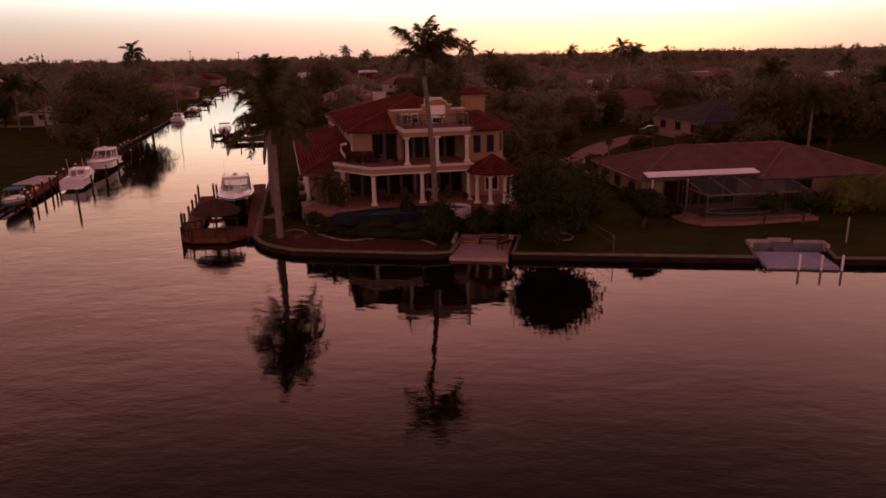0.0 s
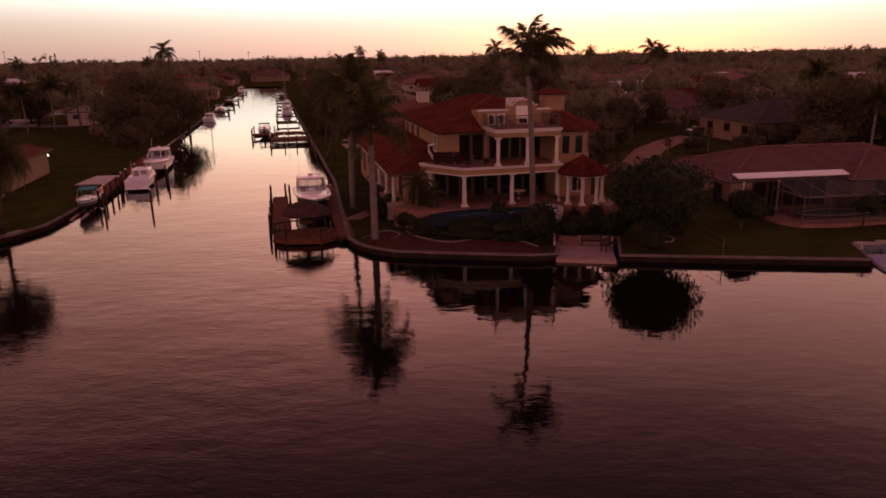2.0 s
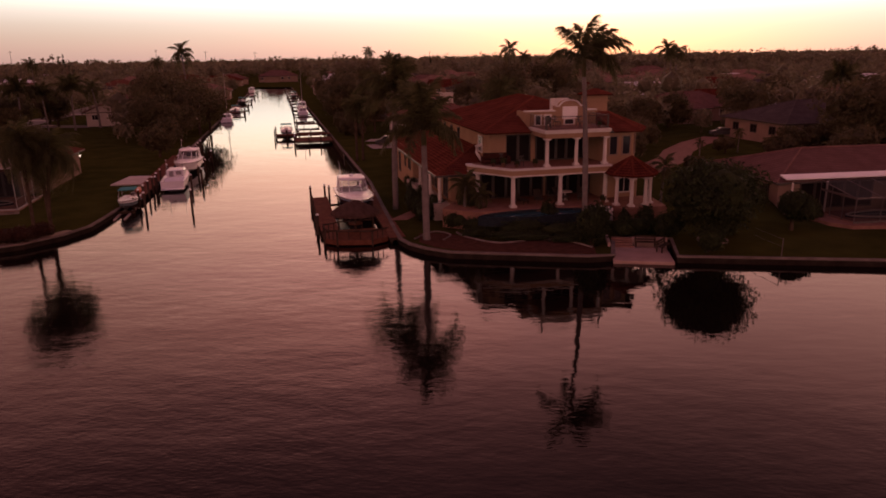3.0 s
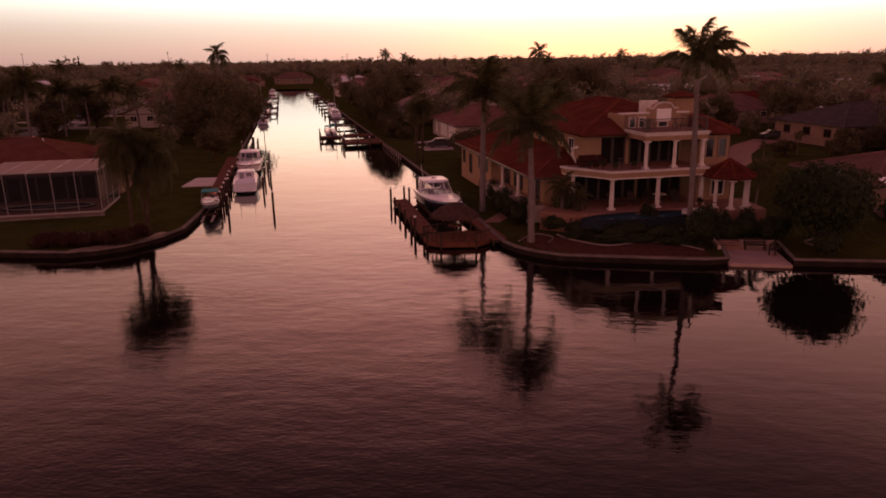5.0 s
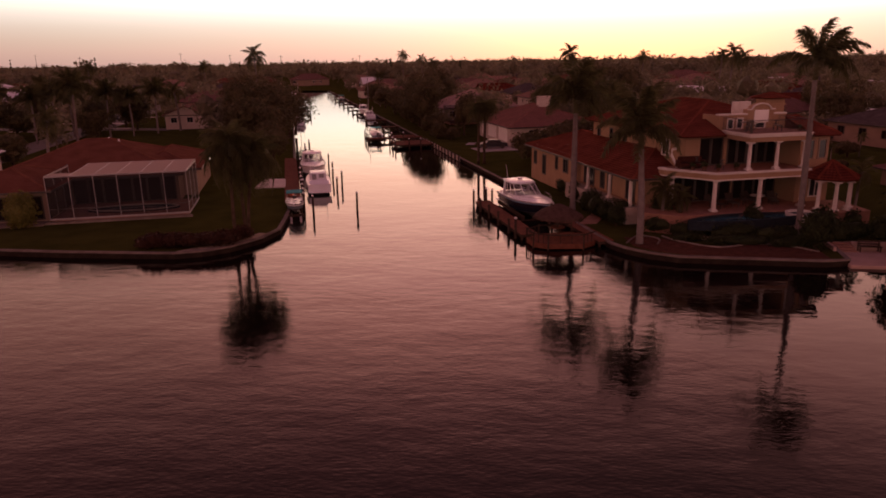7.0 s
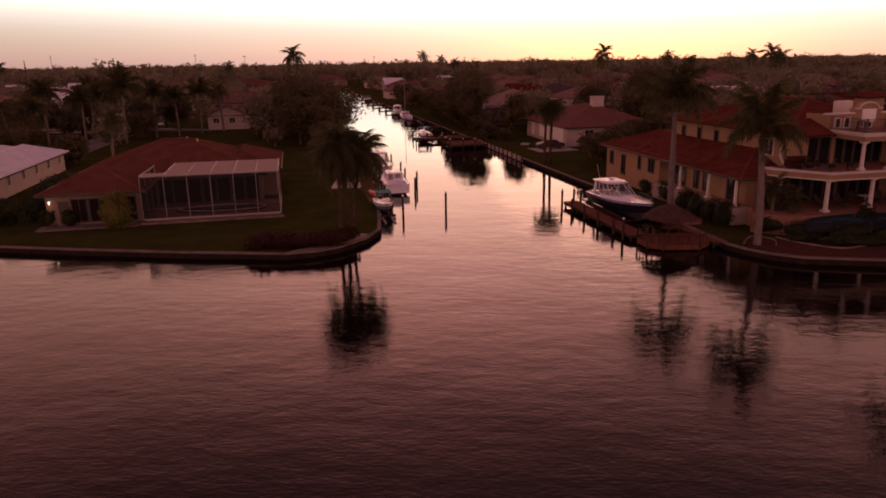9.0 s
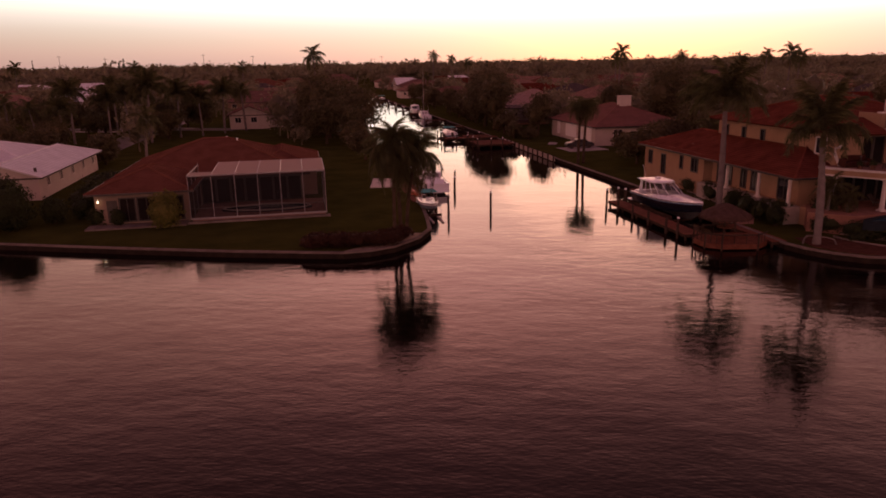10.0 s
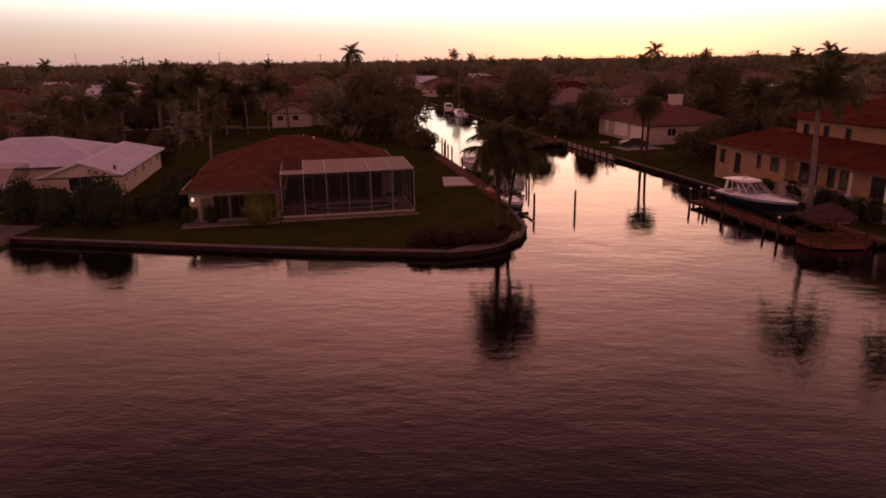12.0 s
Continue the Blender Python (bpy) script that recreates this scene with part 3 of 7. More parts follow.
    part("awning", boxes((12.95, 60.86, 8.9, 14.35, 60.93, 9.95)), WHITE, h, "pale rolled door shade")
    window_unit(h, pose(13.6, 60.93, 8.38), 0.9, 0.5, 0)
    for x in (10.7, 11.6):
        window_unit(h, pose(x, 61.0, 8.4), 0.55, 0.85, 0)
    # main roof, cut by the terrace: four hips with the terrace in front
    main = hip_polys(6.2, 61.0, 19.3, 79.0, 8.28, 0.33, 0.75)
    side_l = [((5.45, 59.65, 8.03), (9.6, 59.65, 8.03), (9.6, 63.0, 9.13), (8.8, 63.0, 9.13)), ((5.45, 61.2, 8.03), (5.45, 59.65, 8.03), (8.8, 63.0, 9.13), (8.8, 64.5, 9.13))]
    side_r = [((16.2, 57.15, 8.03), (18.7, 57.15, 8.03), (17.4, 61.0, 9.3), (16.2, 61.0, 9.3)), ((18.7, 57.15, 8.03), (20.05, 59.0, 8.03), (17.6, 61.6, 9.3), (17.4, 61.0, 9.3)),
              ((20.05, 59.0, 8.03), (20.05, 62.5, 8.03), (17.6, 63.5, 9.3), (17.6, 61.6, 9.3))]
    roof(h, RED_TILE, main)
    roof(h, RED_TILE, side_l, "front_roof")
    roof(h, RED_TILE, side_r, "bay_roof")
    ridge_caps(h, RED_TILE, main + side_r[:2])
    part("soffit", boxes((5.6, 59.8, 7.9, 9.7, 60.4, 7.98), (15.85, 57.3, 7.9, 18.5, 57.9, 7.98), (5.6, 60.4, 7.9, 6.2, 79.6, 7.98), (19.3, 59.4, 7.9, 19.9, 79.6, 7.98)), METAL, h, "dark brown eave boards")
    part("skylight", boxes((13.2, 64.2, 9.2, 14.9, 64.6, 10.45)), TRIM, h, "white ridge vent")
    # chimney tower with its own little roof
    part("chimney", boxes((17.4, 65.4, 8.4, 19.4, 66.9, 10.7), (17.3, 65.3, 10.0, 19.5, 67.0, 10.12)), STUCCO, h, "cream square chimney tower")
    roof(h, RED_TILE, hip_polys(17.4, 65.4, 19.4, 66.9, 10.85, 0.45, 0.35), "chimney_roof")
    # wing along the canal
    walls(h, STUCCO, (2.9, 61.6, F - 0.06, 3.2, 74.5, 4.75), (1.9, 74.5, F - 1.8, 2.2, 87, 4.75), (2.2, 74.5, F - 1.8, 3.2, 74.8, 4.75), (2.2, 86.7, F - 1.8, 11, 87, 4.75),
          (10.7, 79.3, F - 0.06, 11, 86.7, 4.75), (3.2, 61.6, F - 0.06, 6.2, 61.9, 4.75))
    wing = hip_polys(2.0, 61.0, 10.9, 87.0, 4.78, 0.38, 0.7)
    roof(h, RED_TILE, wing, "wing_roof")
    ridge_caps(h, RED_TILE, wing)
    gutter(h, 2.0, 61.0, 10.9, 87.0, 4.55, METAL, 0.7)
    for y in (61.5, 65.6, 70.4):
        column(h, 1.9, y, F - 0.1, 4.5, 0.16)
    part("porch_floor", boxes((1.2, 60.8, 0.3, 2.9, 74.4, F - 0.1)), PALE_CONCRETE, h)
    for y, w, z, hh in ((63.4, 1.6, 2.1, 2.2), (67.6, 0.8, 2.2, 2.0), (69.2, 0.8, 2.2, 2.0), (72.3, 2.4, 2.1, 2.2)):
        window_unit(h, pose(2.9, y, z, 0, 0, LEFT), w, hh, 1, METAL)
    for y, w, z, hh in ((76.2, 1.2, 2.7, 1.4), (78.8, 0.55, 2.7, 1.4), (82.6, 0.9, 1.6, 2.2), (85.6, 0.8, 2.4, 1.5)):
        window_unit(h, pose(1.9, y, z, 0, 0, LEFT), w, hh, 1 if w > 0.7 else 0, METAL)
    for y in (65.5, 68.5, 71.5):
        window_unit(h, pose(6.2, y + 6, 6.2, 0, 0, LEFT), 0.6, 1.2, 0, METAL)
    window_unit(h, pose(6.2, 63.5, 6.0, 0, 0, LEFT), 1.2, 1.4, 1)
    # scrolled gable end beside the balcony
    part("scroll_parapet", tubes(([(5.6, 60.4, 5.3), (5.2, 60.3, 5.9), (4.9, 60.3, 6.4), (4.9, 60.3, 6.9), (5.4, 60.3, 7.0)], 0.12), sides=6), TRIM, h, "white curved scroll moulding")
    # garden pavilion: eight-sided tiled roof on columns
    cx, cy, n = 17.3, 56.1, 8
    for k in range(n):
        a = 2 * math.pi * (k + 0.5) / n
        if math.sin(a) < 0.2:
            column(h, cx + 1.65 * math.cos(a), cy + 1.65 * math.sin(a), F, 4.45, 0.16)
    ring = [(cx + 2.25 * math.cos(2 * math.pi * (k + 0.5) / n), cy + 2.25 * math.sin(2 * math.pi * (k + 0.5) / n), 4.68) for k in range(n)]
    polys = [(ring[k], ring[(k + 1) % n], (cx, cy, 6.0)) for k in range(n)]
    for p in polys:
        roof(h, DARK_RED_TILE, [p], "pavilion_roof")
    ridge_caps(h, DARK_RED_TILE, polys)
    part("pavilion_beam", prism(bmesh.new(), [(cx + 1.85 * math.cos(2 * math.pi * (k + 0.5) / n), cy + 1.85 * math.sin(2 * math.pi * (k + 0.5) / n)) for k in range(n)], 4.45, 4.56), TRIM, h)
    return h


mansion()


def small_house(name, label, m, L, W, eave, wall_mat, roof_mat, pitch=0.38, gable=(), rooms=(), openings=True, group="", far=False):
    """A one-storey house: a main block from the origin along x and y, further blocks in rooms, hip or gable roofs, windows and a door."""
    h = thing(name, label, "house", m, group)
    blocks = [(0, 0, L, W, eave, pitch, gable), *rooms]
    for x0, y0, x1, y1, z, p, g in blocks:
        walls(h, wall_mat, (x0, y0, -0.6, x1, y0 + 0.25, z), (x0, y1 - 0.25, -0.6, x1, y1, z), (x0, y0 + 0.25, -0.6, x0 + 0.25, y1 - 0.25, z), (x1 - 0.25, y0 + 0.25, -0.6, x1, y1 - 0.25, z))
        polys = hip_polys(x0, y0, x1, y1, z + 0.12, p, 0.6, g)
        roof(h, roof_mat, polys)
        ridge_caps(h, roof_mat, polys, not far)
        gutter(h, x0, y0, x1, y1, z - 0.05, METAL)
        for side in g:
            bm = bmesh.new()
            if x1 - x0 >= y1 - y0:
                x = x0 + 0.1 if side == "low" else x1 - 0.1
                tri = [(x, y0, z), (x, y1, z), (x, (y0 + y1) / 2, z + (y1 - y0) / 2 * p)]
                d = Vector((0.15, 0, 0))
            else:
                y = y0 + 0.1 if side == "low" else y1 - 0.1
                tri = [(x0, y, z), (x1, y, z), ((x0 + x1) / 2, y, z + (x1 - x0) / 2 * p)]
                d = Vector((0, 0.15, 0))
            a = [bm.verts.new(p_) for p_ in tri]
            b = [bm.verts.new(Vector(p_) + d) for p_ in tri]
            bm.faces.new(a), bm.faces.new(list(reversed(b)))
            for i in range(3):
                bm.faces.new((a[i], b[i], b[(i + 1) % 3], a[(i + 1) % 3]))
            bmesh.ops.recalc_face_normals(bm, faces=bm.faces)
            part("gable_wall", bm, wall_mat, h)
    if openings:
        for x in np.arange(1.8, L - 1.2, 3.4):
            window_unit(h, pose(x, 0, 0.9), 1.3, 1.2, 1)
        for y in np.arange(2.0, W - 1.2, 3.6):
            window_unit(h, pose(0, y, 0.95, 0, 0, LEFT), 1.1, 1.1, 1)
            window_unit(h, pose(L, y, 0.95, 0, 0, RIGHT), 1.1, 1.1, 1)
    return h


def screen_material():
    """Insect mesh: mostly see-through dark cloth."""
    m = bpy.data.materials.new("screen_mesh")
    m.use_nodes = True
    n, l = m.node_tree.nodes, m.node_tree.links
    b = n["Principled BSDF"]
    b.inputs["Base Color"].default_value, b.inputs["Roughness"].default_value = (0.014, 0.013, 0.015, 1), 0.9
    clear = n.new("ShaderNodeBsdfTransparent")
    mx = n.new("ShaderNodeMixShader")
    mx.inputs[0].default_value = 0.52
    l.new(clear.outputs[0], mx.inputs[1])
    l.new(b.outputs[0], mx.inputs[2])
    l.new(mx.outputs[0], n["Material Output"].inputs["Surface"])
    return m


SCREEN = screen_material()


def pale_screen_material():
    m = screen_material()
    m.name = "pale_screen_mesh"
    n = m.node_tree.nodes
    n["Principled BSDF"].inputs["Base Color"].default_value = (0.36, 0.27, 0.225, 1)
    for k in n:
        if k.type == "MIX_SHADER":
            k.inputs[0].default_value = 0.75
    return m


PALE_SCREEN = pale_screen_material()


def pool_basin(name, m, rx, ry, label, rim=None):
    """A kidney-shaped pool: a pale coping ring round the water, a hand above the deck."""
    e = thing(name, label, "pool", m)
    ring = [(rx * math.cos(a) * (1 + 0.12 * math.cos(2 * a + 0.6)), ry * math.sin(a) * (1 + 0.15 * math.sin(a + 0.5))) for a in np.linspace(0, 2 * math.pi, 40, endpoint=False)]
    bm = bmesh.new()
    rows = [[bm.verts.new((x * s, y * s, z)) for x, y in ring] for s, z in ((1.0, -0.6), (1.0, 0.1), (0.93, 0.1), (0.93, -0.12))]
    for a, b in zip(rows, rows[1:]):
        for k in range(len(ring)):
            j = (k + 1) % len(ring)
            bm.faces.new((a[k], a[j], b[j], b[k]))
    bmesh.ops.recalc_face_normals(bm, faces=bm.faces)
    part("basin_wall", bm, SCREEN_TILE, e, "dark tiled basin wall")
    part("coping", tubes(([(x * 0.965, y * 0.965, 0.1) for x, y in ring + ring[:1]], 0.09), sides=6), rim or PALE_CONCRETE, e)
    bm = bmesh.new()
    bm.faces.new([bm.verts.new((x * 0.935, y * 0.935, -0.03)) for x, y in ring])
    part("pool_water", bm, POOL, e, "still blue-green pool water")
    return e


SCREEN_TILE = surface("dark_pool_tile", (0.012, 0.018, 0.024), (0.03, 0.037, 0.044), 3.0, 0.8, 0.1, 30)
POOL = glass_dark("pool_water", (0.03, 0.09, 0.11))

# red-brown hip-roofed house on the west point with a pool cage
west = small_house("bungalow", "low tan bungalow with a red-brown shingle hip roof", canal(-57.2, 83.7, 0.6), 18.6, 16.0, 2.95, STUCCO_TAN, BROWN_TILE, 0.36,
                   rooms=[(0.0, -7.2, 8.0, 3.0, 2.95, 0.36, ()), (12.5, 3.5, 20.0, 17.0, 2.95, 0.36, ())], openings=False)
for x, w in ((2.75, 1.3), (4.4, 1.6), (6.55, 2.0)):
    window_unit(west, pose(x, -7.2, 0.2), w, 2.1, 1, METAL, DARK_CLOTH)
for y in (1.0, 5.0, 9.0, 13.0):
    window_unit(west, pose(0, y, 0.9, 0, 0, LEFT), 1.2, 1.1, 1)
slider(west, pose(13.3, 0, 0.1), 10.0, 2.45, 7)
part("plumbing_vent", tubes(([(10.5, 8.0, 5.4), (10.5, 8.0, 6.1)], 0.09), ([(11.6, 7.4, 5.2), (11.6, 7.4, 5.9)], 0.09)), WHITE, west)
part("door", boxes((1.0, -7.26, 0.1, 1.9, -7.2, 2.15)), METAL, west, "dark front door")
porch = bpy.data.lights.new("porch_lamp", "POINT")
porch.energy, porch.color, porch.shadow_soft_size = 1.6, (1.0, 0.55, 0.18), 0.08
lamp_ob = new("porch_light", porch)
lamp_ob.location = canal(-56.9, 76.3, 2.6).translation
WARM_GLOW = bpy.data.materials.new("lit_lamp_glass")
WARM_GLOW.use_nodes = True
WARM_GLOW.node_tree.nodes["Principled BSDF"].inputs["Emission Color"].default_value = (1.0, 0.82, 0.62, 1)
WARM_GLOW.node_tree.nodes["Principled BSDF"].inputs["Emission Strength"].default_value = 3.0
for x, y in ((20.15, 16.9), (0.35, -7.42)):
    bm = bmesh.new()
    lathe(bm, [(0.03, 1.98), (0.06, 2.03), (0.06, 2.16), (0.04, 2.24)], 10, (x, y))
    lantern = part("wall_lantern", bm, WARM_GLOW, west, "lit glass wall lantern")
    part("bracket", boxes((x - 0.03, y, 2.24, x + 0.03, y + 0.3, 2.30)), METAL, lantern)


def pool_cage(m, L, D, z_front, z_back, bays, frame_mat, roof_mat, mansard=0.0, low_bay=0, label=""):
    """A screened pool enclosure: posts, beams, kick plate and screens; the roof panels may slope."""
    e = thing("pool_cage", label, "pool cage", m)
    t = 0.028
    xs = [L * i / bays for i in range(bays + 1)]
    for x in xs:
        part("post", boxes((x - t, -t, 0.0, x + t, t, z_front)), frame_mat, e)
        back = D * 0.25 if low_bay and x < xs[low_bay] else D
        zb = z_front + (z_back - z_front) * back / D
        part("rafter", tubes(([(x, 0, z_front), (x, mansard if mansard else back, zb if not mansard else z_back)], 0.038), sides=4), frame_mat, e)
        if mansard:
            part("rafter", tubes(([(x, mansard, z_back), (x, D, z_back)], 0.038), sides=4), frame_mat, e)
    for y in np.linspace(D / 3, D, 3):
        z = z_front + (z_back - z_front) * min(y / (mansard or D), 1)
        for x in (0, L):
            part("post", boxes((x - t, y - t, 0, x + t, y + t, z)), frame_mat, e)
    part("beam", boxes((-t, -t, z_front - 0.06, L + t, t, z_front + 0.06), (-t, t, z_front - 0.08, t, D, z_front + 0.08), (L - t, t, z_front - 0.08, L + t, D, z_front + 0.08)), frame_mat, e)
    part("kick_plate", boxes((0, -0.05, 0.0, L, 0.05, 0.16), (L - 0.05, 0.05, 0, L + 0.05, D, 0.16)), frame_mat, e)
    part("chair_rail", boxes((0, -0.03, 1.0, L, 0.03, 1.06), (L - 0.03, 0.03, 1.0, L + 0.03, D, 1.06)), METAL, e)
    for a, b in zip(xs, xs[1:]):
        bm = bmesh.new()
        bm.faces.new([bm.verts.new(p) for p in ((a + t, 0, 0.16), (b - t, 0, 0.16), (b - t, 0, z_front), (a + t, 0, z_front))])
        part("screen", bm, SCREEN, e)
        bm = bmesh.new()
        i = xs.index(a)
        back = D * 0.25 if i < low_bay else D
        if mansard:
            bm.faces.new([bm.verts.new(p) for p in ((a, 0, z_front), (b, 0, z_front), (b, mansard, z_back), (a, mansard, z_back))])
            bm.faces.new([bm.verts.new(p) for p in ((a, mansard, z_back), (b, mansard, z_back), (b, D, z_back), (a, D, z_back))])
        else:
            bm.faces.new([bm.verts.new(p) for p in ((a, 0, z_front), (b, 0, z_front), (b, back, z_front + (z_back - z_front) * back / D), (a, back, z_front + (z_back - z_front) * back / D))])
        part("roof_screen", bm, roof_mat, e)
    for x in (0, L):
        bm = bmesh.new()
        pts = [(x, 0, 0.16), (x, D, 0.16), (x, D, z_back)] + ([(x, mansard, z_back)] if mansard else []) + [(x, 0, z_front)]
        bm.faces.new([bm.verts.new(p) for p in pts])
        part("screen", bm, SCREEN, e)
    part("deck", boxes((0.1, 0.1, -0.4, L - 0.1, D, 0.06)), PAVERS, e)
    return e


pool_cage(canal(-49.0, 75.9, 0.68), 12.3, 7.4, 4.05, 4.25, 6, WHITE_METAL, PALE_SCREEN, low_bay=1, label="white-framed screened pool cage with a pale mesh roof")
pool_basin("swimming_pool", canal(-42.3, 79.0, 0.80), 3.9, 1.6, "dark oval swimming pool with a pale coping inside the cage")
part("lanai_slab", boxes((-57.8, 74.6, 0.3, -49.3, 76.4, 0.6), (-49.2, 75.0, 0.3, -36.4, 75.4, 0.66)), CONCRETE, thing("lanai_pavement", "pale concrete apron along the bungalow front", "pavement", canal(0, 0), kind="structure"))

# white-roofed house further west
white = small_house("bungalow", "white-tiled pale bungalow with a front gable", canal(-74.1, 92.0, 0.75), 7.3, 23.2, 2.35, STUCCO_PALE, WHITE_TILE, 0.36, gable=("low",),
                    rooms=[(-17.0, 9.0, 4.0, 25.0, 2.35, 0.31, ())], openings=False)
window_unit(white, pose(3.4, 0, 0.7), 2.4, 1.5, 1)
for y in (3.0, 7.5, 12.0, 16.5, 21.0):
    window_unit(white, pose(7.3, y, 0.9, 0, 0, RIGHT), 0.9, 1.2, 1)
part("roof_vent", tubes(([(6.7, 1.4, 2.5), (6.7, 1.4, 3.1)], 0.16)), METAL, white, "dark roof vent")
pool_cage(canal(-85.0, 86.0, 0.6), 9.0, 7.4, 2.5, 3.9, 3, WHITE_METAL, PALE_SCREEN, mansard=3.4, label="small white-framed screen room with a peaked mesh roof")

# mauve-roofed house to the east with a bronze pool cage and a white lanai roof
EAST = pose(15.9, 60.2, 0.9, 0, 0, 9)
east = small_house("bungalow", "long tan bungalow with a mauve-brown tile roof", EAST, 22.0, 11.0, 2.65, STUCCO_TAN, DUSKY_TILE, 0.33,
                   rooms=[(10.5, -1.5, 22.5, 8.0, 2.65, 0.33, ())], openings=False)
part("lanai_roof", slope_faces(bmesh.new(), [((0.2, -0.75, 2.88), (10.6, -0.75, 2.88), (10.6, 0.3, 3.10), (0.2, 0.3, 3.10))], 0.1), WHITE, east, "white flat aluminium lanai roof")
for x in (0.4, 3.6):
    part("post", boxes((x - 0.06, -1.4, 0, x + 0.06, -1.28, 2.65)), TRIM, east)
slider(east, pose(5.5, 0, 0.1), 7.0, 2.2, 5)
for y in (2.0, 5.5, 9.0):
    window_unit(east, pose(0, y, 1.0, 0, 0, LEFT), 1.2, 1.0, 1, METAL)
for x in (14.0, 19.5):
    window_unit(east, pose(x, -1.5, 0.3), 2.2, 1.9, 1, METAL)
pool_cage(EAST @ pose(3.4, -5.3, -0.12), 9.2, 4.4, 2.05, 2.8, 4, LIGHT_BRONZE, SCREEN, label="bronze-framed screened pool cage with a sloping mesh roof")
pool_basin("swimming_pool", EAST @ pose(7.6, -3.3, -0.02), 3.0, 1.2, "blue-green swimming pool inside the bronze cage")
part("apron", prism(bmesh.new(), [(2.9, -5.9), (6.0, -6.3), (13.0, -5.9), (13.0, -1.6), (1.6, -1.6), (1.9, -4.4)], -0.6, -0.14), PAVERS, thing("pool_apron", "red-brown paver apron round the pool cage", "pavement", EAST, kind="structure"))

# grassy bank that rises to the bungalow's side
bm = bmesh.new()
rows_ = []
for i in range(15):
    x = -8.0 + 8.0 * i / 14
    row = []
    for j in range(19):
        y = -3.0 + 20.0 * j / 18
        k = min(1.0, max(0.0, (x + 8.0) / 7.0)) * min(1.0, max(0.0, (y + 3.0) / 5.0)) * min(1.0, max(0.0, (17.0 - y) / 5.0))
        row.append(bm.verts.new((x, y, -0.55 + 1.35 * k * k * (3 - 2 * k))))
    rows_.append(row)
for a, b in zip(rows_, rows_[1:]):
    for j in range(18):
        bm.faces.new((a[j], b[j], b[j + 1], a[j + 1]))
for row in (rows_[0], rows_[-1]):
    low = [bm.verts.new((v.co.x, v.co.y, -0.8)) for v in row]
    for j in range(18):
        bm.faces.new((row[j], row[j + 1], low[j + 1], low[j]))
bmesh.ops.recalc_face_normals(bm, faces=bm.faces)
solid("lawn_bank", bm, GRASS, "grassy bank rising to the bungalow wall", "ground", kind="structure", smooth=True, m=EAST)

# houses behind
BRICK_RED_TILE = tile_roof("dull_red_tile", (0.165, 0.080, 0.064), (0.245, 0.124, 0.100), 0.33, 0.4, 0.85, 0.03, 0.6, 0.5)
ROSE_TILE = tile_roof("pale_rose_tile", (0.27, 0.175, 0.155), (0.38, 0.26, 0.23), 0.33, 0.4, 0.85, 0.03, 0.7, 0.4)
garage_house = small_house("bungalow", "red-brown roofed house with white garage doors and a chimney", canal(9.0, 117.5, 1.0), 16.0, 20.0, 2.7, STUCCO_PALE, BRICK_RED_TILE, 0.36, openings=False)
for y, w in ((4.0, 5.0), (10.5, 5.0), (16.5, 1.4)):
    part("garage_door", boxes((-0.06, y - w / 2, 0.05, 0.0, y + w / 2, 2.3)), WHITE, garage_house, "white sectional garage door")
part("chimney", boxes((7.5, 7.0, 4.0, 9.6, 8.2, 7.0), (7.4, 6.9, 7.0, 9.7, 8.3, 7.15)), STUCCO_PALE, garage_house, "pale square chimney")
for x in (4.0, 12.0):
    window_unit(garage_house, pose(x, 0, 0.8), 1.6, 1.3, 1)
small_house("bungalow", "cream house with a pale rose tile roof and screened porch", canal(8.5, 165, 1.0), 18, 17, 2.9, STUCCO_PALE, ROSE_TILE, 0.42)
pool_cage(canal(8.2, 158.5, 1.0), 8, 6.4, 2.4, 3.6, 4, METAL, SCREEN, mansard=2.5, label="bronze-framed screened pool cage behind the canal")
grey = small_house("bungalow", "long low house with a dark grey shingle roof", canal(62.5, 93.5, 1.0), 24, 15, 2.9, STUCCO_TAN, GREY_TILE, 0.36, openings=False)
slider(grey, pose(9.0, 0, 0.1), 12.0, 2.3, 8)
for y in (3.0, 7.5, 12.0):
    window_unit(grey, pose(0, y, 0.9, 0, 0, LEFT), 1.4, 1.2, 1, METAL, DARK_CLOTH)

small_house("bungalow", "white gabled bungalow with a brown roof", canal(-53.6, 172, 1.0), 8.6, 14, 2.7, STUCCO_PALE, DUSKY_TILE, 0.4, gable=("low",), rooms=[(8.0, 3.0, 22.0, 13.0, 2.7, 0.36, ())])


# ---- terrace, paths and garden of the mansion ----
garden = thing("terrace", "pale paved pool terrace in front of the mansion", "terrace", canal(0, 0), kind="structure")
part("slab", prism(bmesh.new(), [(1.4, 58.4), (3.6, 56.2), (15.2, 55.9), (16.0, 53.9), (19.6, 53.9), (20.4, 58.3), (19.4, 58.6), (16.0, 61.1), (3.3, 61.1)], 0.3, 2.05), PAVERS, garden)
pool_basin("swimming_pool", canal(8.6, 54.75, 1.85), 4.6, 1.25, "dark swimming pool with a dark tiled rim below the loggia", SCREEN_TILE)
spa = thing("spa_pool", "round raised spa with a white rim beside the pool", "spa", canal(13.75, 54.75, 1.62))
bm = bmesh.new()
lathe(bm, [(1.25, -0.6), (1.25, 0.45), (1.0, 0.45), (1.0, 0.2)], 24)
part("rim", bm, TRIM, spa)
bm = bmesh.new()
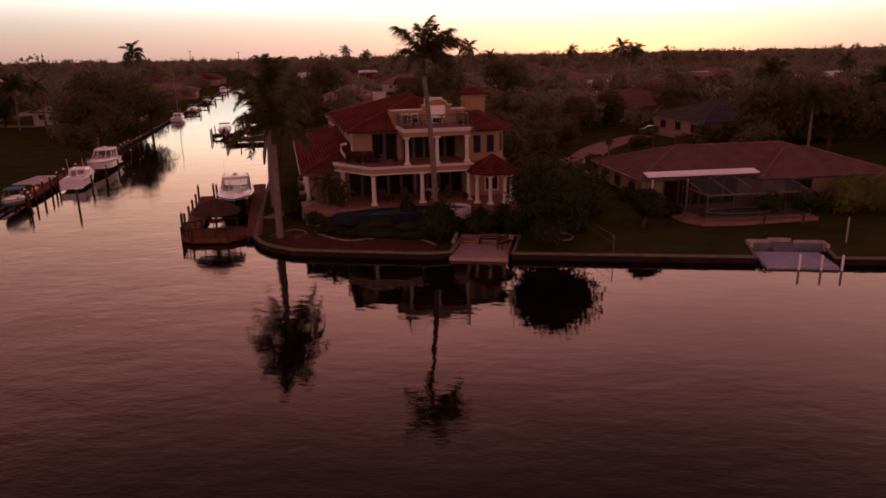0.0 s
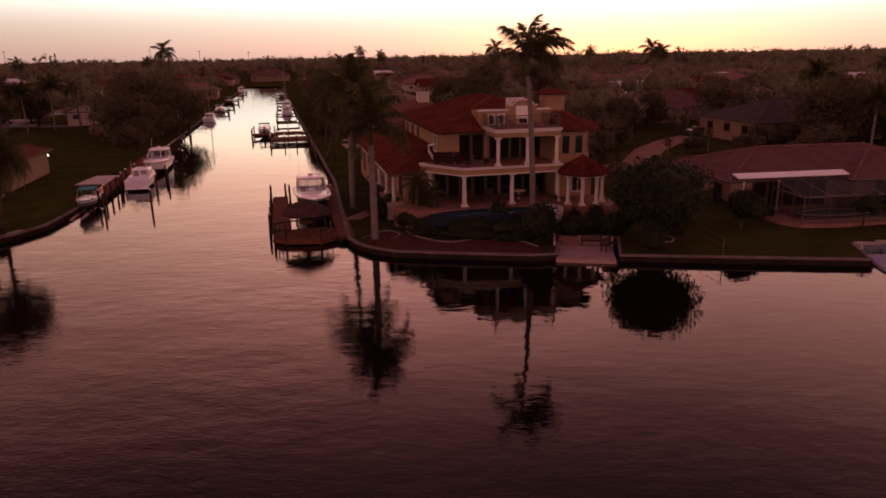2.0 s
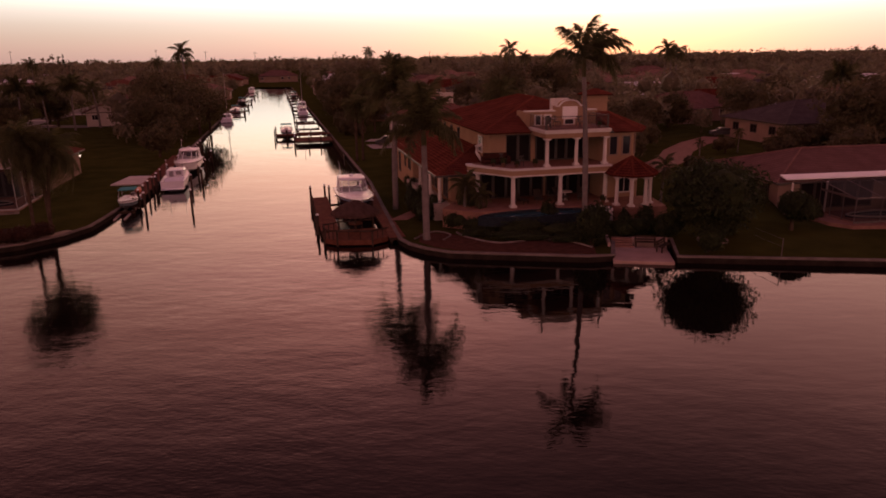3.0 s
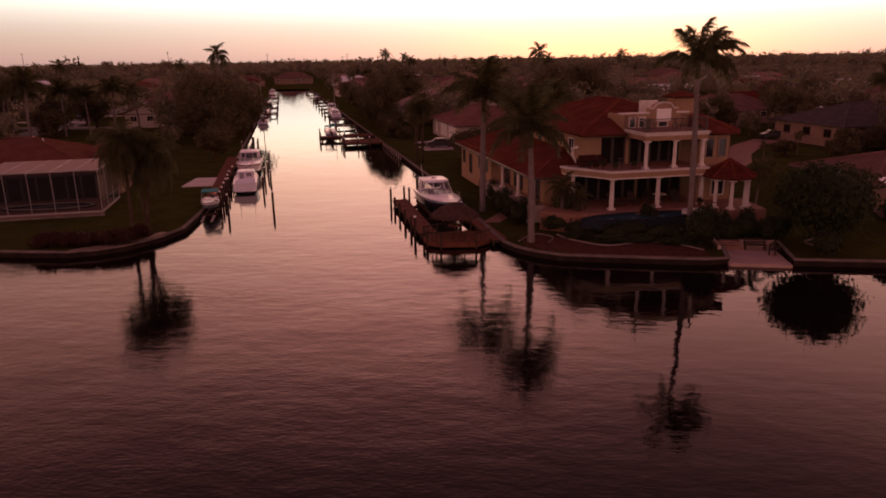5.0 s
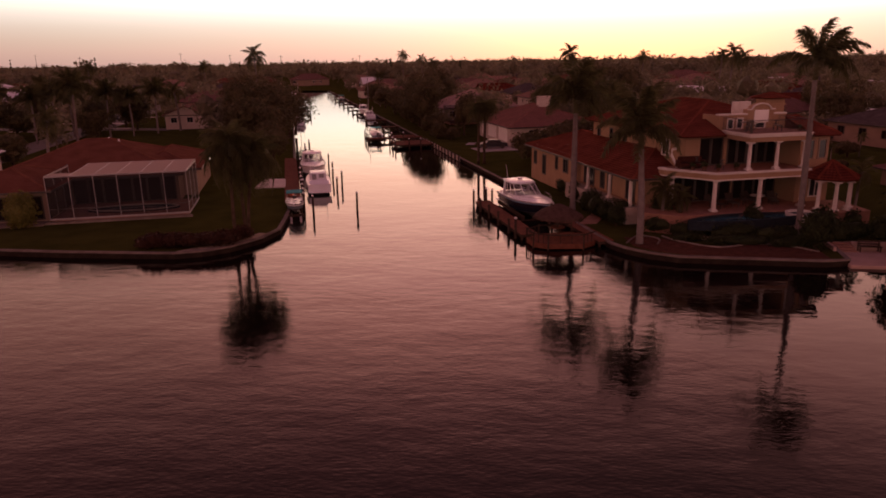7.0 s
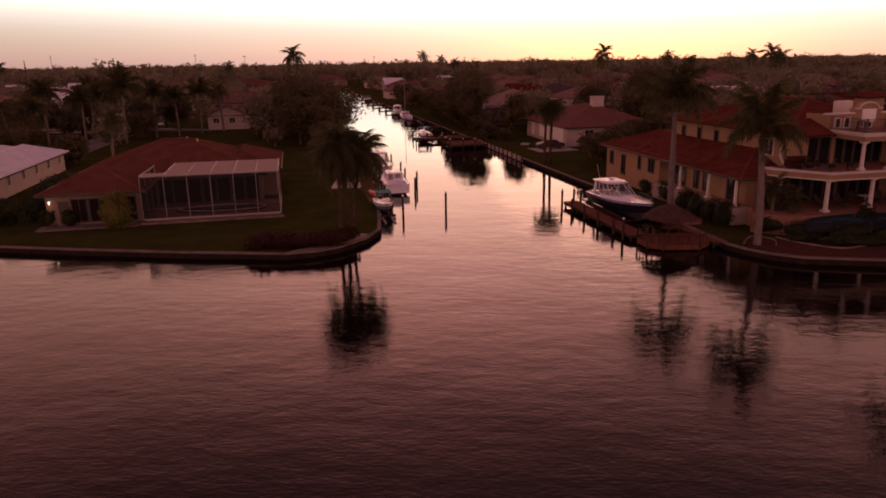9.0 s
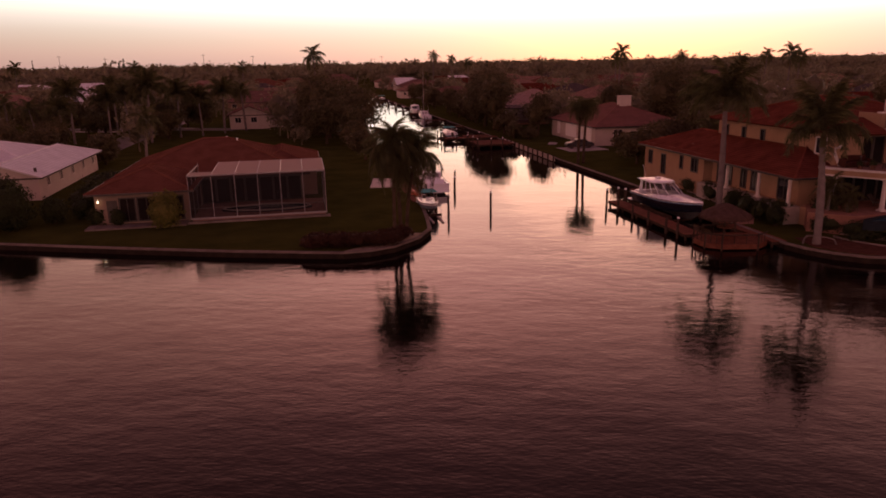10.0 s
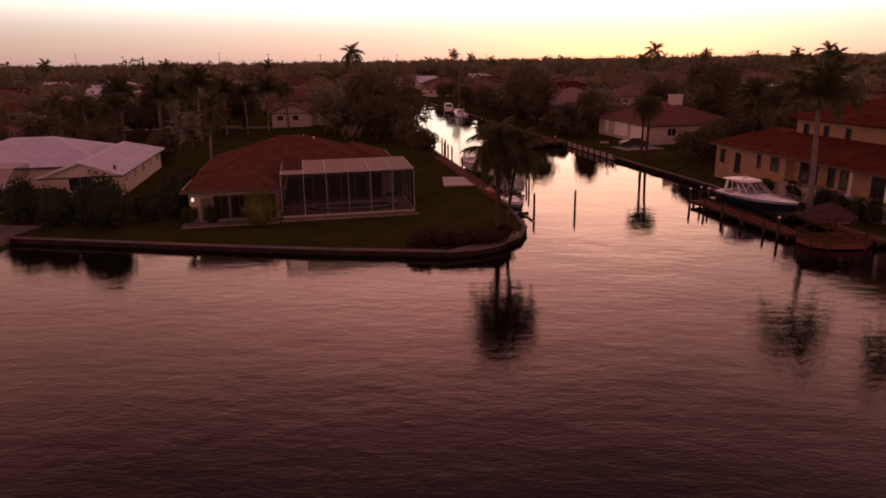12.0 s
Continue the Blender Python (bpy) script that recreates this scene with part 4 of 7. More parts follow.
bm.faces.new([bm.verts.new((1.0 * math.cos(a), 1.0 * math.sin(a), 0.3)) for a in np.linspace(0, 2 * math.pi, 24, endpoint=False)])
part("spa_water", bm, POOL, spa)

MULCH = surface("red_mulch", (0.045, 0.021, 0.015), (0.10, 0.045, 0.031), 2.0, 0.95, 0.8, 22, thick=0.04)


def bed(name, pts, material, z1, label):
    return solid(name, prism(bmesh.new(), pts, 0.2, z1), material, label, "garden bed", kind="structure")


def edging(pts, label, r=0.09, z=0.55):
    path = []
    ctrl = [pts[0], *pts, pts[-1]]
    for i in range(1, len(ctrl) - 2):
        p0, p1, p2, p3 = (Vector(ctrl[i + k]) for k in (-1, 0, 1, 2))
        for s in np.linspace(0, 1, 8, endpoint=False):
            q = 0.5 * ((2 * p1) + (p2 - p0) * s + (2 * p0 - 5 * p1 + 4 * p2 - p3) * s * s + (3 * p1 - p0 - 3 * p2 + p3) * s ** 3)
            path.append((q.x, q.y, z))
    path.append((*pts[-1], z))
    return solid("edging", tubes((path, r), sides=6), CONCRETE, label, "edging", kind="structure")


bed("mulch_bed", [(-14.94, 51.91), (-13.7, 50.47), (-11.95, 49.54), (-8.14, 48.82), (-1.96, 48.2), (-1.75, 50.37), (-4.43, 51.81), (-6.08, 52.22), (-8.65, 51.4), (-11.12, 53.15), (-12.67, 54.49), (-15.14, 54.59)], MULCH, 0.53, "reddish mulch bed along the seawall")
edging([(-12.05, 54.8), (-11.23, 53.15), (-8.76, 51.29), (-5.87, 52.22), (-3.61, 51.71), (-1.96, 49.85)], "pale curving stone edging of a garden bed")
edging([(-15.35, 52.74), (-13.91, 55.0), (-12.57, 53.97), (-13.08, 52.32)], "pale ring of edging round a palm", 0.07)
edging([(7.5 + 1.1 * math.cos(a), 51.7 + 1.1 * math.sin(a)) for a in np.linspace(0, 2 * math.pi, 9)], "pale ring of edging round a tree", 0.09)
edging([(-11.43, 56.24), (-9.17, 53.87), (-6.7, 53.46), (-4.02, 54.18)], "low retaining wall below the pool", 0.2, 0.62)
path = [(-2.6, 62.0), (-1.0, 61.8), (2.2, 66.0), (3.0, 68.2), (1.8, 68.9), (0.2, 65.6)]
solid("garden_path", prism(bmesh.new(), [canal_xy(u, v) for u, v in path], 0.2, 0.53), PAVERS, "pinkish paved path across the lawn", "path", kind="structure")

# stone landing with steps
PINK_STONE = surface("pink_paving_stone", (0.30, 0.205, 0.17), (0.43, 0.305, 0.255), 1.0, 0.8, 0.3, 25)
landing = thing("landing", "pale pink stone boat landing with steps at the seawall", "landing")
M_LAND = pose(-0.9, 47.7, 0, 0, 0, -7)
landing.matrix_basis = M_LAND
part("platform", boxes((0.05, -0.25, -0.9, 4.25, 3.6, 0.24), bevel=0.04), PINK_STONE, landing)
for i in range(4):
    part("step", boxes((0.3, 3.3 + 0.4 * i, -0.3, 1.8, 3.7 + 0.4 * i, 0.34 + 0.1 * i)), PAVERS, landing)
part("back_wall", boxes((1.8, 4.3, -0.3, 4.4, 4.7, 0.75)), PINK_STONE, landing)
part("side_wall", boxes((-0.15, 2.6, -0.3, 0.05, 5.0, 0.78)), PINK_STONE, landing)


def bench(m):
    e = thing("bench", "dark wooden garden bench on the stone landing", "bench", m)
    part("seat", boxes((0, 0, 0.40, 1.6, 0.12, 0.45), (0, 0.16, 0.40, 1.6, 0.28, 0.45), (0, 0.32, 0.40, 1.6, 0.44, 0.45)), PILE, e)
    part("backrest", boxes((0, 0.46, 0.5, 1.6, 0.5, 0.62), (0, 0.48, 0.68, 1.6, 0.52, 0.82)), PILE, e)
    for x in (0.06, 1.46):
        for y in (0.03, 0.42):
            part("leg", boxes((x, y, 0, x + 0.08, y + 0.08, 0.8 if y > 0.2 else 0.4)), PILE, e)
    return e


bench(M_LAND @ pose(1.9, 3.3, 0.24))
bench(M_LAND @ pose(3.7, 1.9, 0.24, 0, 0, 60))


def lounger(m):
    e = thing("sun_lounger", "dark woven sun lounger on the pool terrace", "lounger", m, "loungers on the terrace")
    part("seat", boxes((0, 0, 0.3, 0.65, 1.3, 0.38), bevel=0.02), METAL, e)
    part("backrest", boxes((0, 0, 0, 0.65, 0.75, 0.08), bevel=0.02), METAL, e, m=pose(0, 1.3, 0.34, 48))
    for x in (0.05, 0.53):
        for y in (0.1, 1.15):
            part("leg", boxes((x, y, 0, x + 0.06, y + 0.06, 0.3)), METAL, e)
    return e


first = lounger(canal(8.4, 57.8, 2.05, 20))
for u, v, a in ((9.6, 58.0, -10), (12.2, 58.2, 15), (13.4, 58.0, -20)):
    copy_thing(first, canal(u, v, 2.05, a))


def patio_chair(m):
    e = thing("patio_chair", "dark metal patio chair with a slatted back", "chair", m, "chairs on the balconies")
    part("seat", boxes((0, 0, 0.42, 0.5, 0.5, 0.47)), METAL, e)
    part("backrest", boxes((0, 0.46, 0.55, 0.5, 0.5, 0.62), (0, 0.47, 0.8, 0.5, 0.51, 0.9), (0.2, 0.46, 0.47, 0.3, 0.5, 0.9)), METAL, e)
    for x in (0.0, 0.45):
        for y in (0.0, 0.45):
            part("leg", boxes((x, y, 0, x + 0.05, y + 0.05, 0.42)), METAL, e)
    return e


def patio_table(m, material, label):
    e = thing("patio_table", label, "table", m)
    bm = bmesh.new()
    lathe(bm, [(0.6, 0.70), (0.62, 0.72), (0.6, 0.75)], 18)
    part("tabletop", bm, material, e)
    bm = bmesh.new()
    lathe(bm, [(0.28, 0), (0.1, 0.06), (0.06, 0.35), (0.1, 0.70)], 12)
    part("pedestal", bm, material, e)


chair = patio_chair(canal(13.4, 58.3, 8.37, 10))
for u, v, z, a in ((11.0, 58.6, 8.37, 160), (11.9, 59.3, 8.37, 40), (7.0, 59.2, 5.345, 30), (8.2, 58.4, 5.345, 200), (11.5, 58.6, 2.05, 90), (13.8, 58.9, 2.05, 250)):
    copy_thing(chair, canal(u, v, z, a))
patio_table(canal(12.6, 58.9, 2.05), TRIM, "pale round pedestal table in the loggia")
patio_table(canal(11.2, 59.3, 8.37), METAL, "dark round pedestal table on the roof terrace")


def sofa(m):
    e = thing("outdoor_sofa", "long dark brown cushioned sofa on the balcony", "sofa", m)
    part("seat", boxes((0, 0, 0.12, 2.1, 0.85, 0.45), bevel=0.05), SOFA, e)
    part("backrest", boxes((0, 0.68, 0.45, 2.1, 0.9, 0.95), bevel=0.06), SOFA, e)
    for x in (-0.2, 2.1):
        part("armrest", boxes((x, 0, 0.1, x + 0.2, 0.9, 0.68), bevel=0.05), SOFA, e)
    for x in (0.05, 1.95):
        for y in (0.05, 0.75):
            part("foot", boxes((x, y, 0, x + 0.07, y + 0.07, 0.12)), METAL, e)
    return e


SOFA = surface("dark_brown_weave", (0.035, 0.014, 0.011), (0.07, 0.028, 0.022), 3.0, 0.85, 0.3, 40)
sofa(canal(5.35, 59.45, 5.345, -8))


POT = surface("dull_terracotta", (0.09, 0.045, 0.032), (0.16, 0.08, 0.058), 2.0, 0.85, 0.2, 30)


def planter(m, s=1.0):
    e = thing("planter", "terracotta urn with a leafy plant on the balcony", "planter", m, "balcony planters")
    bm = bmesh.new()
    lathe(bm, [(0.16 * s, 0), (0.26 * s, 0.2 * s), (0.24 * s, 0.42 * s), (0.29 * s, 0.46 * s), (0.27 * s, 0.5 * s)], 14)
    part("pot", bm, POT, e, smooth=True)
    part("plant", leaf_mesh([(0, 0, 0.75 * s, 0.35 * s, 0.35 * s, 0.35 * s)], 90, 0.16, 5), LEAF, e)
    return e


# ---- foliage builders ----
def leaf_mesh(clumps, count, size, seed, core=0.72, droop=0.0):
    """Leaves scattered through egg-shaped clumps (x, y, z, rx, ry, rz), most of them near the outside, round dark inner cores."""
    rng = np.random.default_rng(seed)
    verts, faces = [], []
    vol = np.array([c[3] * c[4] * c[5] for c in clumps]) ** 0.67
    base = 0
    for c, share in zip(clumps, vol / vol.sum()):
        n = max(int(count * share), 8)
        d = rng.normal(size=(n, 3))
        d /= np.linalg.norm(d, axis=1, keepdims=True)
        r = rng.uniform(0.55, 1.08, (n, 1)) ** 0.6
        lump = 1 + 0.13 * np.sin(d[:, :1] * 5 + seed) * np.cos(d[:, 1:2] * 6 + 2 * seed) + 0.08 * np.sin(d[:, 2:3] * 9 + seed)
        mid = np.array(c[:3]) + d * r * lump * np.array(c[3:])
        nrm = d + rng.normal(scale=0.7, size=(n, 3))
        nrm[:, 2] += 0.25
        nrm /= np.linalg.norm(nrm, axis=1, keepdims=True)
        t = np.cross(nrm, rng.normal(size=(n, 3)))
        t /= np.linalg.norm(t, axis=1, keepdims=True)
        b = np.cross(nrm, t)
        s = size * rng.uniform(0.6, 1.35, (n, 1))
        quad = np.stack([mid - t * s * 0.5, mid + b * s * 0.28 + nrm * s * 0.06, mid + t * s * 0.62 - np.array([0, 0, droop]) * s, mid - b * s * 0.28 + nrm * s * 0.06], 1)
        verts.append(quad.reshape(-1, 3))
        faces += [(base + 4 * i, base + 4 * i + 1, base + 4 * i + 2, base + 4 * i + 3) for i in range(n)]
        base += 4 * n
        if core:
            bm = bmesh.new()
            bmesh.ops.create_icosphere(bm, subdivisions=2, radius=1)
            bm.verts.ensure_lookup_table()
            cv = np.array([v.co for v in bm.verts])
            cf = [tuple(v.index for v in f.verts) for f in bm.faces]
            bm.free()
            cv = cv * (core + 0.12 * np.sin(cv[:, :1] * 4 + seed) * np.cos(cv[:, 1:2] * 5)) * np.array(c[3:]) + np.array(c[:3])
            verts.append(cv)
            faces += [tuple(base + i for i in f) for f in cf]
            base += len(cv)
    me = bpy.data.meshes.new("leaves")
    me.from_pydata(np.concatenate(verts).tolist(), [], faces)
    me.materials.append(LEAF)
    return me


def with_material(me, material):
    me.materials[0] = material
    return me


def broad_tree(m, trunk_h, clumps, count, size, seed, label, material=None, r=0.2, name="tree", core=0.72):
    """A leafy tree: a tapered trunk with limbs up into the crown, and the crown."""
    e = thing(name, label, "tree", m)
    rng = random.Random(seed)
    bm = bmesh.new()
    tube(bm, [(0, 0, -0.1), (0.05, 0.02, trunk_h * 0.5), (0.0, 0.05, trunk_h)], [r * 1.3, r, r * 0.8], 9)
    for c in clumps[:7]:
        mid = Vector(c[:3])
        start = Vector((0, 0, trunk_h * rng.uniform(0.7, 0.98)))
        tube(bm, [start, start.lerp(mid, 0.5) + Vector((0, 0, 0.25)), mid], [r * 0.6, r * 0.4, r * 0.15], 6)
    part("trunk", bm, DARK_BARK, e)
    part("crown", with_material(leaf_mesh(clumps, count, size, seed, core), material or LEAF), None, e)
    return e


def shrub(m, rx, ry, h, seed, label, material=None, count=700, size=0.24, name="shrub"):
    e = thing(name, label, "shrub", m)
    rng = random.Random(seed)
    clumps = [(rng.uniform(-0.4, 0.4) * rx, rng.uniform(-0.4, 0.4) * ry, h * rng.uniform(0.42, 0.58), rx * rng.uniform(0.55, 0.8), ry * rng.uniform(0.55, 0.8), h * rng.uniform(0.42, 0.52)) for _ in range(4)]
    bm = bmesh.new()
    for c in clumps:
        tube(bm, [(c[0] * 0.2, c[1] * 0.2, -0.1), (c[0], c[1], c[2])], [0.06, 0.02], 5)
    part("stem", bm, DARK_BARK, e)
    part("foliage", with_material(leaf_mesh(clumps, count, size, seed), material or LEAF), None, e)
    return e


def frond_mesh(length, seed, arch=1.0, width=0.5, leaflets=34, hang=0.35, thick=0.026, plume=0.3):
    """A feather-shaped palm frond along +x from the origin: an arching midrib with two rows of hanging leaflets."""
    rng = random.Random(seed)
    verts, faces = [], []

    def rib(s):
        return Vector((length * (s - 0.22 * arch * s ** 2.4), 0, length * (0.42 * s - 0.82 * arch * s ** 2.4)))
    n = 10
    for i in range(n + 1):
        p = rib(i / n)
        w = 0.05 * (1 - 0.85 * i / n)
        verts += [(p.x, -w, p.z), (p.x, w, p.z), (p.x, 0, p.z - 0.05 * (1 - i / n) - 0.01)]
    for i in range(n):
        a, b = 3 * i, 3 * i + 3
        faces += [(a, b, b + 1, a + 1), (a + 1, b + 1, b + 2, a + 2), (a + 2, b + 2, b, a)]
    for k in range(leaflets):
        s = 0.12 + 0.88 * k / (leaflets - 1)
        p, q = rib(s), rib(s + 0.03)
        along = (q - p).normalized()
        ln = width * length * (0.30 + 0.70 * math.sin(math.pi * min(s * 0.85 + 0.14, 1))) * 0.5
        for side in (-1, 1):
            reach = ln * rng.uniform(0.65, 1.15)
            out = (Vector((0, side, 0)) * rng.uniform(0.55, 0.95) + along * rng.uniform(0.5, 0.9) + Vector((0, 0, rng.uniform(-plume, plume)))).normalized()
            mid = p + out * reach * 0.5 + Vector((0, 0, -hang * 0.2 * reach))
            tip = p + out * reach + Vector((0, 0, -hang * reach * rng.uniform(0.6, 1.5)))
            w = along * thick * (length / 3) + Vector((0, 0, 0.012))
            i = len(verts)
            verts += [tuple(p - w * 0.6), tuple(p + w * 0.6), tuple(mid + w), tuple(mid - w), tuple(tip)]
            faces += [(i, i + 1, i + 2, i + 3), (i + 3, i + 2, i + 4)]
    me = bpy.data.meshes.new("frond")
    me.from_pydata(verts, [], faces)
    me.materials.append(FROND)
    return me


FRONDS = {"royal": [frond_mesh(3.3, s, a, 0.46, 92, 0.6, 0.034, 0.85) for s, a in ((1, 0.5), (2, 0.75), (3, 0.9))],
          "coco": [frond_mesh(2.9, s, a, 0.5, 56, 0.8, 0.034, 0.4) for s, a in ((4, 0.8), (5, 1.1), (6, 1.3))],
          "queen": [frond_mesh(3.2, s, a, 0.5, 66, 1.0, 0.03, 0.5) for s, a in ((7, 0.8), (8, 1.15), (9, 1.4))],
          "cabbage": [frond_mesh(1.5, s, a, 1.0, 20, 0.6, 0.03) for s, a in ((10, 0.8), (11, 1.1), (12, 1.3))]}


def palm(m, h, sort, label, fronds=17, lean=(0, 0), r=0.2, seed=1, size=1.0, name="palm_tree", wind=0.0):
    """A palm: ringed trunk, green shaft or boots under the crown, and single fronds round it."""
    e = thing(name, label, "palm tree", m)
    rng = random.Random(seed)
    bm = bmesh.new()
    pts, rad = [], []
    n = 16
    for i in range(n + 1):
        s = i / n
        pts.append((lean[0] * s * s, lean[1] * s * s, -0.1 + (h + 0.1) * s))
        bulge = 1.25 - 0.35 * s + 0.22 * math.exp(-((s - 0.0) / 0.06) ** 2) + (0.18 * math.exp(-((s - 0.45) / 0.25) ** 2) if sort == "royal" else 0)
        rad.append(r * bulge * (1.03 if i % 2 else 0.97))
    tube(bm, pts, rad, 10)
    part("trunk", bm, DARK_BARK if sort in ("cabbage", "queen") else BARK, e, smooth=True)
    top = Vector((lean[0], lean[1], h))
    if sort == "royal":
        bm = bmesh.new()
        tube(bm, [top - Vector((0, 0, 0.15)), top + Vector((0, 0, 0.5)), top + Vector((0, 0, 1.3))], [r * 0.95, r * 1.0, r * 0.45], 10)
        part("crownshaft", bm, FROND, e, "smooth green crownshaft")
        top = top + Vector((0, 0, 1.15))
    for k in range(fronds):
        a = 360 * k * 0.381966 + rng.uniform(-12, 12)
        a -= wind * math.sin(radians(a))
        s = k / max(fronds - 1, 1)
        tilt = {"royal": -100 + 118 * s ** 0.75, "cabbage": -70 + 150 * s}.get(sort, -105 + 165 * s ** 0.8) + (0 if sort == "cabbage" else rng.uniform(-10, 10))
        part("frond", FRONDS[sort][min(int(s * 3), 2)], None, e, m=Matrix.Translation(top) @ pose(0, 0, 0, 0, 0, a) @ pose(0, 0, 0, 0, tilt * 0.75, 0) @ Matrix.Scale(size * rng.uniform(0.85, 1.1), 4))
    return e


# ---- garden plants round the mansion ----
planter_one = planter(canal(5.9, 58.6, 5.345), 0.62)
for u, v, z, k in ((6.6, 58.0, 5.345, 1.2), (7.6, 57.5, 5.345, 0.9), (9.2, 57.4, 5.345, 1.0), (14.9, 57.5, 8.37, 0.8), (4.6, 58.7, 2.05, 1.4), (15.0, 56.4, 2.05, 1.1)):
    copy_thing(planter_one, canal(u, v, z) @ Matrix.Scale(k, 4))

palm(pose(-2.0, 53.4, 0.9), 12.0, "royal", "tall royal palm with a slender pale grey trunk", 15, (-0.65, -1.1), 0.175, 3, 1.1, wind=42)
palm(pose(-14.4, 52.6, 0.45), 7.4, "royal", "royal palm with a pale trunk on the mulch bed", 17, (-0.1, 0.8), 0.22, 5, 1.3)
palm(pose(-17.9, 64.2, 0.45), 9.3, "royal", "royal palm with a pale trunk on the lawn", 17, (0.1, 0.8), 0.22, 8, 1.42)
palm(canal(3.4, 58.6, 1.6), 2.2, "coco", "short bushy palm beside the loggia column", 20, (0.1, 0), 0.13, 11, 0.62)
palm(canal(4.4, 57.6, 1.6), 1.5, "coco", "short bushy palm by the pool", 16, (0.1, 0), 0.1, 12, 0.5)
palm(canal(20.5, 56.5, 1.2), 3.6, "coco", "slender young palm beside the pavilion", 14, (0.2, 0), 0.1, 13, 0.6)
palm(canal(-1.4, 99.6, 0.6), 7.3, "cabbage", "cabbage palm with a round head on the canal bank", 36, (0.1, 0), 0.16, 21, 1.45)
palm(canal(-0.5, 99.9, 0.6), 7.7, "cabbage", "cabbage palm with a round head on the canal bank", 36, (0.3, 0), 0.16, 22, 1.45)
palm(pose(-46.9, 54.6, 0.42), 7.6, "queen", "queen palm with drooping feathery fronds on the point", 30, (0.2, -0.2), 0.13, 31, 0.95)
palm(pose(-46.0, 55.4, 0.42), 6.7, "queen", "queen palm with drooping feathery fronds on the point", 28, (0.9, 0.2), 0.13, 32, 0.95)
palm(pose(-46.6, 56.4, 0.42), 6.0, "queen", "queen palm with drooping feathery fronds on the point", 16, (-0.3, 0.3), 0.14, 33, 1.0)

rng = random.Random(4)
dome = [(rng.uniform(-1.6, 1.6), rng.uniform(-1.5, 1.5), 3.8 + rng.uniform(-0.4, 0.5), 2.1 + rng.uniform(0, 0.4), 2.0, 2.1 + rng.uniform(0, 0.3)) for _ in range(8)] + [(0, 0, 3.6, 3.5, 3.1, 2.6)]
broad_tree(pose(7.2, 51.0, 0.42), 2.2, dome, 12000, 0.28, 41, "dense round dark green tree on the lawn by the water", r=0.28)
dome2 = [(rng.uniform(-0.8, 0.8), rng.uniform(-0.8, 0.8), 2.2 + rng.uniform(-0.2, 0.2), 1.1, 1.1, 1.0) for _ in range(5)]
broad_tree(pose(14.8, 54.8, 0.42), 1.4, dome2, 3500, 0.26, 42, "small round dark green tree on the lawn", r=0.16)
for x, y, hh, s in ((24.4, 54.6, 3.0, 43), (27.6, 54.8, 2.7, 44)):
    cl = [(rng.uniform(-0.6, 0.6), rng.uniform(-0.6, 0.6), hh * 0.75 + rng.uniform(-0.4, 0.5), 0.75, 0.75, 0.6) for _ in range(4)]
    broad_tree(pose(x, y, 0.42), hh * 0.6, cl, 900, 0.25, s, "thin young tree with a loose crown on the lawn", r=0.08)

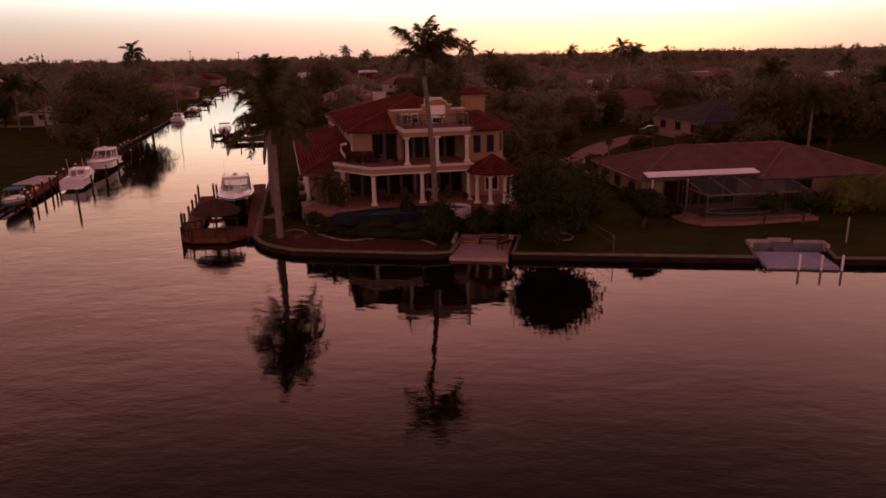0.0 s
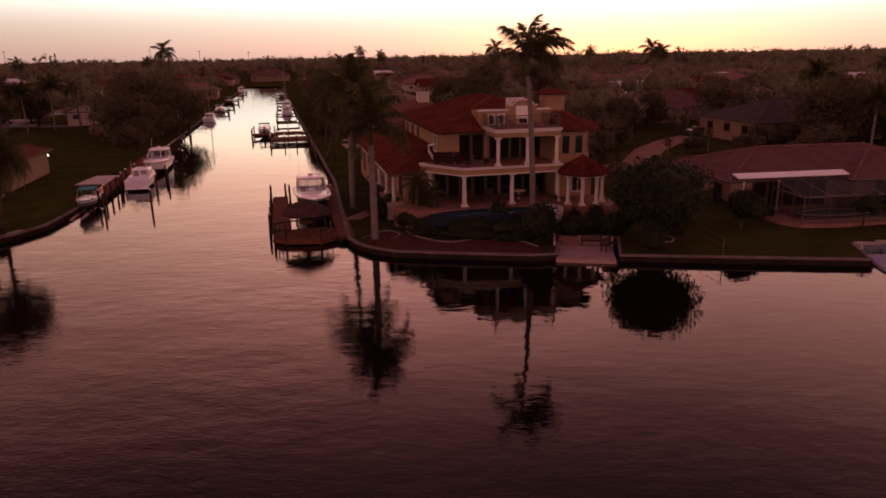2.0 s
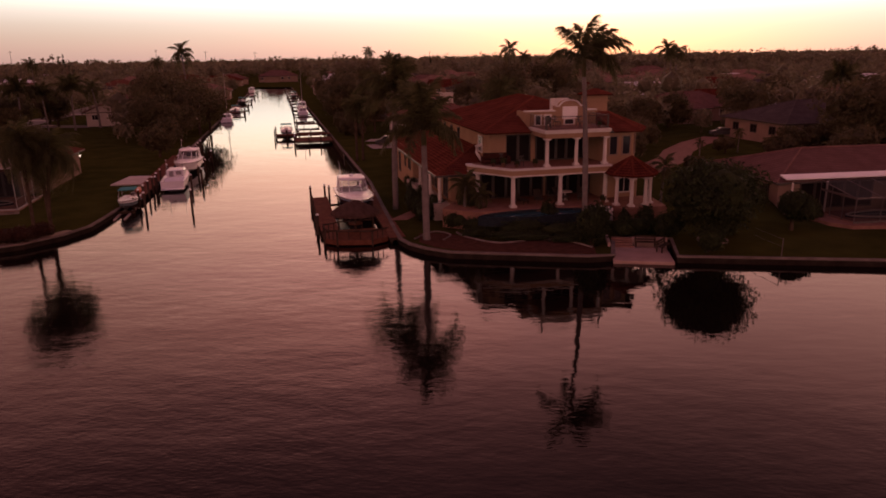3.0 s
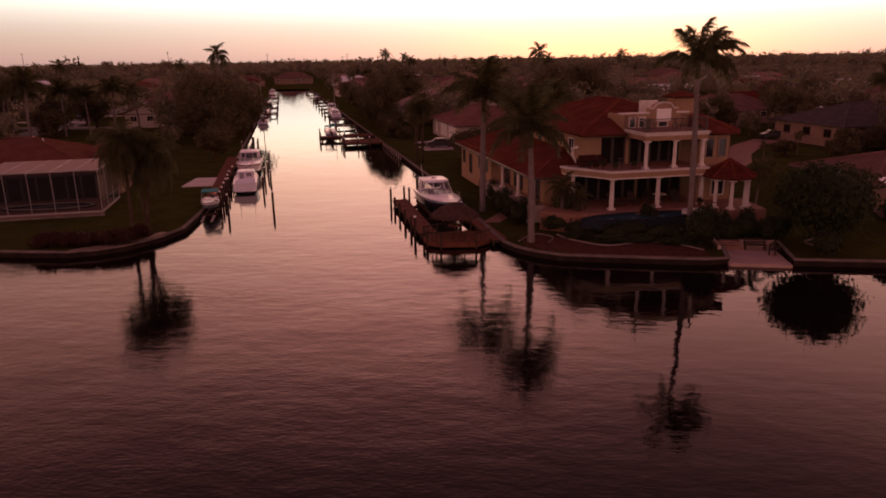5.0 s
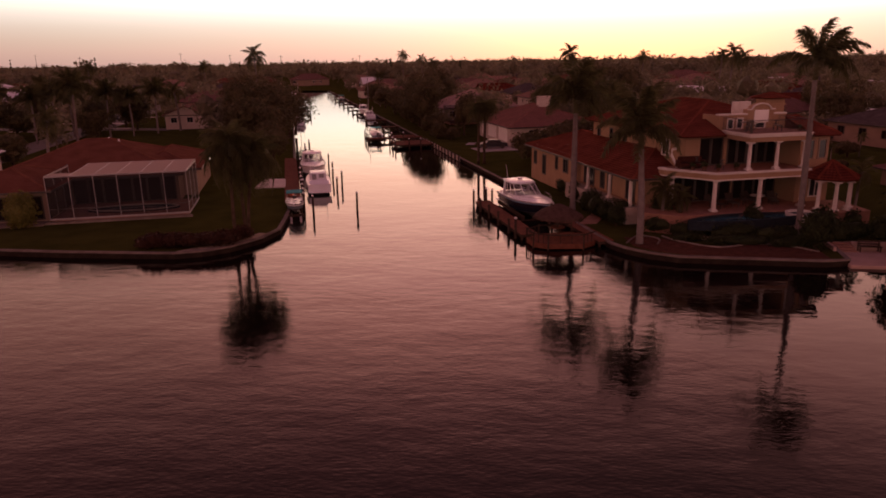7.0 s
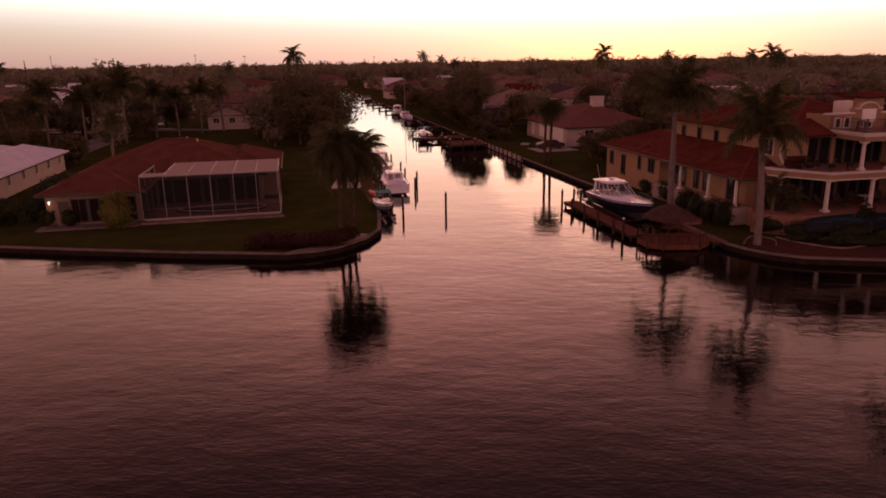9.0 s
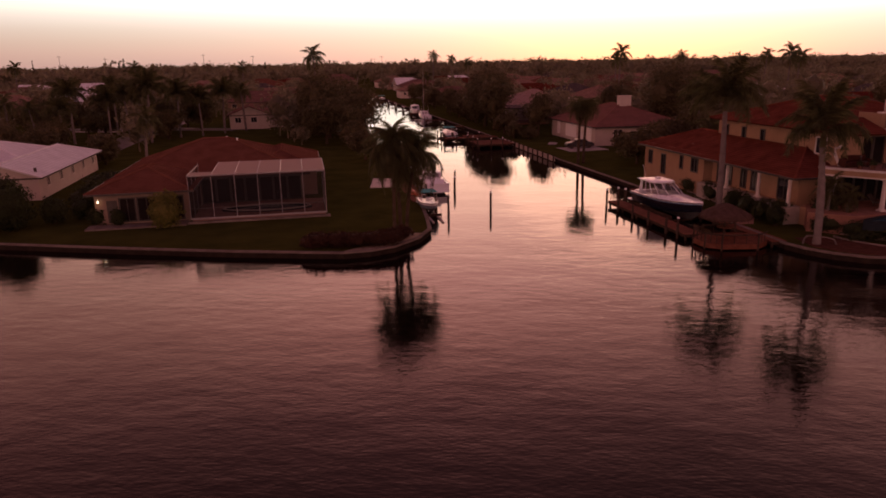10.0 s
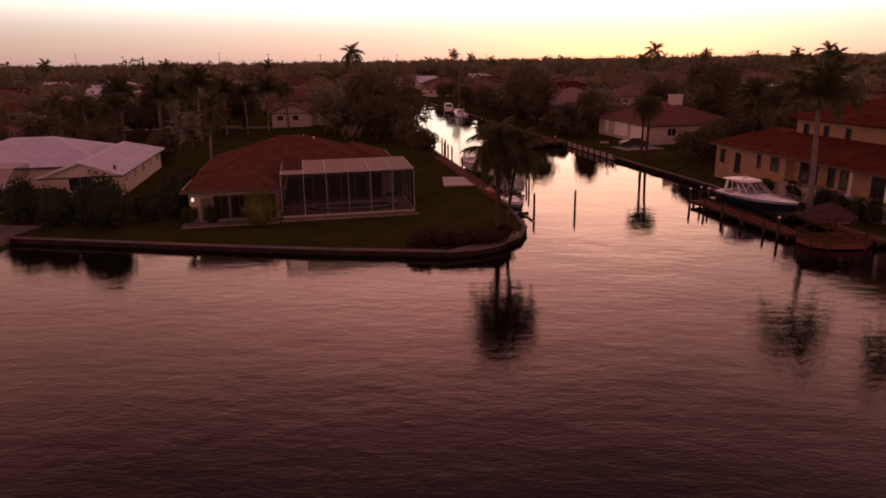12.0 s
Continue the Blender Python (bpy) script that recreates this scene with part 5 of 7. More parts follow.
shrubs = [(-1.8, 50.7, 1.5, 1.3, 3.4, LEAF, "tall clipped dark shrub at the landing steps"), (6.1, 48.6, 1.2, 0.9, 2.3, LEAF, "dark shrub against the seawall"),
          (1.6, 53.4, 1.7, 0.9, 1.7, LEAF, "dark clipped shrub behind the landing"), (4.6, 53.0, 1.5, 1.0, 2.0, LEAF, "dark clipped shrub behind the landing"),
          (9.4, 53.6, 0.9, 0.8, 1.3, LEAF, "small dark shrub beside the round tree"), (-13.9, 60.3, 1.5, 1.2, 2.0, LEAF, "dark shrub beside the porch"),
          (-11.0, 58.8, 1.3, 1.2, 2.9, LEAF, "tall dark shrub by the pool"), (-4.2, 56.0, 0.9, 0.8, 2.4, LEAF, "dark shrub by the pool"), (1.6, 55.6, 0.6, 0.6, 1.7, LEAF, "dark shrub beside the spa"),
          (3.4, 55.8, 0.8, 0.7, 2.0, LEAF, "small dark shrub in front of the pavilion"), (-15.2, 61.8, 0.9, 0.9, 1.5, LEAF, "rounded shrub by the garden path"),
          (-67.7, 59.4, 1.9, 1.5, 3.4, OLIVE, "rounded yellow-green shrub in front of the bungalow"), (-74.6, 60.0, 1.0, 0.9, 1.8, LEAF, "dark shrub at the bungalow corner"),
          (-72.6, 60.0, 0.9, 0.8, 1.6, LEAF, "dark shrub in front of the bungalow windows"), (-82.6, 58.6, 3.1, 2.6, 4.8, LEAF, "large dark shrub beside the white-roofed house"),
          (-90.6, 60.4, 2.4, 2.0, 4.0, LEAF, "large dark shrub beside the white-roofed house"), (-87.0, 59.4, 2.7, 2.3, 3.6, LEAF, "large dark shrub beside the white-roofed house"), (-79.6, 68.0, 1.8, 3.2, 2.8, LEAF, "dark hedge between the bungalows"),
          (-81.6, 75.0, 1.9, 3.2, 2.8, LEAF, "dark hedge between the bungalows"), (33.2, 58.9, 1.9, 1.3, 3.5, OLIVE, "clipped yellow-green hedge by the bungalow"),
          (36.4, 58.9, 2.2, 1.4, 3.3, OLIVE, "clipped yellow-green hedge by the bungalow"), (40.4, 58.6, 2.2, 1.4, 3.2, OLIVE, "clipped yellow-green hedge by the bungalow"),
          (-77.4, 63.0, 1.2, 1.6, 2.2, LEAF, "dark shrub between the bungalows"), (-79.2, 61.0, 1.4, 1.2, 2.6, LEAF, "dark shrub between the bungalows"), (17.2, 67.6, 0.9, 1.1, 1.8, LEAF, "dark shrub against the bungalow wall"), (13.0, 66.5, 1.2, 1.0, 1.6, LEAF, "dark shrub on the lawn between the houses"), (11.2, 58.5, 1.4, 1.2, 2.4, LEAF, "dark shrub beside the pavilion")]
shrubs += [(*(EAST @ Vector((x, y, 0))).xy, rx, ry, hh, LEAF, "dark foundation shrub against the bungalow wall")
           for x, y, rx, ry, hh in ((-1.0, 1.0, 0.7, 0.9, 2.3), (0.6, -1.8, 1.0, 0.7, 1.5), (2.0, -2.2, 0.8, 0.6, 1.3), (14.5, -2.6, 1.5, 0.8, 1.6), (18.0, -2.6, 1.6, 0.8, 1.7))]
for i, (x, y, rx, ry, hh, mat, text) in enumerate(shrubs):
    shrub(pose(x, y, 0.42), rx, ry, hh, 60 + i, text, mat, int(900 * max(rx * hh / 2.5, 0.7)))
REDLEAF = foliage("dull_red_leaf", (0.026, 0.012, 0.008), (0.065, 0.028, 0.016))
for i, (x, y, rx, ry) in enumerate(((-47.4, 53.4, 1.5, 1.2), (-49.0, 52.6, 2.0, 1.2), (-51.0, 52.3, 2.0, 1.2), (-52.9, 52.2, 1.5, 1.0), (-46.6, 54.8, 1.1, 1.3))):
    shrub(pose(x, y, 0.42), rx, ry, 1.25, 90 + i, "low russet hedge along the seawall corner", REDLEAF, 1100, 0.2)
HEDGES = [(-9.6, 54.6, 2.4, 0.7, 1.5), (-6.6, 53.6, 2.4, 0.7, 1.5), (-3.6, 53.2, 2.2, 0.7, 1.4), (-11.8, 56.4, 1.6, 0.9, 1.6), (-7.4, 52.2, 3.2, 0.6, 0.9), (-3.4, 51.6, 2.0, 0.6, 0.9), (-10.6, 53.4, 1.5, 0.6, 0.9),
          (-15.5, 65.6, 0.8, 2.4, 1.9), (-16.6, 70.4, 0.8, 2.6, 1.9), (-14.2, 62.3, 0.8, 1.6, 1.7), (-17.6, 76.0, 0.8, 2.6, 1.5), (3.4, 54.4, 1.6, 0.6, 1.3), (-0.6, 54.0, 1.2, 0.6, 1.5)]
HEDGES += [(*canal_xy(0.3, v), 0.9, 1.3, 1.95) for v in (60.6, 62.8, 65.0, 67.2)]
for i, (x, y, rx, ry, hh) in enumerate(HEDGES):
    shrub(pose(x, y, 0.42), rx, ry, hh, 100 + i, "low clipped dark hedge below the terrace", LEAF, 900, 0.17, "hedge")


# ---- docks, piles, boats ----
def pile(m, h, r=0.115):
    e = thing("mooring_pile", "dark weathered timber mooring pile standing in the water", "pile", m, "mooring piles")
    bm = bmesh.new()
    tube(bm, [(0, 0, -1.6), (0.02, 0, 0), (0.03, 0.02, h)], [r * 1.05, r, r * 0.92], 9)
    part("post", bm, PILE, e, smooth=True)
    bm = bmesh.new()
    lathe(bm, [(r * 1.1, h - 0.02), (r * 1.1, h + 0.05), (0.02, h + 0.16)], 9, (0.03, 0.02))
    part("cap", bm, WHITE if h > 1.6 else PILE, e, "white pile cap" if h > 1.6 else "pile cap")
    return e


PILES = {h: pile(canal(u, v), h) for h, u, v in ((1.85, -20.7, 75.3), (1.7, -8.9, 60.6), (1.2, -26.2, 75.5))}


def piles_at(h, spots):
    for u, v in spots:
        copy_thing(PILES[h], canal(u, v) @ pose(0, 0, 0, 0, 0, (u * 37) % 360))


def plank_deck(name, label, m, x0, y0, x1, y1, z, along="x", gap=0.012, w=0.19, posts=True):
    """A timber deck: boards on joists, on short posts."""
    e = thing(name, label, "dock", m)
    bm = bmesh.new()
    a0, a1 = (y0, y1) if along == "x" else (x0, x1)
    for t in np.arange(a0, a1 - 0.05, w):
        lift = 0.006 * math.sin(t * 7.3)
        r = (x0, t, z - 0.05 + lift, x1, min(t + w - gap, a1), z + lift) if along == "x" else (t, y0, z - 0.05 + lift, min(t + w - gap, a1), y1, z + lift)
        box(bm, *r)
    part("planks", bm, WOOD, e)
    part("joist", boxes((x0 + 0.02, y0 + 0.02, z - 0.28, x0 + 0.14, y1 - 0.02, z - 0.06), (x1 - 0.14, y0 + 0.02, z - 0.28, x1 - 0.02, y1 - 0.02, z - 0.06),
                        (x0 + 0.14, y0 + 0.02, z - 0.28, x1 - 0.14, y0 + 0.14, z - 0.06), (x0 + 0.14, y1 - 0.14, z - 0.28, x1 - 0.14, y1 - 0.02, z - 0.06)), PILE, e)
    if posts:
        n = max(int((y1 - y0) / 2.6), 1)
        for i in range(n + 1):
            for x in (x0 + 0.18, x1 - 0.18):
                y = y0 + 0.2 + (y1 - y0 - 0.4) * i / n
                part("support_post", tubes(([(x, y, -1.4), (x, y, z - 0.06)], 0.11)), PILE, e)
    return e


plank_deck("dock", "red-brown timber walkway along the seawall", canal(0, 0), -3.5, 56.0, -2.2, 80, 0.52, "x")
plank_deck("finger_pier", "narrow red-brown timber pier beside the cruiser", canal(0, 0), -8.7, 59.7, -7.2, 74.2, 0.55, "x")

# eight-sided deck with slatted sides
OCT = [(-7.6, 56.3), (-4.9, 55.7), (-3.55, 56.5), (-3.55, 58.8), (-4.3, 59.6), (-7.2, 59.6), (-8.5, 58.8), (-8.5, 57.2)]
deck = thing("deck", "red-brown timber deck with open dark railings over the water", "deck", canal(0, 0))
bm = bmesh.new()
for t in np.arange(55.7, 59.6, 0.19):
    xs = []
    for (xa, ya), (xb, yb) in zip(OCT, OCT[1:] + OCT[:1]):
        if (ya - t - 0.09) * (yb - t - 0.09) < 0:
            xs.append(xa + (xb - xa) * (t + 0.09 - ya) / (yb - ya))
    if len(xs) == 2:
        box(bm, min(xs), t, 0.44, max(xs), t + 0.178, 0.50)
part("planks", bm, WOOD, deck)
part("skirt", prism(bmesh.new(), [(u * 0.985 - 0.1, v * 0.998 + 0.1) for u, v in OCT], 0.2, 0.435), PILE, deck)
RAIL_BAR = mesh_of(tubes(([(0, 0, 0.0), (0, 0, 0.72)], 0.035), sides=6), "rail_bar", PILE)
for (xa, ya), (xb, yb) in [(OCT[i], OCT[(i + 1) % 8]) for i in range(8)]:
    a, b = Vector((xa, ya, 0)), Vector((xb, yb, 0))
    d = (b - a).normalized()
    part("fascia_board", boxes((0.04, -0.03, 0.0, (b - a).length - 0.04, 0.03, 0.40)), WOOD, deck, m=Matrix.Translation(a + Vector((0, 0, 0.10))) @ pose(0, 0, 0, 0, 0, math.degrees(math.atan2(d.y, d.x))))
    if (xa, ya) in (OCT[2], OCT[3]):
        continue
    for i in range(1, 3):
        part("rail_bar", RAIL_BAR, None, deck, m=Matrix.Translation(a.lerp(b, i / 3) + Vector((0, 0, 0.5))))
    part("top_rail", tubes(([a + Vector((0, 0, 1.22)), b + Vector((0, 0, 1.22))], 0.06), sides=4), PILE, deck, "dark top rail")
    part("rail_post", tubes(([a + Vector((0, 0, -1.2)), a + Vector((0, 0, 1.32))], 0.08)), PILE, deck)

tiki = thing("thatched_umbrella", "grey-brown thatched umbrella on a single post over the deck", "umbrella", canal(-5.9, 58.7, 0.5))
part("pole", tubes(([(0, 0, 0), (0, 0, 2.45)], 0.09)), PILE, tiki)
bm = bmesh.new()
lathe(bm, [(1.98, 1.62), (2.02, 1.55), (1.95, 1.75), (1.45, 2.08), (0.9, 2.36), (0.35, 2.6), (0.06, 2.68)], 22)
for v in bm.verts:
    k = 1 + 0.04 * math.sin(11 * math.atan2(v.co.y, v.co.x)) + 0.03 * math.sin(23 * math.atan2(v.co.y, v.co.x) + v.co.z * 5)
    v.co.x, v.co.y = v.co.x * k, v.co.y * k
part("thatch", bm, THATCH, tiki)
bm = bmesh.new()
rng = random.Random(9)
for i in range(420):
    a, s = rng.uniform(0, 2 * math.pi), rng.uniform(0.1, 1.0)
    r0 = 0.1 + 1.85 * s
    z0 = 2.68 - 0.98 * s - 0.06 * s * s + 0.03
    p = Vector((r0 * math.cos(a), r0 * math.sin(a), z0))
    q = p + Vector((math.cos(a) * 0.28, math.sin(a) * 0.28, -0.2 - 0.1 * rng.random()))
    w = Vector((-math.sin(a), math.cos(a), 0)) * 0.05
    bm.faces.new([bm.verts.new(c) for c in (p - w, p + w, q + w * 0.6, q - w * 0.6)])
part("fringe", bm, THATCH, tiki)
patio_table(canal(-5.9, 58.7, 0.505), WOOD, "round wooden table under the thatched umbrella")

piles_at(1.7, [(-8.9, 74.1), (-7.0, 73.8), (-3.65, 65.6), (-3.65, 73.9), (-7.4, 74.6)])
piles_at(1.2, [(-8.9, 62.4), (-8.9, 65.5), (-8.9, 68.5), (-8.9, 71.5)])


def hull_rings(L, B, H, flare=1.0):
    rows = []
    for s in np.linspace(0, 1, 15):
        b = B / 2 * (0.94 + 0.06 * min(s / 0.3, 1)) * (1 - max(0, (s - 0.45) / 0.55) ** 2.3) + 0.02
        sheer = H * (0.86 + 0.06 * s + 0.24 * s * s)
        chine = H * (0.34 + 0.34 * max(0, (s - 0.4) / 0.6) ** 2)
        keel = H * 0.62 * max(0, (s - 0.72) / 0.28) ** 2.2
        rows.append((s * L, b, sheer, chine, keel))
    return rows


def boat(m, L, B, H, label, low_mat, style="cruiser", name="motor_boat"):
    """A motor boat, stern at the origin, bow along +y, keel at z = 0: hull with a coloured side, deck, cabin, windscreen and fittings."""
    e = thing(name, label, "boat", m)
    rows = hull_rings(L, B, H)

    def skin(ring_a, ring_b, material, part_name, text=""):
        bm = bmesh.new()
        prev = None
        for y, b, sheer, chine, keel in rows:
            pts = []
            for side in (-1, 1):
                pa, pb = ring_a(b, sheer, chine, keel), ring_b(b, sheer, chine, keel)
                pts += [bm.verts.new((side * pa[0], y + pa[2], pa[1])), bm.verts.new((side * pb[0], y + pb[2], pb[1]))]
            if prev:
                bm.faces.new((prev[0], pts[0], pts[1], prev[1]))
                bm.faces.new((prev[2], prev[3], pts[3], pts[2]))
            else:
                bm.faces.new((pts[0], pts[1], pts[3], pts[2]))
            prev = pts
        bmesh.ops.recalc_face_normals(bm, faces=bm.faces)
        part(part_name, bm, material, e, text, smooth=False)

    belt = lambda c, s, k=(0.8 if style == "cruiser" else 0.6): c + (s - c) * k
    skin(lambda b, s, c, k: (0.0, k, 0.0), lambda b, s, c, k: (b * 0.84, c, 0.0), BOTTOM, "hull_bottom")
    skin(lambda b, s, c, k: (b * 0.84, c, 0.0), lambda b, s, c, k: (b * 0.94, belt(c, s), 0.04 * L * (s / H - 0.86)), low_mat, "hull_side", "dark navy hull side")
    skin(lambda b, s, c, k: (b * 0.94, belt(c, s), 0.04 * L * (s / H - 0.86)), lambda b, s, c, k: (b, s, 0.08 * L * (s / H - 0.86)), GEL, "topside", "white topside")
    if low_mat is NAVY:
        skin(lambda b, s, c, k: (b * 0.948, belt(c, s, 0.79), 0.05 * L * (s / H - 0.86)), lambda b, s, c, k: (b * 0.985, belt(c, s, 0.90), 0.07 * L * (s / H - 0.86)), STRIPE, "hull_stripe", "pale blue stripe")
    # deck with a sunken cockpit aft
    bm = bmesh.new()
    prev = None
    for y, b, sheer, chine, keel in rows:
        y += 0.08 * L * (sheer / H - 0.86)
        drop = 0.5 * H if y < L * 0.26 else 0.0
        inner = max(b - 0.25, 0.0)
        pts = [bm.verts.new(p) for p in ((-b, y, sheer), (-inner, y, sheer + 0.04), (-inner * 0.98, y, sheer + 0.05 - drop), (0, y, sheer + 0.12 - drop), (inner * 0.98, y, sheer + 0.05 - drop), (inner, y, sheer + 0.04), (b, y, sheer))]
        if prev:
            for k in range(6):
                bm.faces.new((prev[k], prev[k + 1], pts[k + 1], pts[k]))
        prev = pts
    bmesh.ops.recalc_face_normals(bm, faces=bm.faces)
    part("deck", bm, GEL, e)
    part("rub_rail", tubes(([(r[1], r[0] + 0.08 * L * (r[2] / H - 0.86), r[2]) for r in rows], 0.04), ([(-r[1], r[0] + 0.08 * L * (r[2] / H - 0.86), r[2]) for r in rows], 0.04), sides=5), METAL, e)
    part("swim_platform", boxes((-B * 0.44, -0.07 * L, H * 0.30, B * 0.44, 0.02, H * 0.36), bevel=0.02), GEL, e)
    z0 = H * 0.9
    if style == "cruiser":
        # raised foredeck and cabin trunk
        bm = bmesh.new()
        prev = None
        for s, w, top in ((0.30, 0.45, 0.38), (0.45, 0.45, 0.42), (0.60, 0.42, 0.44), (0.72, 0.36, 0.42), (0.84, 0.25, 0.36), (0.94, 0.12, 0.27)):
            y = s * L
            pts = [bm.verts.new(p) for p in ((-w * B, y, z0), (-w * B * 0.82, y, z0 + top * 0.8), (0, y, z0 + top), (w * B * 0.82, y, z0 + top * 0.8), (w * B, y, z0))]
            if prev:
                for k in range(4):
                    bm.faces.new((prev[k], prev[k + 1], pts[k + 1], pts[k]))
            else:
                bm.faces.new(pts)
            prev = pts
        bm.faces.new(list(reversed(prev)))
        bmesh.ops.recalc_face_normals(bm, faces=bm.faces)
        part("cabin_trunk", bm, GEL, e, smooth=True)
        for x in (-0.2, 0.2):
            part("deck_hatch", boxes((x * B - 0.25, L * 0.70, z0 + 0.24, x * B + 0.25, L * 0.70 + 0.45, z0 + 0.31)), TINT, e)
        # wrapped windscreen in raked panels, moulded hardtop with a rounded front
        zt = z0 + 0.4
        tall = zt + 0.84      # underside of the hardtop
        base = [(-0.42, 0.27), (-0.42, 0.39), (-0.37, 0.50), (-0.18, 0.575), (0.18, 0.575), (0.37, 0.50), (0.42, 0.39), (0.42, 0.27)]
        crown = [(-0.36, 0.23), (-0.36, 0.30), (-0.31, 0.35), (-0.14, 0.385), (0.14, 0.385), (0.31, 0.35), (0.36, 0.30), (0.36, 0.23)]
        low = [Vector((x * B, y * L, zt - 0.12)) for x, y in base]
        high = [Vector((x * B, y * L, tall + 0.02)) for x, y in crown]
        for la, lb, ub, ua in zip(low, low[1:], high[1:], high):
            bm = bmesh.new()
            bm.faces.new([bm.verts.new(p) for p in (la, lb, ub, ua)])
            part("windscreen", bm, TINT, e, "tinted windscreen panel")
        part("screen_frame", tubes(*[([p, q], 0.035) for p, q in zip(low, high)], (high, 0.04), (low, 0.045), sides=5), GEL, e)
        rim = [(-0.37, 0.08), (-0.39, 0.29), (-0.34, 0.365), (-0.15, 0.41), (0.15, 0.41), (0.34, 0.365), (0.39, 0.29), (0.37, 0.08)]
        bm = bmesh.new()
        rings = [[bm.verts.new((x * B * k, (0.27 + (y - 0.27) * k) * L, tall + up)) for x, y in rim] for k, up in ((0.97, 0.0), (1.0, 0.05), (0.95, 0.13), (0.8, 0.19), (0.5, 0.23))]
        for ra, rb in zip(rings, rings[1:]):
            for i in range(len(rim)):
                bm.faces.new((ra[i], ra[(i + 1) % 8], rb[(i + 1) % 8], rb[i]))
        bm.faces.new(rings[-1]), bm.faces.new(list(reversed(rings[0])))
        bmesh.ops.recalc_face_normals(bm, faces=bm.faces)
        part("hardtop", bm, GEL, e, "white moulded hardtop", smooth=True)
        for x in (-0.36, 0.36):
            part("arch", tubes(([(x * B * 1.05, 0.14 * L, z0), (x * B, 0.16 * L, tall + 0.06)], [0.16, 0.11]), sides=6), GEL, e)
        bm = bmesh.new()
        lathe(bm, [(0.24, tall + 0.18), (0.26, tall + 0.32), (0.12, tall + 0.42)], 14, (0, 0.24 * L))
        part("radar_dome", bm, GEL, e, smooth=True)
        part("antenna", tubes(([(0.3 * B, 0.2 * L, tall + 0.1), (0.3 * B, 0.12 * L, tall + 1.5)], 0.012)), WHITE, e)
        part("cockpit_seat", boxes((-B * 0.36, L * 0.02, H * 0.5, B * 0.36, L * 0.07, H * 0.95), (B * 0.1, L * 0.3, H * 0.6, B * 0.32, L * 0.36, H * 1.25), bevel=0.04), GEL, e)
    elif style == "cuddy":
        part("cabin", boxes((-B * 0.36, L * 0.36, z0 - 0.1, B * 0.36, L * 0.62, z0 + 0.9), bevel=0.12), GEL, e)
        part("cabin_door", boxes((-B * 0.25, L * 0.36 - 0.03, z0 - 0.1, -B * 0.07, L * 0.36 + 0.02, z0 + 0.75)), TINT, e)
        part("cabin_window", boxes((B * 0.03, L * 0.36 - 0.03, z0 + 0.3, B * 0.25, L * 0.36 + 0.02, z0 + 0.75)), TINT, e)
        part("transom_board", boxes((-B * 0.46, -0.03, H * 0.3, B * 0.46, 0.03, H * 0.9)), GEL, e)
        for x in (-0.3, 0.3):
            part("rod_holder", tubes(([(x * B, L * 0.34, z0 + 0.8), (x * B, L * 0.3, z0 + 2.2)], 0.02)), WHITE, e)
    else:
        part("console", boxes((-B * 0.16, L * 0.42, H * 0.5, B * 0.16, L * 0.54, H * 1.2), bevel=0.05), GEL, e)
        part("seat", boxes((-B * 0.3, L * 0.2, H * 0.5, B * 0.3, L * 0.28, H * 0.95), bevel=0.05), GEL, e)
        part("bimini", boxes((-B * 0.45, L * 0.24, H + 0.85, B * 0.45, L * 0.58, H + 0.95), bevel=0.04), TEAL, e, "teal canvas sun top")
        for x in (-0.42, 0.42):
            for y in (0.27, 0.55):
                part("bimini_pole", tubes(([(x * B, L * y, H * 0.9), (x * B, L * y, H + 0.9)], 0.02)), WHITE_METAL, e)
        part("outboard", boxes((-0.2, -0.45, H * 0.55, 0.2, 0.02, H * 1.15), (-0.08, -0.3, -0.2, 0.08, -0.1, H * 0.6), bevel=0.05), METAL, e)
    # bow rail
    bm = bmesh.new()
    for side in (-1, 1):
        top = []
        for y, b, sheer, chine, keel in rows[7:]:
            y += 0.08 * L * (sheer / H - 0.86)
            p = Vector((side * max(b - 0.08, 0.0), y, sheer))
            tube(bm, [p, p + Vector((0, 0, 0.45))], 0.009, 4)
            top.append(p + Vector((0, 0, 0.45)))
        tube(bm, top, 0.013, 4)
    part("bow_rail", bm, WHITE_METAL, e, "thin steel bow rail")
    return e


GEL = surface("white_gelcoat", (0.70, 0.71, 0.74), (0.79, 0.80, 0.83), 0.8, 0.25, 0.0, 20)
STRIPE = surface("pale_blue_gelcoat", (0.16, 0.27, 0.42), (0.21, 0.33, 0.50), 0.8, 0.3, 0.0, 20)
NAVY = surface("navy_gelcoat", (0.007, 0.008, 0.016), (0.012, 0.013, 0.026), 0.8, 0.22, 0.0, 20)
BOTTOM = surface("antifouling_paint", (0.06, 0.056, 0.058), (0.10, 0.094, 0.096), 1.5, 0.8, 0.0, 20)
TINT = glass_dark("tinted_screen", (0.12, 0.105, 0.10))
tn, tl = TINT.node_tree.nodes, TINT.node_tree.links
clear_part, tint_mix = tn.new("ShaderNodeBsdfTransparent"), tn.new("ShaderNodeMixShader")
clear_part.inputs["Color"].default_value = (0.82, 0.80, 0.80, 1)
tint_mix.inputs[0].default_value = 0.42
tl.new(clear_part.outputs[0], tint_mix.inputs[1])
tl.new(tn["Principled BSDF"].outputs[0], tint_mix.inputs[2])
tl.new(tint_mix.outputs[0], tn["Material Output"].inputs["Surface"])
SLATE = surface("slate_blue_paint", (0.10, 0.13, 0.15), (0.16, 0.19, 0.21), 2.0, 0.7, 0.1, 30)
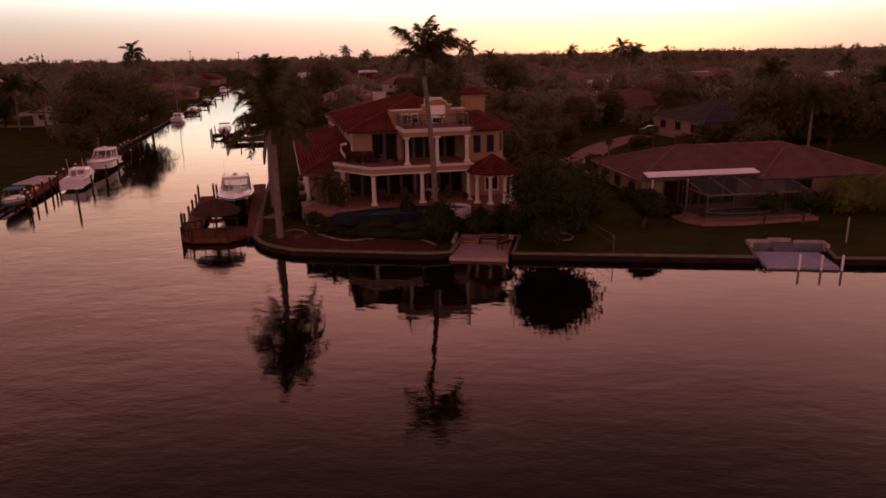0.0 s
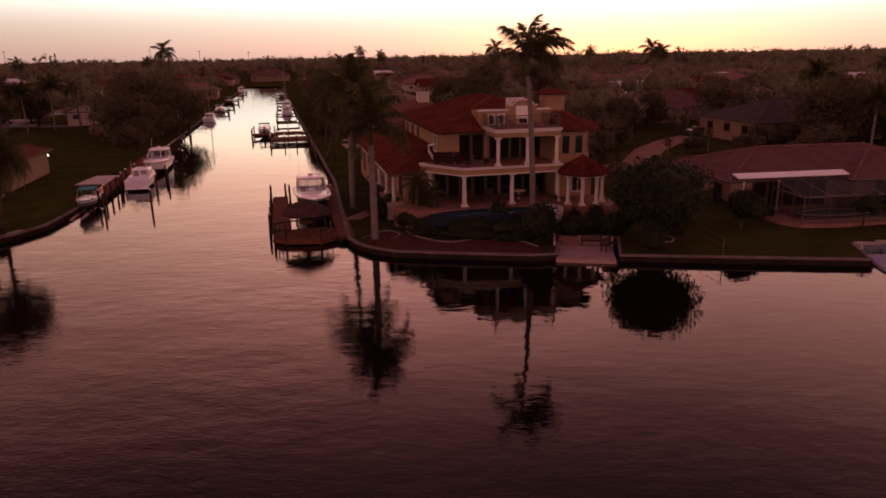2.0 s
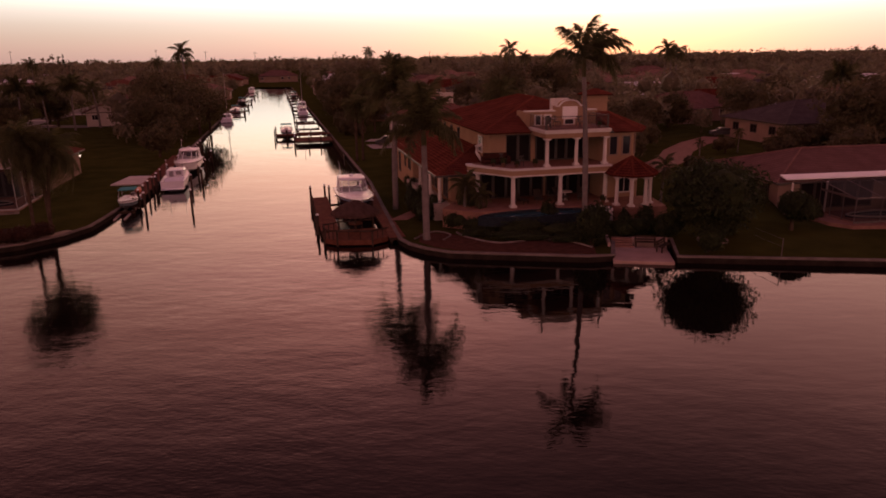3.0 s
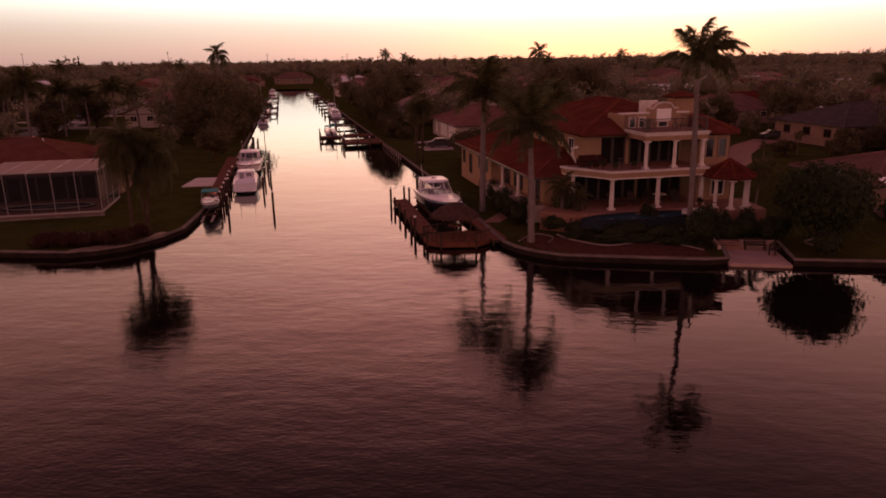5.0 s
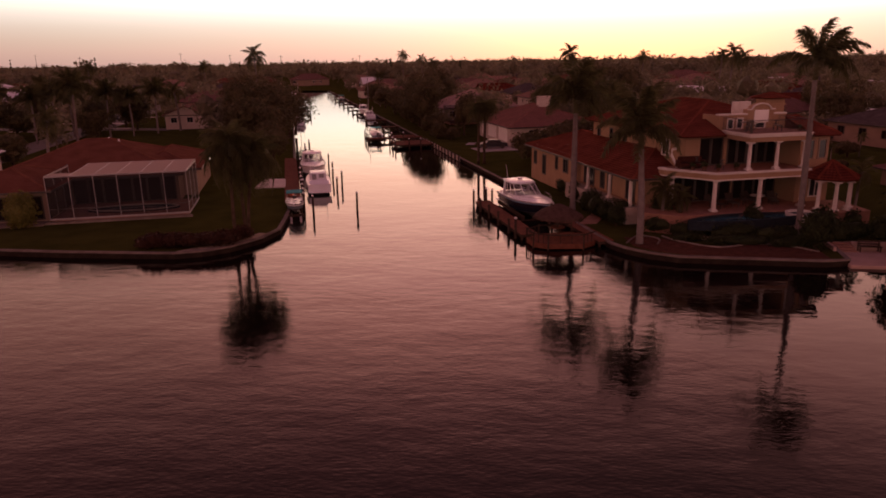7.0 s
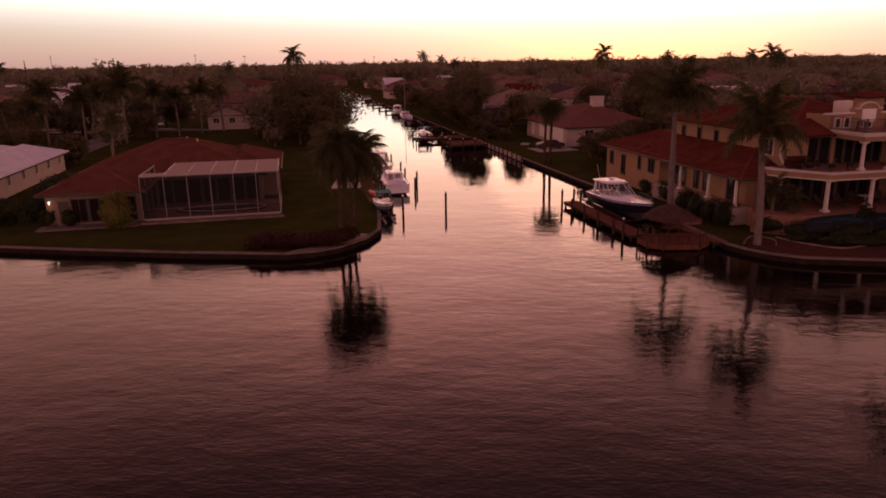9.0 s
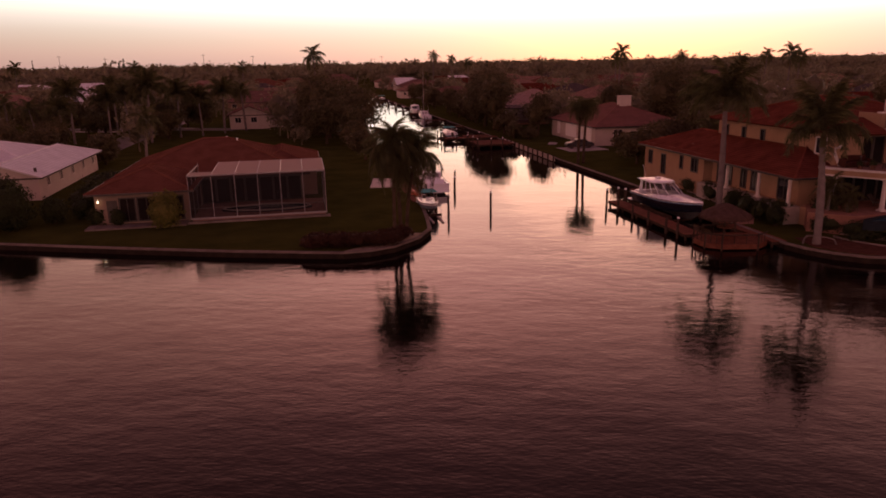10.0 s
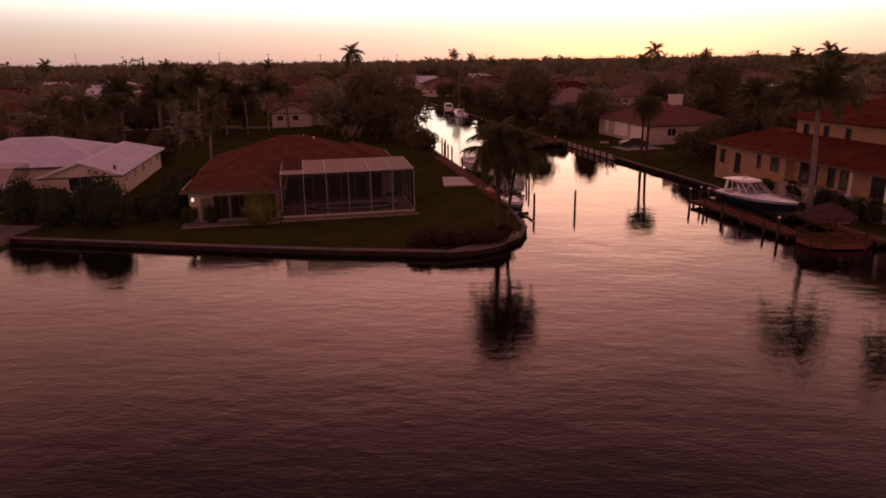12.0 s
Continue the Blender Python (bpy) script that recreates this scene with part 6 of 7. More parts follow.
TEAL = surface("teal_canvas", (0.05, 0.22, 0.22), (0.08, 0.30, 0.30), 2.0, 0.8, 0.1, 30)

boat(canal(-4.95, 73.8, 0.1, 181.5), 9.8, 3.4, 1.68, "white express cruiser with a navy hull side on a boat lift", NAVY)
lift = thing("boat_lift", "timber boat lift with cross beams under the cruiser", "boat lift", canal(0, 0))
for v in (66.5, 72.5):
    part("cradle_beam", boxes((-8.0, v - 0.12, -0.15, -3.7, v + 0.12, 0.1)), PILE, lift)
part("bunk", boxes((-6.2, 66.5, 0.1, -6.0, 74.5, 0.45)), PILE, lift)
part("bunk", boxes((-4.0, 66.5, 0.1, -3.8, 74.5, 0.45)), PILE, lift)

boat(canal(-23.9, 85.6, -0.2), 8.2, 2.75, 1.5, "white cabin boat moored with its stern to the bay", GEL, "cuddy")
boat(canal(-24.0, 106.0, -0.15, 180), 10.0, 3.3, 1.6, "white express cruiser moored at the western dock", GEL)
boat(canal(-26.75, 78.6, 0.3, 180), 4.9, 1.75, 0.9, "small white runabout with a slate side and teal sun top", SLATE, "open")
rack = thing("boat_lift", "timber boat lift under the small runabout", "boat lift", canal(-1.5, 2.4))
part("cradle_beam", boxes((-26.1, 71.6, 0.05, -24.4, 71.8, 0.3)), PILE, rack)
part("cradle_beam", boxes((-26.1, 74.6, 0.05, -24.4, 74.8, 0.3)), PILE, rack)
part("ramp_rail", boxes((-25.8, 69.0, -0.05, -25.6, 75.5, 0.1)), PALE_CONCRETE, rack)
part("ramp_rail", boxes((-24.9, 69.0, -0.05, -24.7, 75.5, 0.1)), PALE_CONCRETE, rack)
plank_deck("dock", "weathered timber dock along the western seawall", canal(0, 0), -27.8, 79.5, -26.1, 114.0, 0.55, "x")
pad = thing("dock_landing", "pale angled concrete landing on the lawn beside the dock", "landing", canal(0, 0), kind="structure")
part("slab", prism(bmesh.new(), [(-31.2, 89.0), (-27.7, 88.6), (-27.7, 94.5), (-30.2, 95.0)], 0.3, 0.58), PALE_STONE, pad)
kay = thing("kayak", "orange kayak lying on the western dock", "kayak", canal(-26.9, 82.0, 0.555, 8))
bm = bmesh.new()
tube(bm, [(0, 0, 0.14), (0, 0.5, 0.16), (0, 1.5, 0.17), (0, 2.6, 0.16), (0, 3.1, 0.16)], [0.03, 0.2, 0.32, 0.2, 0.03], 10)
part("hull", bm, surface("orange_plastic", (0.45, 0.09, 0.03), (0.55, 0.12, 0.04), 2, 0.4, 0.0), kay, smooth=True)
piles_at(1.85, [(-25.85, v) for v in (76.8, 79.5, 82.2, 84.9, 87.7, 90.5)])
piles_at(1.7, [(-21.9, 86.2), (-21.9, 93.5), (-25.7, 86.0), (-25.8, 95.5), (-21.6, 99.0), (-21.6, 108.0), (-25.6, 104.0), (-24.5, 116), (-24.5, 119), (-24.5, 122), (-23.7, 125), (-23.7, 128)])
piles_at(1.85, [(-21.1, 89.6), (-25.0, 75.0)])

# concrete basin landing and white piles at the eastern seawall
basin = thing("landing", "pale concrete boat landing let into the seawall with white piles", "landing", pose(20.4, 45.3, 0, 0, 0, -6))
part("platform", boxes((0.2, -0.5, -0.8, 4.8, 3.0, 0.22), bevel=0.03), PALE_BLUE, basin, "pale blue-grey painted floor")
part("kerb", boxes((0.1, 3.0, 0.2, 0.28, 4.2, 0.8), (5.3, 3.0, 0.2, 5.48, 4.2, 0.8), (0.28, 4.05, 0.2, 1.8, 4.23, 0.8), (3.4, 4.05, 0.2, 5.3, 4.23, 0.8), (1.8, 4.6, 0.2, 3.4, 4.78, 0.8)), PALE_CONCRETE, basin)
for x0, x1 in ((0.3, 1.8), (3.4, 5.3)):
    part("basin_wall", boxes((x0, 3.75, -0.2, x1, 3.95, 0.6)), SLATE, basin, "blue-grey painted back wall")
for i in range(4):
    part("step", boxes((1.8, 3.0 + 0.38 * i, -0.2, 3.4, 3.38 + 0.38 * i, 0.28 + 0.08 * i)), SLATE, basin)
for x in (2.2, 3.6, 4.9):
    part("pile", tubes(([(x, -0.62, -1.2), (x, -0.62, 1.05)], 0.08)), WHITE, basin, "white mooring pile")
fence = thing("boundary_fence", "thin metal boundary fence at the seawall", "fence", pose(10.8, 47.4, 0.45))
part("post", tubes(([(0, 0, 0), (0, 0, 1.3)], 0.035)), LIGHT_BRONZE, fence)
part("rail", tubes(([(0, 0, 1.25), (-0.6, 3.4, 1.25)], 0.015), ([(0, 0, 0.7), (-0.6, 3.4, 0.7)], 0.012)), METAL, fence)
flag = thing("flagpole", "bare white pole on the eastern lawn", "pole", pose(28.2, 49.4, 0.45))
part("pole", tubes(([(0, 0, 0), (0, 0, 1.9)], 0.06)), WHITE_METAL, flag)
dockw = thing("landing", "pale concrete landing at the white-roofed house", "landing", pose(-90.5, 53.4, 0, 0, 0, -6))
part("platform", boxes((-4.0, 0, -0.8, 2.0, 5.5, 0.56)), CONCRETE, dockw)
part("post", tubes(([(0.4, -0.3, -1), (0.4, -0.3, 2.0)], 0.12)), PILE, dockw)

# far canal bank: wooden pier with piles, moored boats and sail boats
plank_deck("dock", "timber pier standing out into the canal", canal(0, 0), -9.2, 124, -2.6, 130.5, 0.7, "y")
piles_at(1.7, [(-9.4, 123.8), (-9.4, 127), (-9.4, 130.7), (-7.0, 123.7), (-5.0, 123.7)])
plank_deck("dock", "dark timber pier with a boat lift in the canal", canal(0, 0), -12.6, 135.0, -2.6, 137.0, 0.75, "x")
piles_at(1.7, [(-12.8, 134.6), (-12.8, 137.4), (-12.6, 142.0), (-8.8, 142.2), (-10.6, 134.6), (-8.4, 134.6), (-6.2, 134.6)])
boat(canal(-10.6, 138.0, 0.3, 0), 6.4, 2.3, 1.1, "small white open boat on a lift at the timber pier", SLATE, "open")
hoist = thing("boat_lift", "timber boat lift beams at the canal pier", "boat lift", canal(0, 0))
for v in (139.4, 142.0):
    part("cradle_beam", boxes((-12.6, v - 0.12, 0.02, -8.8, v + 0.12, 0.3)), PILE, hoist)
rail_thing = thing("pier_railing", "low pale panel railing with dark posts along the seawall", "railing", canal(0, 0))
part("panel", boxes((-2.80, 105, 0.12, -2.72, 131, 0.84), bevel=0.01), PALE_CONCRETE, rail_thing)
for v in np.arange(105, 131.2, 2.3):
    part("post", boxes((-2.98, v, -0.6, -2.81, v + 0.2, 1.05)), PILE, rail_thing, "dark timber post")


def sail_boat(m, mast, label):
    e = boat(m, 8.6, 2.7, 1.3, label, GEL, "cuddy", "sail_boat")
    part("mast", tubes(([(0, 4.6, 1.2), (0, 4.6, mast)], [0.07, 0.045])), WHITE_METAL, e, "tall thin bare mast")
    part("boom", tubes(([(0, 4.5, 2.1), (0, 0.8, 2.2)], 0.07)), WHITE, e)
    part("rigging", tubes(([(0, 4.6, mast - 0.2), (0, 8.4, 1.5)], 0.012), ([(0, 4.6, mast - 0.2), (0, 0.2, 1.2)], 0.012), sides=4), METAL, e)
    return e


sail_boat(canal(-5.8, 190, -0.3), 12.6, "white sailing boat with a bare mast moored on the canal")
sail_boat(canal(-24.2, 176, -0.3), 11.6, "white sailing boat with a bare mast moored on the canal")
far_boats = [boat(canal(-23.9, 206, -0.2), 7.5, 2.6, 1.3, "white open boat with a sun top moored at a canal dock", SLATE, "open"),
             boat(canal(-5.4, 212, -0.2, 176), 8.5, 2.8, 1.4, "white cruiser moored at a canal dock", GEL, "cruiser")]
spots = [(-6.4, 286, 180, 0), (-24.0, 255, 178, 0), (-23.6, 322, 0, 1)]
for u, v, a, k in spots:
    copy_thing(far_boats[k], canal(u, v, -0.2, a))
dock_far = plank_deck("dock", "short timber dock on the canal", canal(-8.4, 138, 0), 0, 0, 5.0, 1.4, 0.75, "y")
for u, v in ((-8.4, 158), (-8.6, 176), (-8.4, 200), (-8.4, 214), (-8.4, 230), (-8.6, 246), (-8.8, 262), (-9, 280), (-9, 300), (-9.2, 325), (-26, 198), (-26, 222), (-26, 248), (-26, 280), (-26, 312)):
    copy_thing(dock_far, canal(u, v, 0))
    piles_at(1.7, [(u + 0.2, v - 0.4), (u + 0.2, v + 3.0)] if u > -20 else [(u + 5.0, v - 0.4), (u + 5.0, v + 3.0)])


# ---- streets, drives and the suburb behind ----
ROADS = surface("pale_asphalt", (0.13, 0.11, 0.10), (0.20, 0.175, 0.16), 0.8, 0.85, 0.3, 20)


def strip(name, pts, half, material, label, z=0.51):
    """A ribbon of paving along a line in the canal's axes."""
    line = [Vector(canal_xy(u, v)) for u, v in pts]
    bm = bmesh.new()
    rows = []
    for i, p in enumerate(line):
        d = (line[min(i + 1, len(line) - 1)] - line[max(i - 1, 0)]).normalized()
        n = Vector((-d.y, d.x)) * half
        rows.append([bm.verts.new(c) for c in ((*(p + n), z), (*(p - n), z), (*(p - n), z - 0.2), (*(p + n), z - 0.2))])
    for a, b in zip(rows, rows[1:]):
        for k in range(4):
            bm.faces.new((a[k], a[(k + 1) % 4], b[(k + 1) % 4], b[k]))
    bmesh.ops.recalc_face_normals(bm, faces=bm.faces)
    return solid(name, bm, material, label, "road", kind="structure")


strip("road", [(-73, 118), (-72, 150), (-70, 182), (-69, 240), (-70, 420)], 3.2, ROADS, "pale asphalt residential street")
strip("road", [(-95, 188), (-70, 179), (-52, 172)], 2.6, ROADS, "pale asphalt side street", 0.525)
strip("road", [(34, 112), (36, 150), (36, 420)], 3.0, ROADS, "pale asphalt residential street")
strip("road", [(-96, 204), (-84, 199.5), (-66, 193.5)], 1.5, PALE_CONCRETE, "pale concrete cross street", 0.53)
strip("driveway", [(-88, 179.5), (-77, 175.5)], 0.8, PALE_CONCRETE, "pale concrete drive across a lawn", 0.535)
strip("driveway", [(-71.5, 182), (-62, 178.6)], 0.9, PALE_CONCRETE, "pale concrete drive across a lawn", 0.535)
strip("driveway", [(-74, 215), (-62, 213)], 1.4, PALE_CONCRETE, "pale concrete drive across a lawn", 0.535)
strip("driveway", [(3.0, 121.6), (4.4, 124.6)], 0.7, PALE_CONCRETE, "pale concrete drive across a lawn", 0.535)
strip("driveway", [(31, 79), (40, 87), (45, 94), (52, 101), (60, 107)], 2.1, PAVERS, "pinkish curving driveway between shrubs", 0.525)
strip("driveway", [(2.2, 114.6), (9, 115)], 2.6, PALE_CONCRETE, "pale concrete garage apron", 0.525)

rng = random.Random(12)
ROOFS = [DARK_RED_TILE, DUSKY_TILE, TAN_TILE, WHITE_TILE, GREY_TILE, BROWN_TILE, TAN_TILE, DUSKY_TILE]
WORDS = ["dark red tile", "mauve-brown tile", "tan tile", "white tile", "dark grey shingle", "red-brown shingle", "tan tile", "mauve-brown tile"]
protos = []
for k, (mat, word) in enumerate(zip(ROOFS, WORDS)):
    u, v = (88 + 34 * (k % 3), 150 + 34 * (k // 3)) if k < 6 else (-108 - 30 * (k % 2), 128)
    protos.append(small_house("bungalow", "distant pale bungalow with a %s roof" % word, canal(u, v, 0.42, rng.choice((0, 90)) * 0), rng.uniform(15, 20), rng.uniform(11, 15), 2.8, rng.choice((STUCCO_PALE, STUCCO_TAN, STUCCO_TAN)), mat, rng.uniform(0.34, 0.45),
                              (("low",) if k % 3 == 0 else ()), rooms=[(3.0, -4.0, 10.0, 4.0, 2.8, 0.38, ())] if k % 2 else (), far=True))
HOUSES = [(88 + 34 * (k % 3), 150 + 34 * (k // 3)) for k in range(6)] + [(-108, 128), (-138, 128), (9, 117), (8, 165), (57, 92), (-51, 172), (-48, 196), (-88, 206), (-100, 214)]
# houses whose roofs show over the trees
SHOWN = [(0, -217, 590, 1.5), (3, -117, 262, 1.0), (3, -141, 380, 1.0), (3, -222, 486, 1.0), (5, -64, 362, 1.3), (4, -60, 316, 1.0), (7, -59, 230, 1.0), (1, 6, 243, 0.9), (2, 2, 288, 0.9), (3, 103, 219, 0.7),
         (3, 172, 264, 0.8), (0, 195, 333, 1.0), (0, 128, 211, 1.0), (1, 64, 133, 0.95), (7, 114, 130, 1.1), (3, 172, 212, 0.8), (7, 118, 306, 1.2), (1, 172, 348, 1.2), (0, 78, 214, 0.9), (3, 205, 226, 0.8)]
for k, u, v, size in SHOWN:
    copy_thing(protos[k], canal(u, v, 0.9) @ Matrix.Scale(size, 4))
    HOUSES.append((u, v))
for u0, step in ((9, 27), (-48, 27), (44, 26), (-95, 26), (76, 27), (-128, 27), (112, 27), (-165, 27), (150, 28), (-205, 28), (200, 30), (-250, 30)):
    v = 195 if u0 in (9,) else 215 if u0 == -48 else 200 if abs(u0) < 130 else 150
    while v < (430 if abs(u0) < 100 else 560):
        if not any(abs(u0 - a) < 24 and abs(v - b) < 20 for a, b in HOUSES) and rng.random() < 0.86:
            k = rng.randrange(len(protos))
            copy_thing(protos[k], canal(u0 + rng.uniform(-2, 2), v, 0.9, rng.uniform(-3, 3)))
            HOUSES.append((u0, v))
        v += step + rng.uniform(-2, 3)
copy_thing(protos[7], canal(-24, 462, 0.9) @ Matrix.Scale(1.2, 4))
HOUSES.append((-20, 395))


def parked_car(m, material, label):
    e = thing("car", label, "car", m)
    bm = bmesh.new()
    prof = [(-2.2, 0.35), (-2.25, 0.75), (-1.9, 0.95), (-1.3, 1.0), (-0.8, 1.42), (0.7, 1.45), (1.3, 1.0), (2.1, 0.85), (2.25, 0.6), (2.2, 0.35)]
    a = [bm.verts.new((-0.86, y, z)) for y, z in prof]
    b = [bm.verts.new((0.86, y, z)) for y, z in prof]
    bm.faces.new(a), bm.faces.new(list(reversed(b)))
    for i in range(len(prof)):
        bm.faces.new((a[i], b[i], b[(i + 1) % len(prof)], a[(i + 1) % len(prof)]))
    bmesh.ops.recalc_face_normals(bm, faces=bm.faces)
    part("body", bm, material, e)
    part("glass", boxes((-0.88, -1.05, 1.0, 0.88, 1.0, 1.36)), TINT, e)
    for x in (-0.8, 0.8):
        for y in (-1.4, 1.4):
            w = part("wheel", tubes(([(x - 0.1, y, 0.33), (x + 0.1, y, 0.33)], 0.33), sides=14), METAL, e)
    return e


car = parked_car(canal(5.6, 116.0, 0.525, 84), surface("dark_car_paint", (0.02, 0.02, 0.022), (0.035, 0.034, 0.036), 1, 0.35, 0.0), "dark car parked on a driveway")
for u, v, a in ((-68, 165, 5), (-71, 205, 3), (38, 150, 0), (62, 108, 70), (52, 118, 30), (34, 190, 2)):
    copy_thing(car, canal(u, v, 0.525, a))

kept = thing("boat_trailer", "low steel boat trailer behind the grey-roofed house", "trailer", canal(84, 121, 0.5, 100))
part("trailer_frame", boxes((-1.2, 0.5, 0.5, -1.0, 9.5, 0.7), (1.0, 0.5, 0.5, 1.2, 9.5, 0.7), (-1.0, 1.0, 0.5, 1.0, 1.2, 0.7), (-1.0, 7.0, 0.5, 1.0, 7.2, 0.7)), METAL, kept)
for x in (-1.25, 1.25):
    for y in (2.6, 3.6):
        part("wheel", tubes(([(x - 0.12, y, 0.36), (x + 0.12, y, 0.36)], 0.36), sides=14), METAL, kept)
for x in (-0.8, 0.8):
    part("bunk", boxes((x - 0.1, 0.6, 0.7, x + 0.1, 8.0, 1.15)), PILE, kept)
boat(canal(84, 121, 1.2, 100), 10.0, 3.3, 2.0, "white cruiser kept on a trailer behind a house", GEL)

# single trees of the middle distance
MID = [(-33.0, 146, 6.5, 13.5), (-26.8, 144, 5.0, 12.0), (-30, 156, 6.5, 13.5), (-28.8, 133, 4.0, 8.0), (-25.6, 151, 4.0, 9.0), (-33.5, 162, 5.0, 11.0), (-29.4, 113, 2.5, 4.8), (-29.8, 125, 2.8, 5.2), (-34, 136, 5.0, 10.0), (-67, 120, 3.4, 5.0),
       (26, 79, 3.5, 6.0), (28, 88, 4.0, 7.0), (24, 92, 4.5, 8.0), (33, 96, 3.5, 5.5), (20, 98, 4.5, 8.5), (37, 77, 1.3, 2.0), (67, 84, 6.4, 11.8), (74.5, 82, 5.8, 10.2), (84, 78, 5.5, 9.0), (92, 84, 5.5, 9.5), (58, 76, 3.5, 5.5),
       (6, 97, 3.2, 5.0), (10, 101, 3.5, 5.5), (15, 104, 3.5, 6.0), (0.2, 134, 1.7, 3.2), (0.4, 141, 2.2, 4.4), (1.2, 151, 4.2, 11.0), (1.4, 159, 4.6, 12.2), (1.8, 168, 4.4, 12.0), (6.0, 137, 2.3, 9.2), (31.4, 136, 6.0, 13.4), (59.4, 181.6, 5.8, 13.6), (13, 194, 6.6, 13.8), (5, 187, 4.5, 8), (-80, 139, 3.4, 6.0),
       (-64, 156, 3.6, 6.0), (-78, 128, 3.2, 5.5), (-86, 132, 4, 7), (-92, 122, 4, 6.5), (-100, 112, 4.5, 7.0), (-55, 112, 2.6, 2.2), (-50, 112, 2.0, 2.2), (104, 92, 6, 9), (96, 70, 4.5, 7), (46, 110, 3.0, 4.5), (36, 93, 3.0, 5.5), (41.5, 99, 2.6, 4.6), (33, 86, 2.6, 4.6), (22, 84, 3.0, 5.6), (30, 92, 2.8, 5.2), (54, 84, 2.2, 3.0), (50, 90, 1.6, 2.4),
       (29, 104, 4.0, 7.5), (25, 112, 5.0, 9.0), (36, 104, 3.0, 5.0), (18, 90, 3.0, 5.0), (2.2, 174, 3.2, 6.0), (2.0, 187, 3.0, 6.0), (2.5, 203, 3.6, 7.5), (2.5, 222, 3.2, 6.5), (3.2, 240, 4.0, 8.0), (3.0, 262, 3.6, 7.0), (1.0, 136, 1.6, 2.6), (2.0, 131, 1.8, 2.4), (29, 150, 5.0, 10.0), (-66, 166, 4.0, 8.0), (-60, 174, 4.2, 8.5), (-79, 170, 4.5, 9.0), (-80, 161, 4.2, 8.0), (-87, 158, 4.0, 7.5), (-64, 182, 4.5, 9.0), (-92, 168, 4.5, 8.5), (61, 90.5, 2.4, 3.6), (64.5, 90.5, 2.4, 3.6), (68, 91, 2.4, 3.8), (71.5, 90.5, 2.4, 3.6), (75.5, 90.5, 2.4, 3.6), (79, 91, 2.4, 3.8), (83, 91, 2.8, 4.4), (2.0, 160, 3.2, 7.0), (1.6, 196, 3.0, 7.0), (27, 98, 3.2, 6.0), (39, 107, 3.2, 6.0), (44, 114, 3.6, 6.5), (53, 118, 3.8, 7.0), (30, 118, 3.6, 7.5), (61, 124, 4.0, 7.5), (73, 117, 5.0, 9.0), (90, 108, 5.5, 9.5), (92, 97, 5.0, 8.5), (104, 106, 5.5, 9.0), (84, 136, 5.0, 9.0), (95, 140, 5.0, 9.5), (-80, 118, 3.5, 5.5), (-88, 112, 3.0, 4.5)]
for i, (u, v, r, h) in enumerate(MID):
    q = random.Random(200 + i)
    cl = [(q.uniform(-0.5, 0.5) * r, q.uniform(-0.5, 0.5) * r, h * q.uniform(0.36, 0.72), r * q.uniform(0.42, 0.66), r * q.uniform(0.42, 0.66), h * q.uniform(0.22, 0.30)) for _ in range(9)]
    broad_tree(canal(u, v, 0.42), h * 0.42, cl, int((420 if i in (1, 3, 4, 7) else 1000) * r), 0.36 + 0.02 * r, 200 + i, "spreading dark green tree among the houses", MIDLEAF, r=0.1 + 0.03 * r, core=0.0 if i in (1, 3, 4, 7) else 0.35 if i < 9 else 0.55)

far_palms = [palm(canal(-59.5, 111.5, 0.42), 7.0, "coco", "tall palm standing over the roofs", 16, (0.6, 0), 0.17, 301, 0.95),
             palm(canal(-33.6, 188.0, 0.42), 15.4, "coco", "tall palm standing over the trees", 18, (-0.5, 0), 0.2, 302, 1.5),
             palm(canal(-66.0, 150.0, 0.42), 9.0, "royal", "tall palm standing over the roofs", 22, (0.3, 0), 0.19, 303, 1.45)]
for u, v, k, s in ((-73, 150, 2, 0.8), (-71.5, 158, 2, 0.85), (-70, 163, 2, 0.8), (-62, 158, 2, 0.85), (-58, 160, 2, 0.75), (-54, 164, 2, 0.85), (-78, 140, 2, 0.7), (-80, 152, 2, 0.9), (-84, 145, 0, 1.0), (-90, 150, 0, 1.1), (-76, 168, 2, 0.9), (-50, 168, 0, 1.2),
                   (56.3, 208, 1, 1.0), (38.6, 407.6, 1, 1.1), (52.8, 423.5, 1, 0.98), (131.6, 244, 1, 0.93), (91.7, 179.4, 1, 0.95), (96.4, 181.5, 1, 0.88), (3, 240, 1, 0.6), (20, 102, 2, 0.72), (23, 110, 2, 0.8), (13, 92, 0, 0.8), (-100, 130, 0, 1.0), (-110, 140, 0, 1.0), (-120, 160, 1, 0.6), (-104, 118, 0, 1.0),
                   (65.5, 75.5, 2, 0.72), (86, 110, 2, 0.9), (100, 100, 2, 0.8), (120, 130, 1, 0.7), (80, 260, 1, 0.85), (-90, 260, 1, 0.85), (-140, 300, 1, 0.9), (130, 300, 1, 0.95), (-60, 320, 1, 0.85), (40, 330, 1, 0.85), (42, 84, 0, 0.35), (52, 90, 0, 0.4)):
    copy_thing(far_palms[k], canal(u, v, 0.42, (u * 53) % 360) @ Matrix.Scale(s, 4))


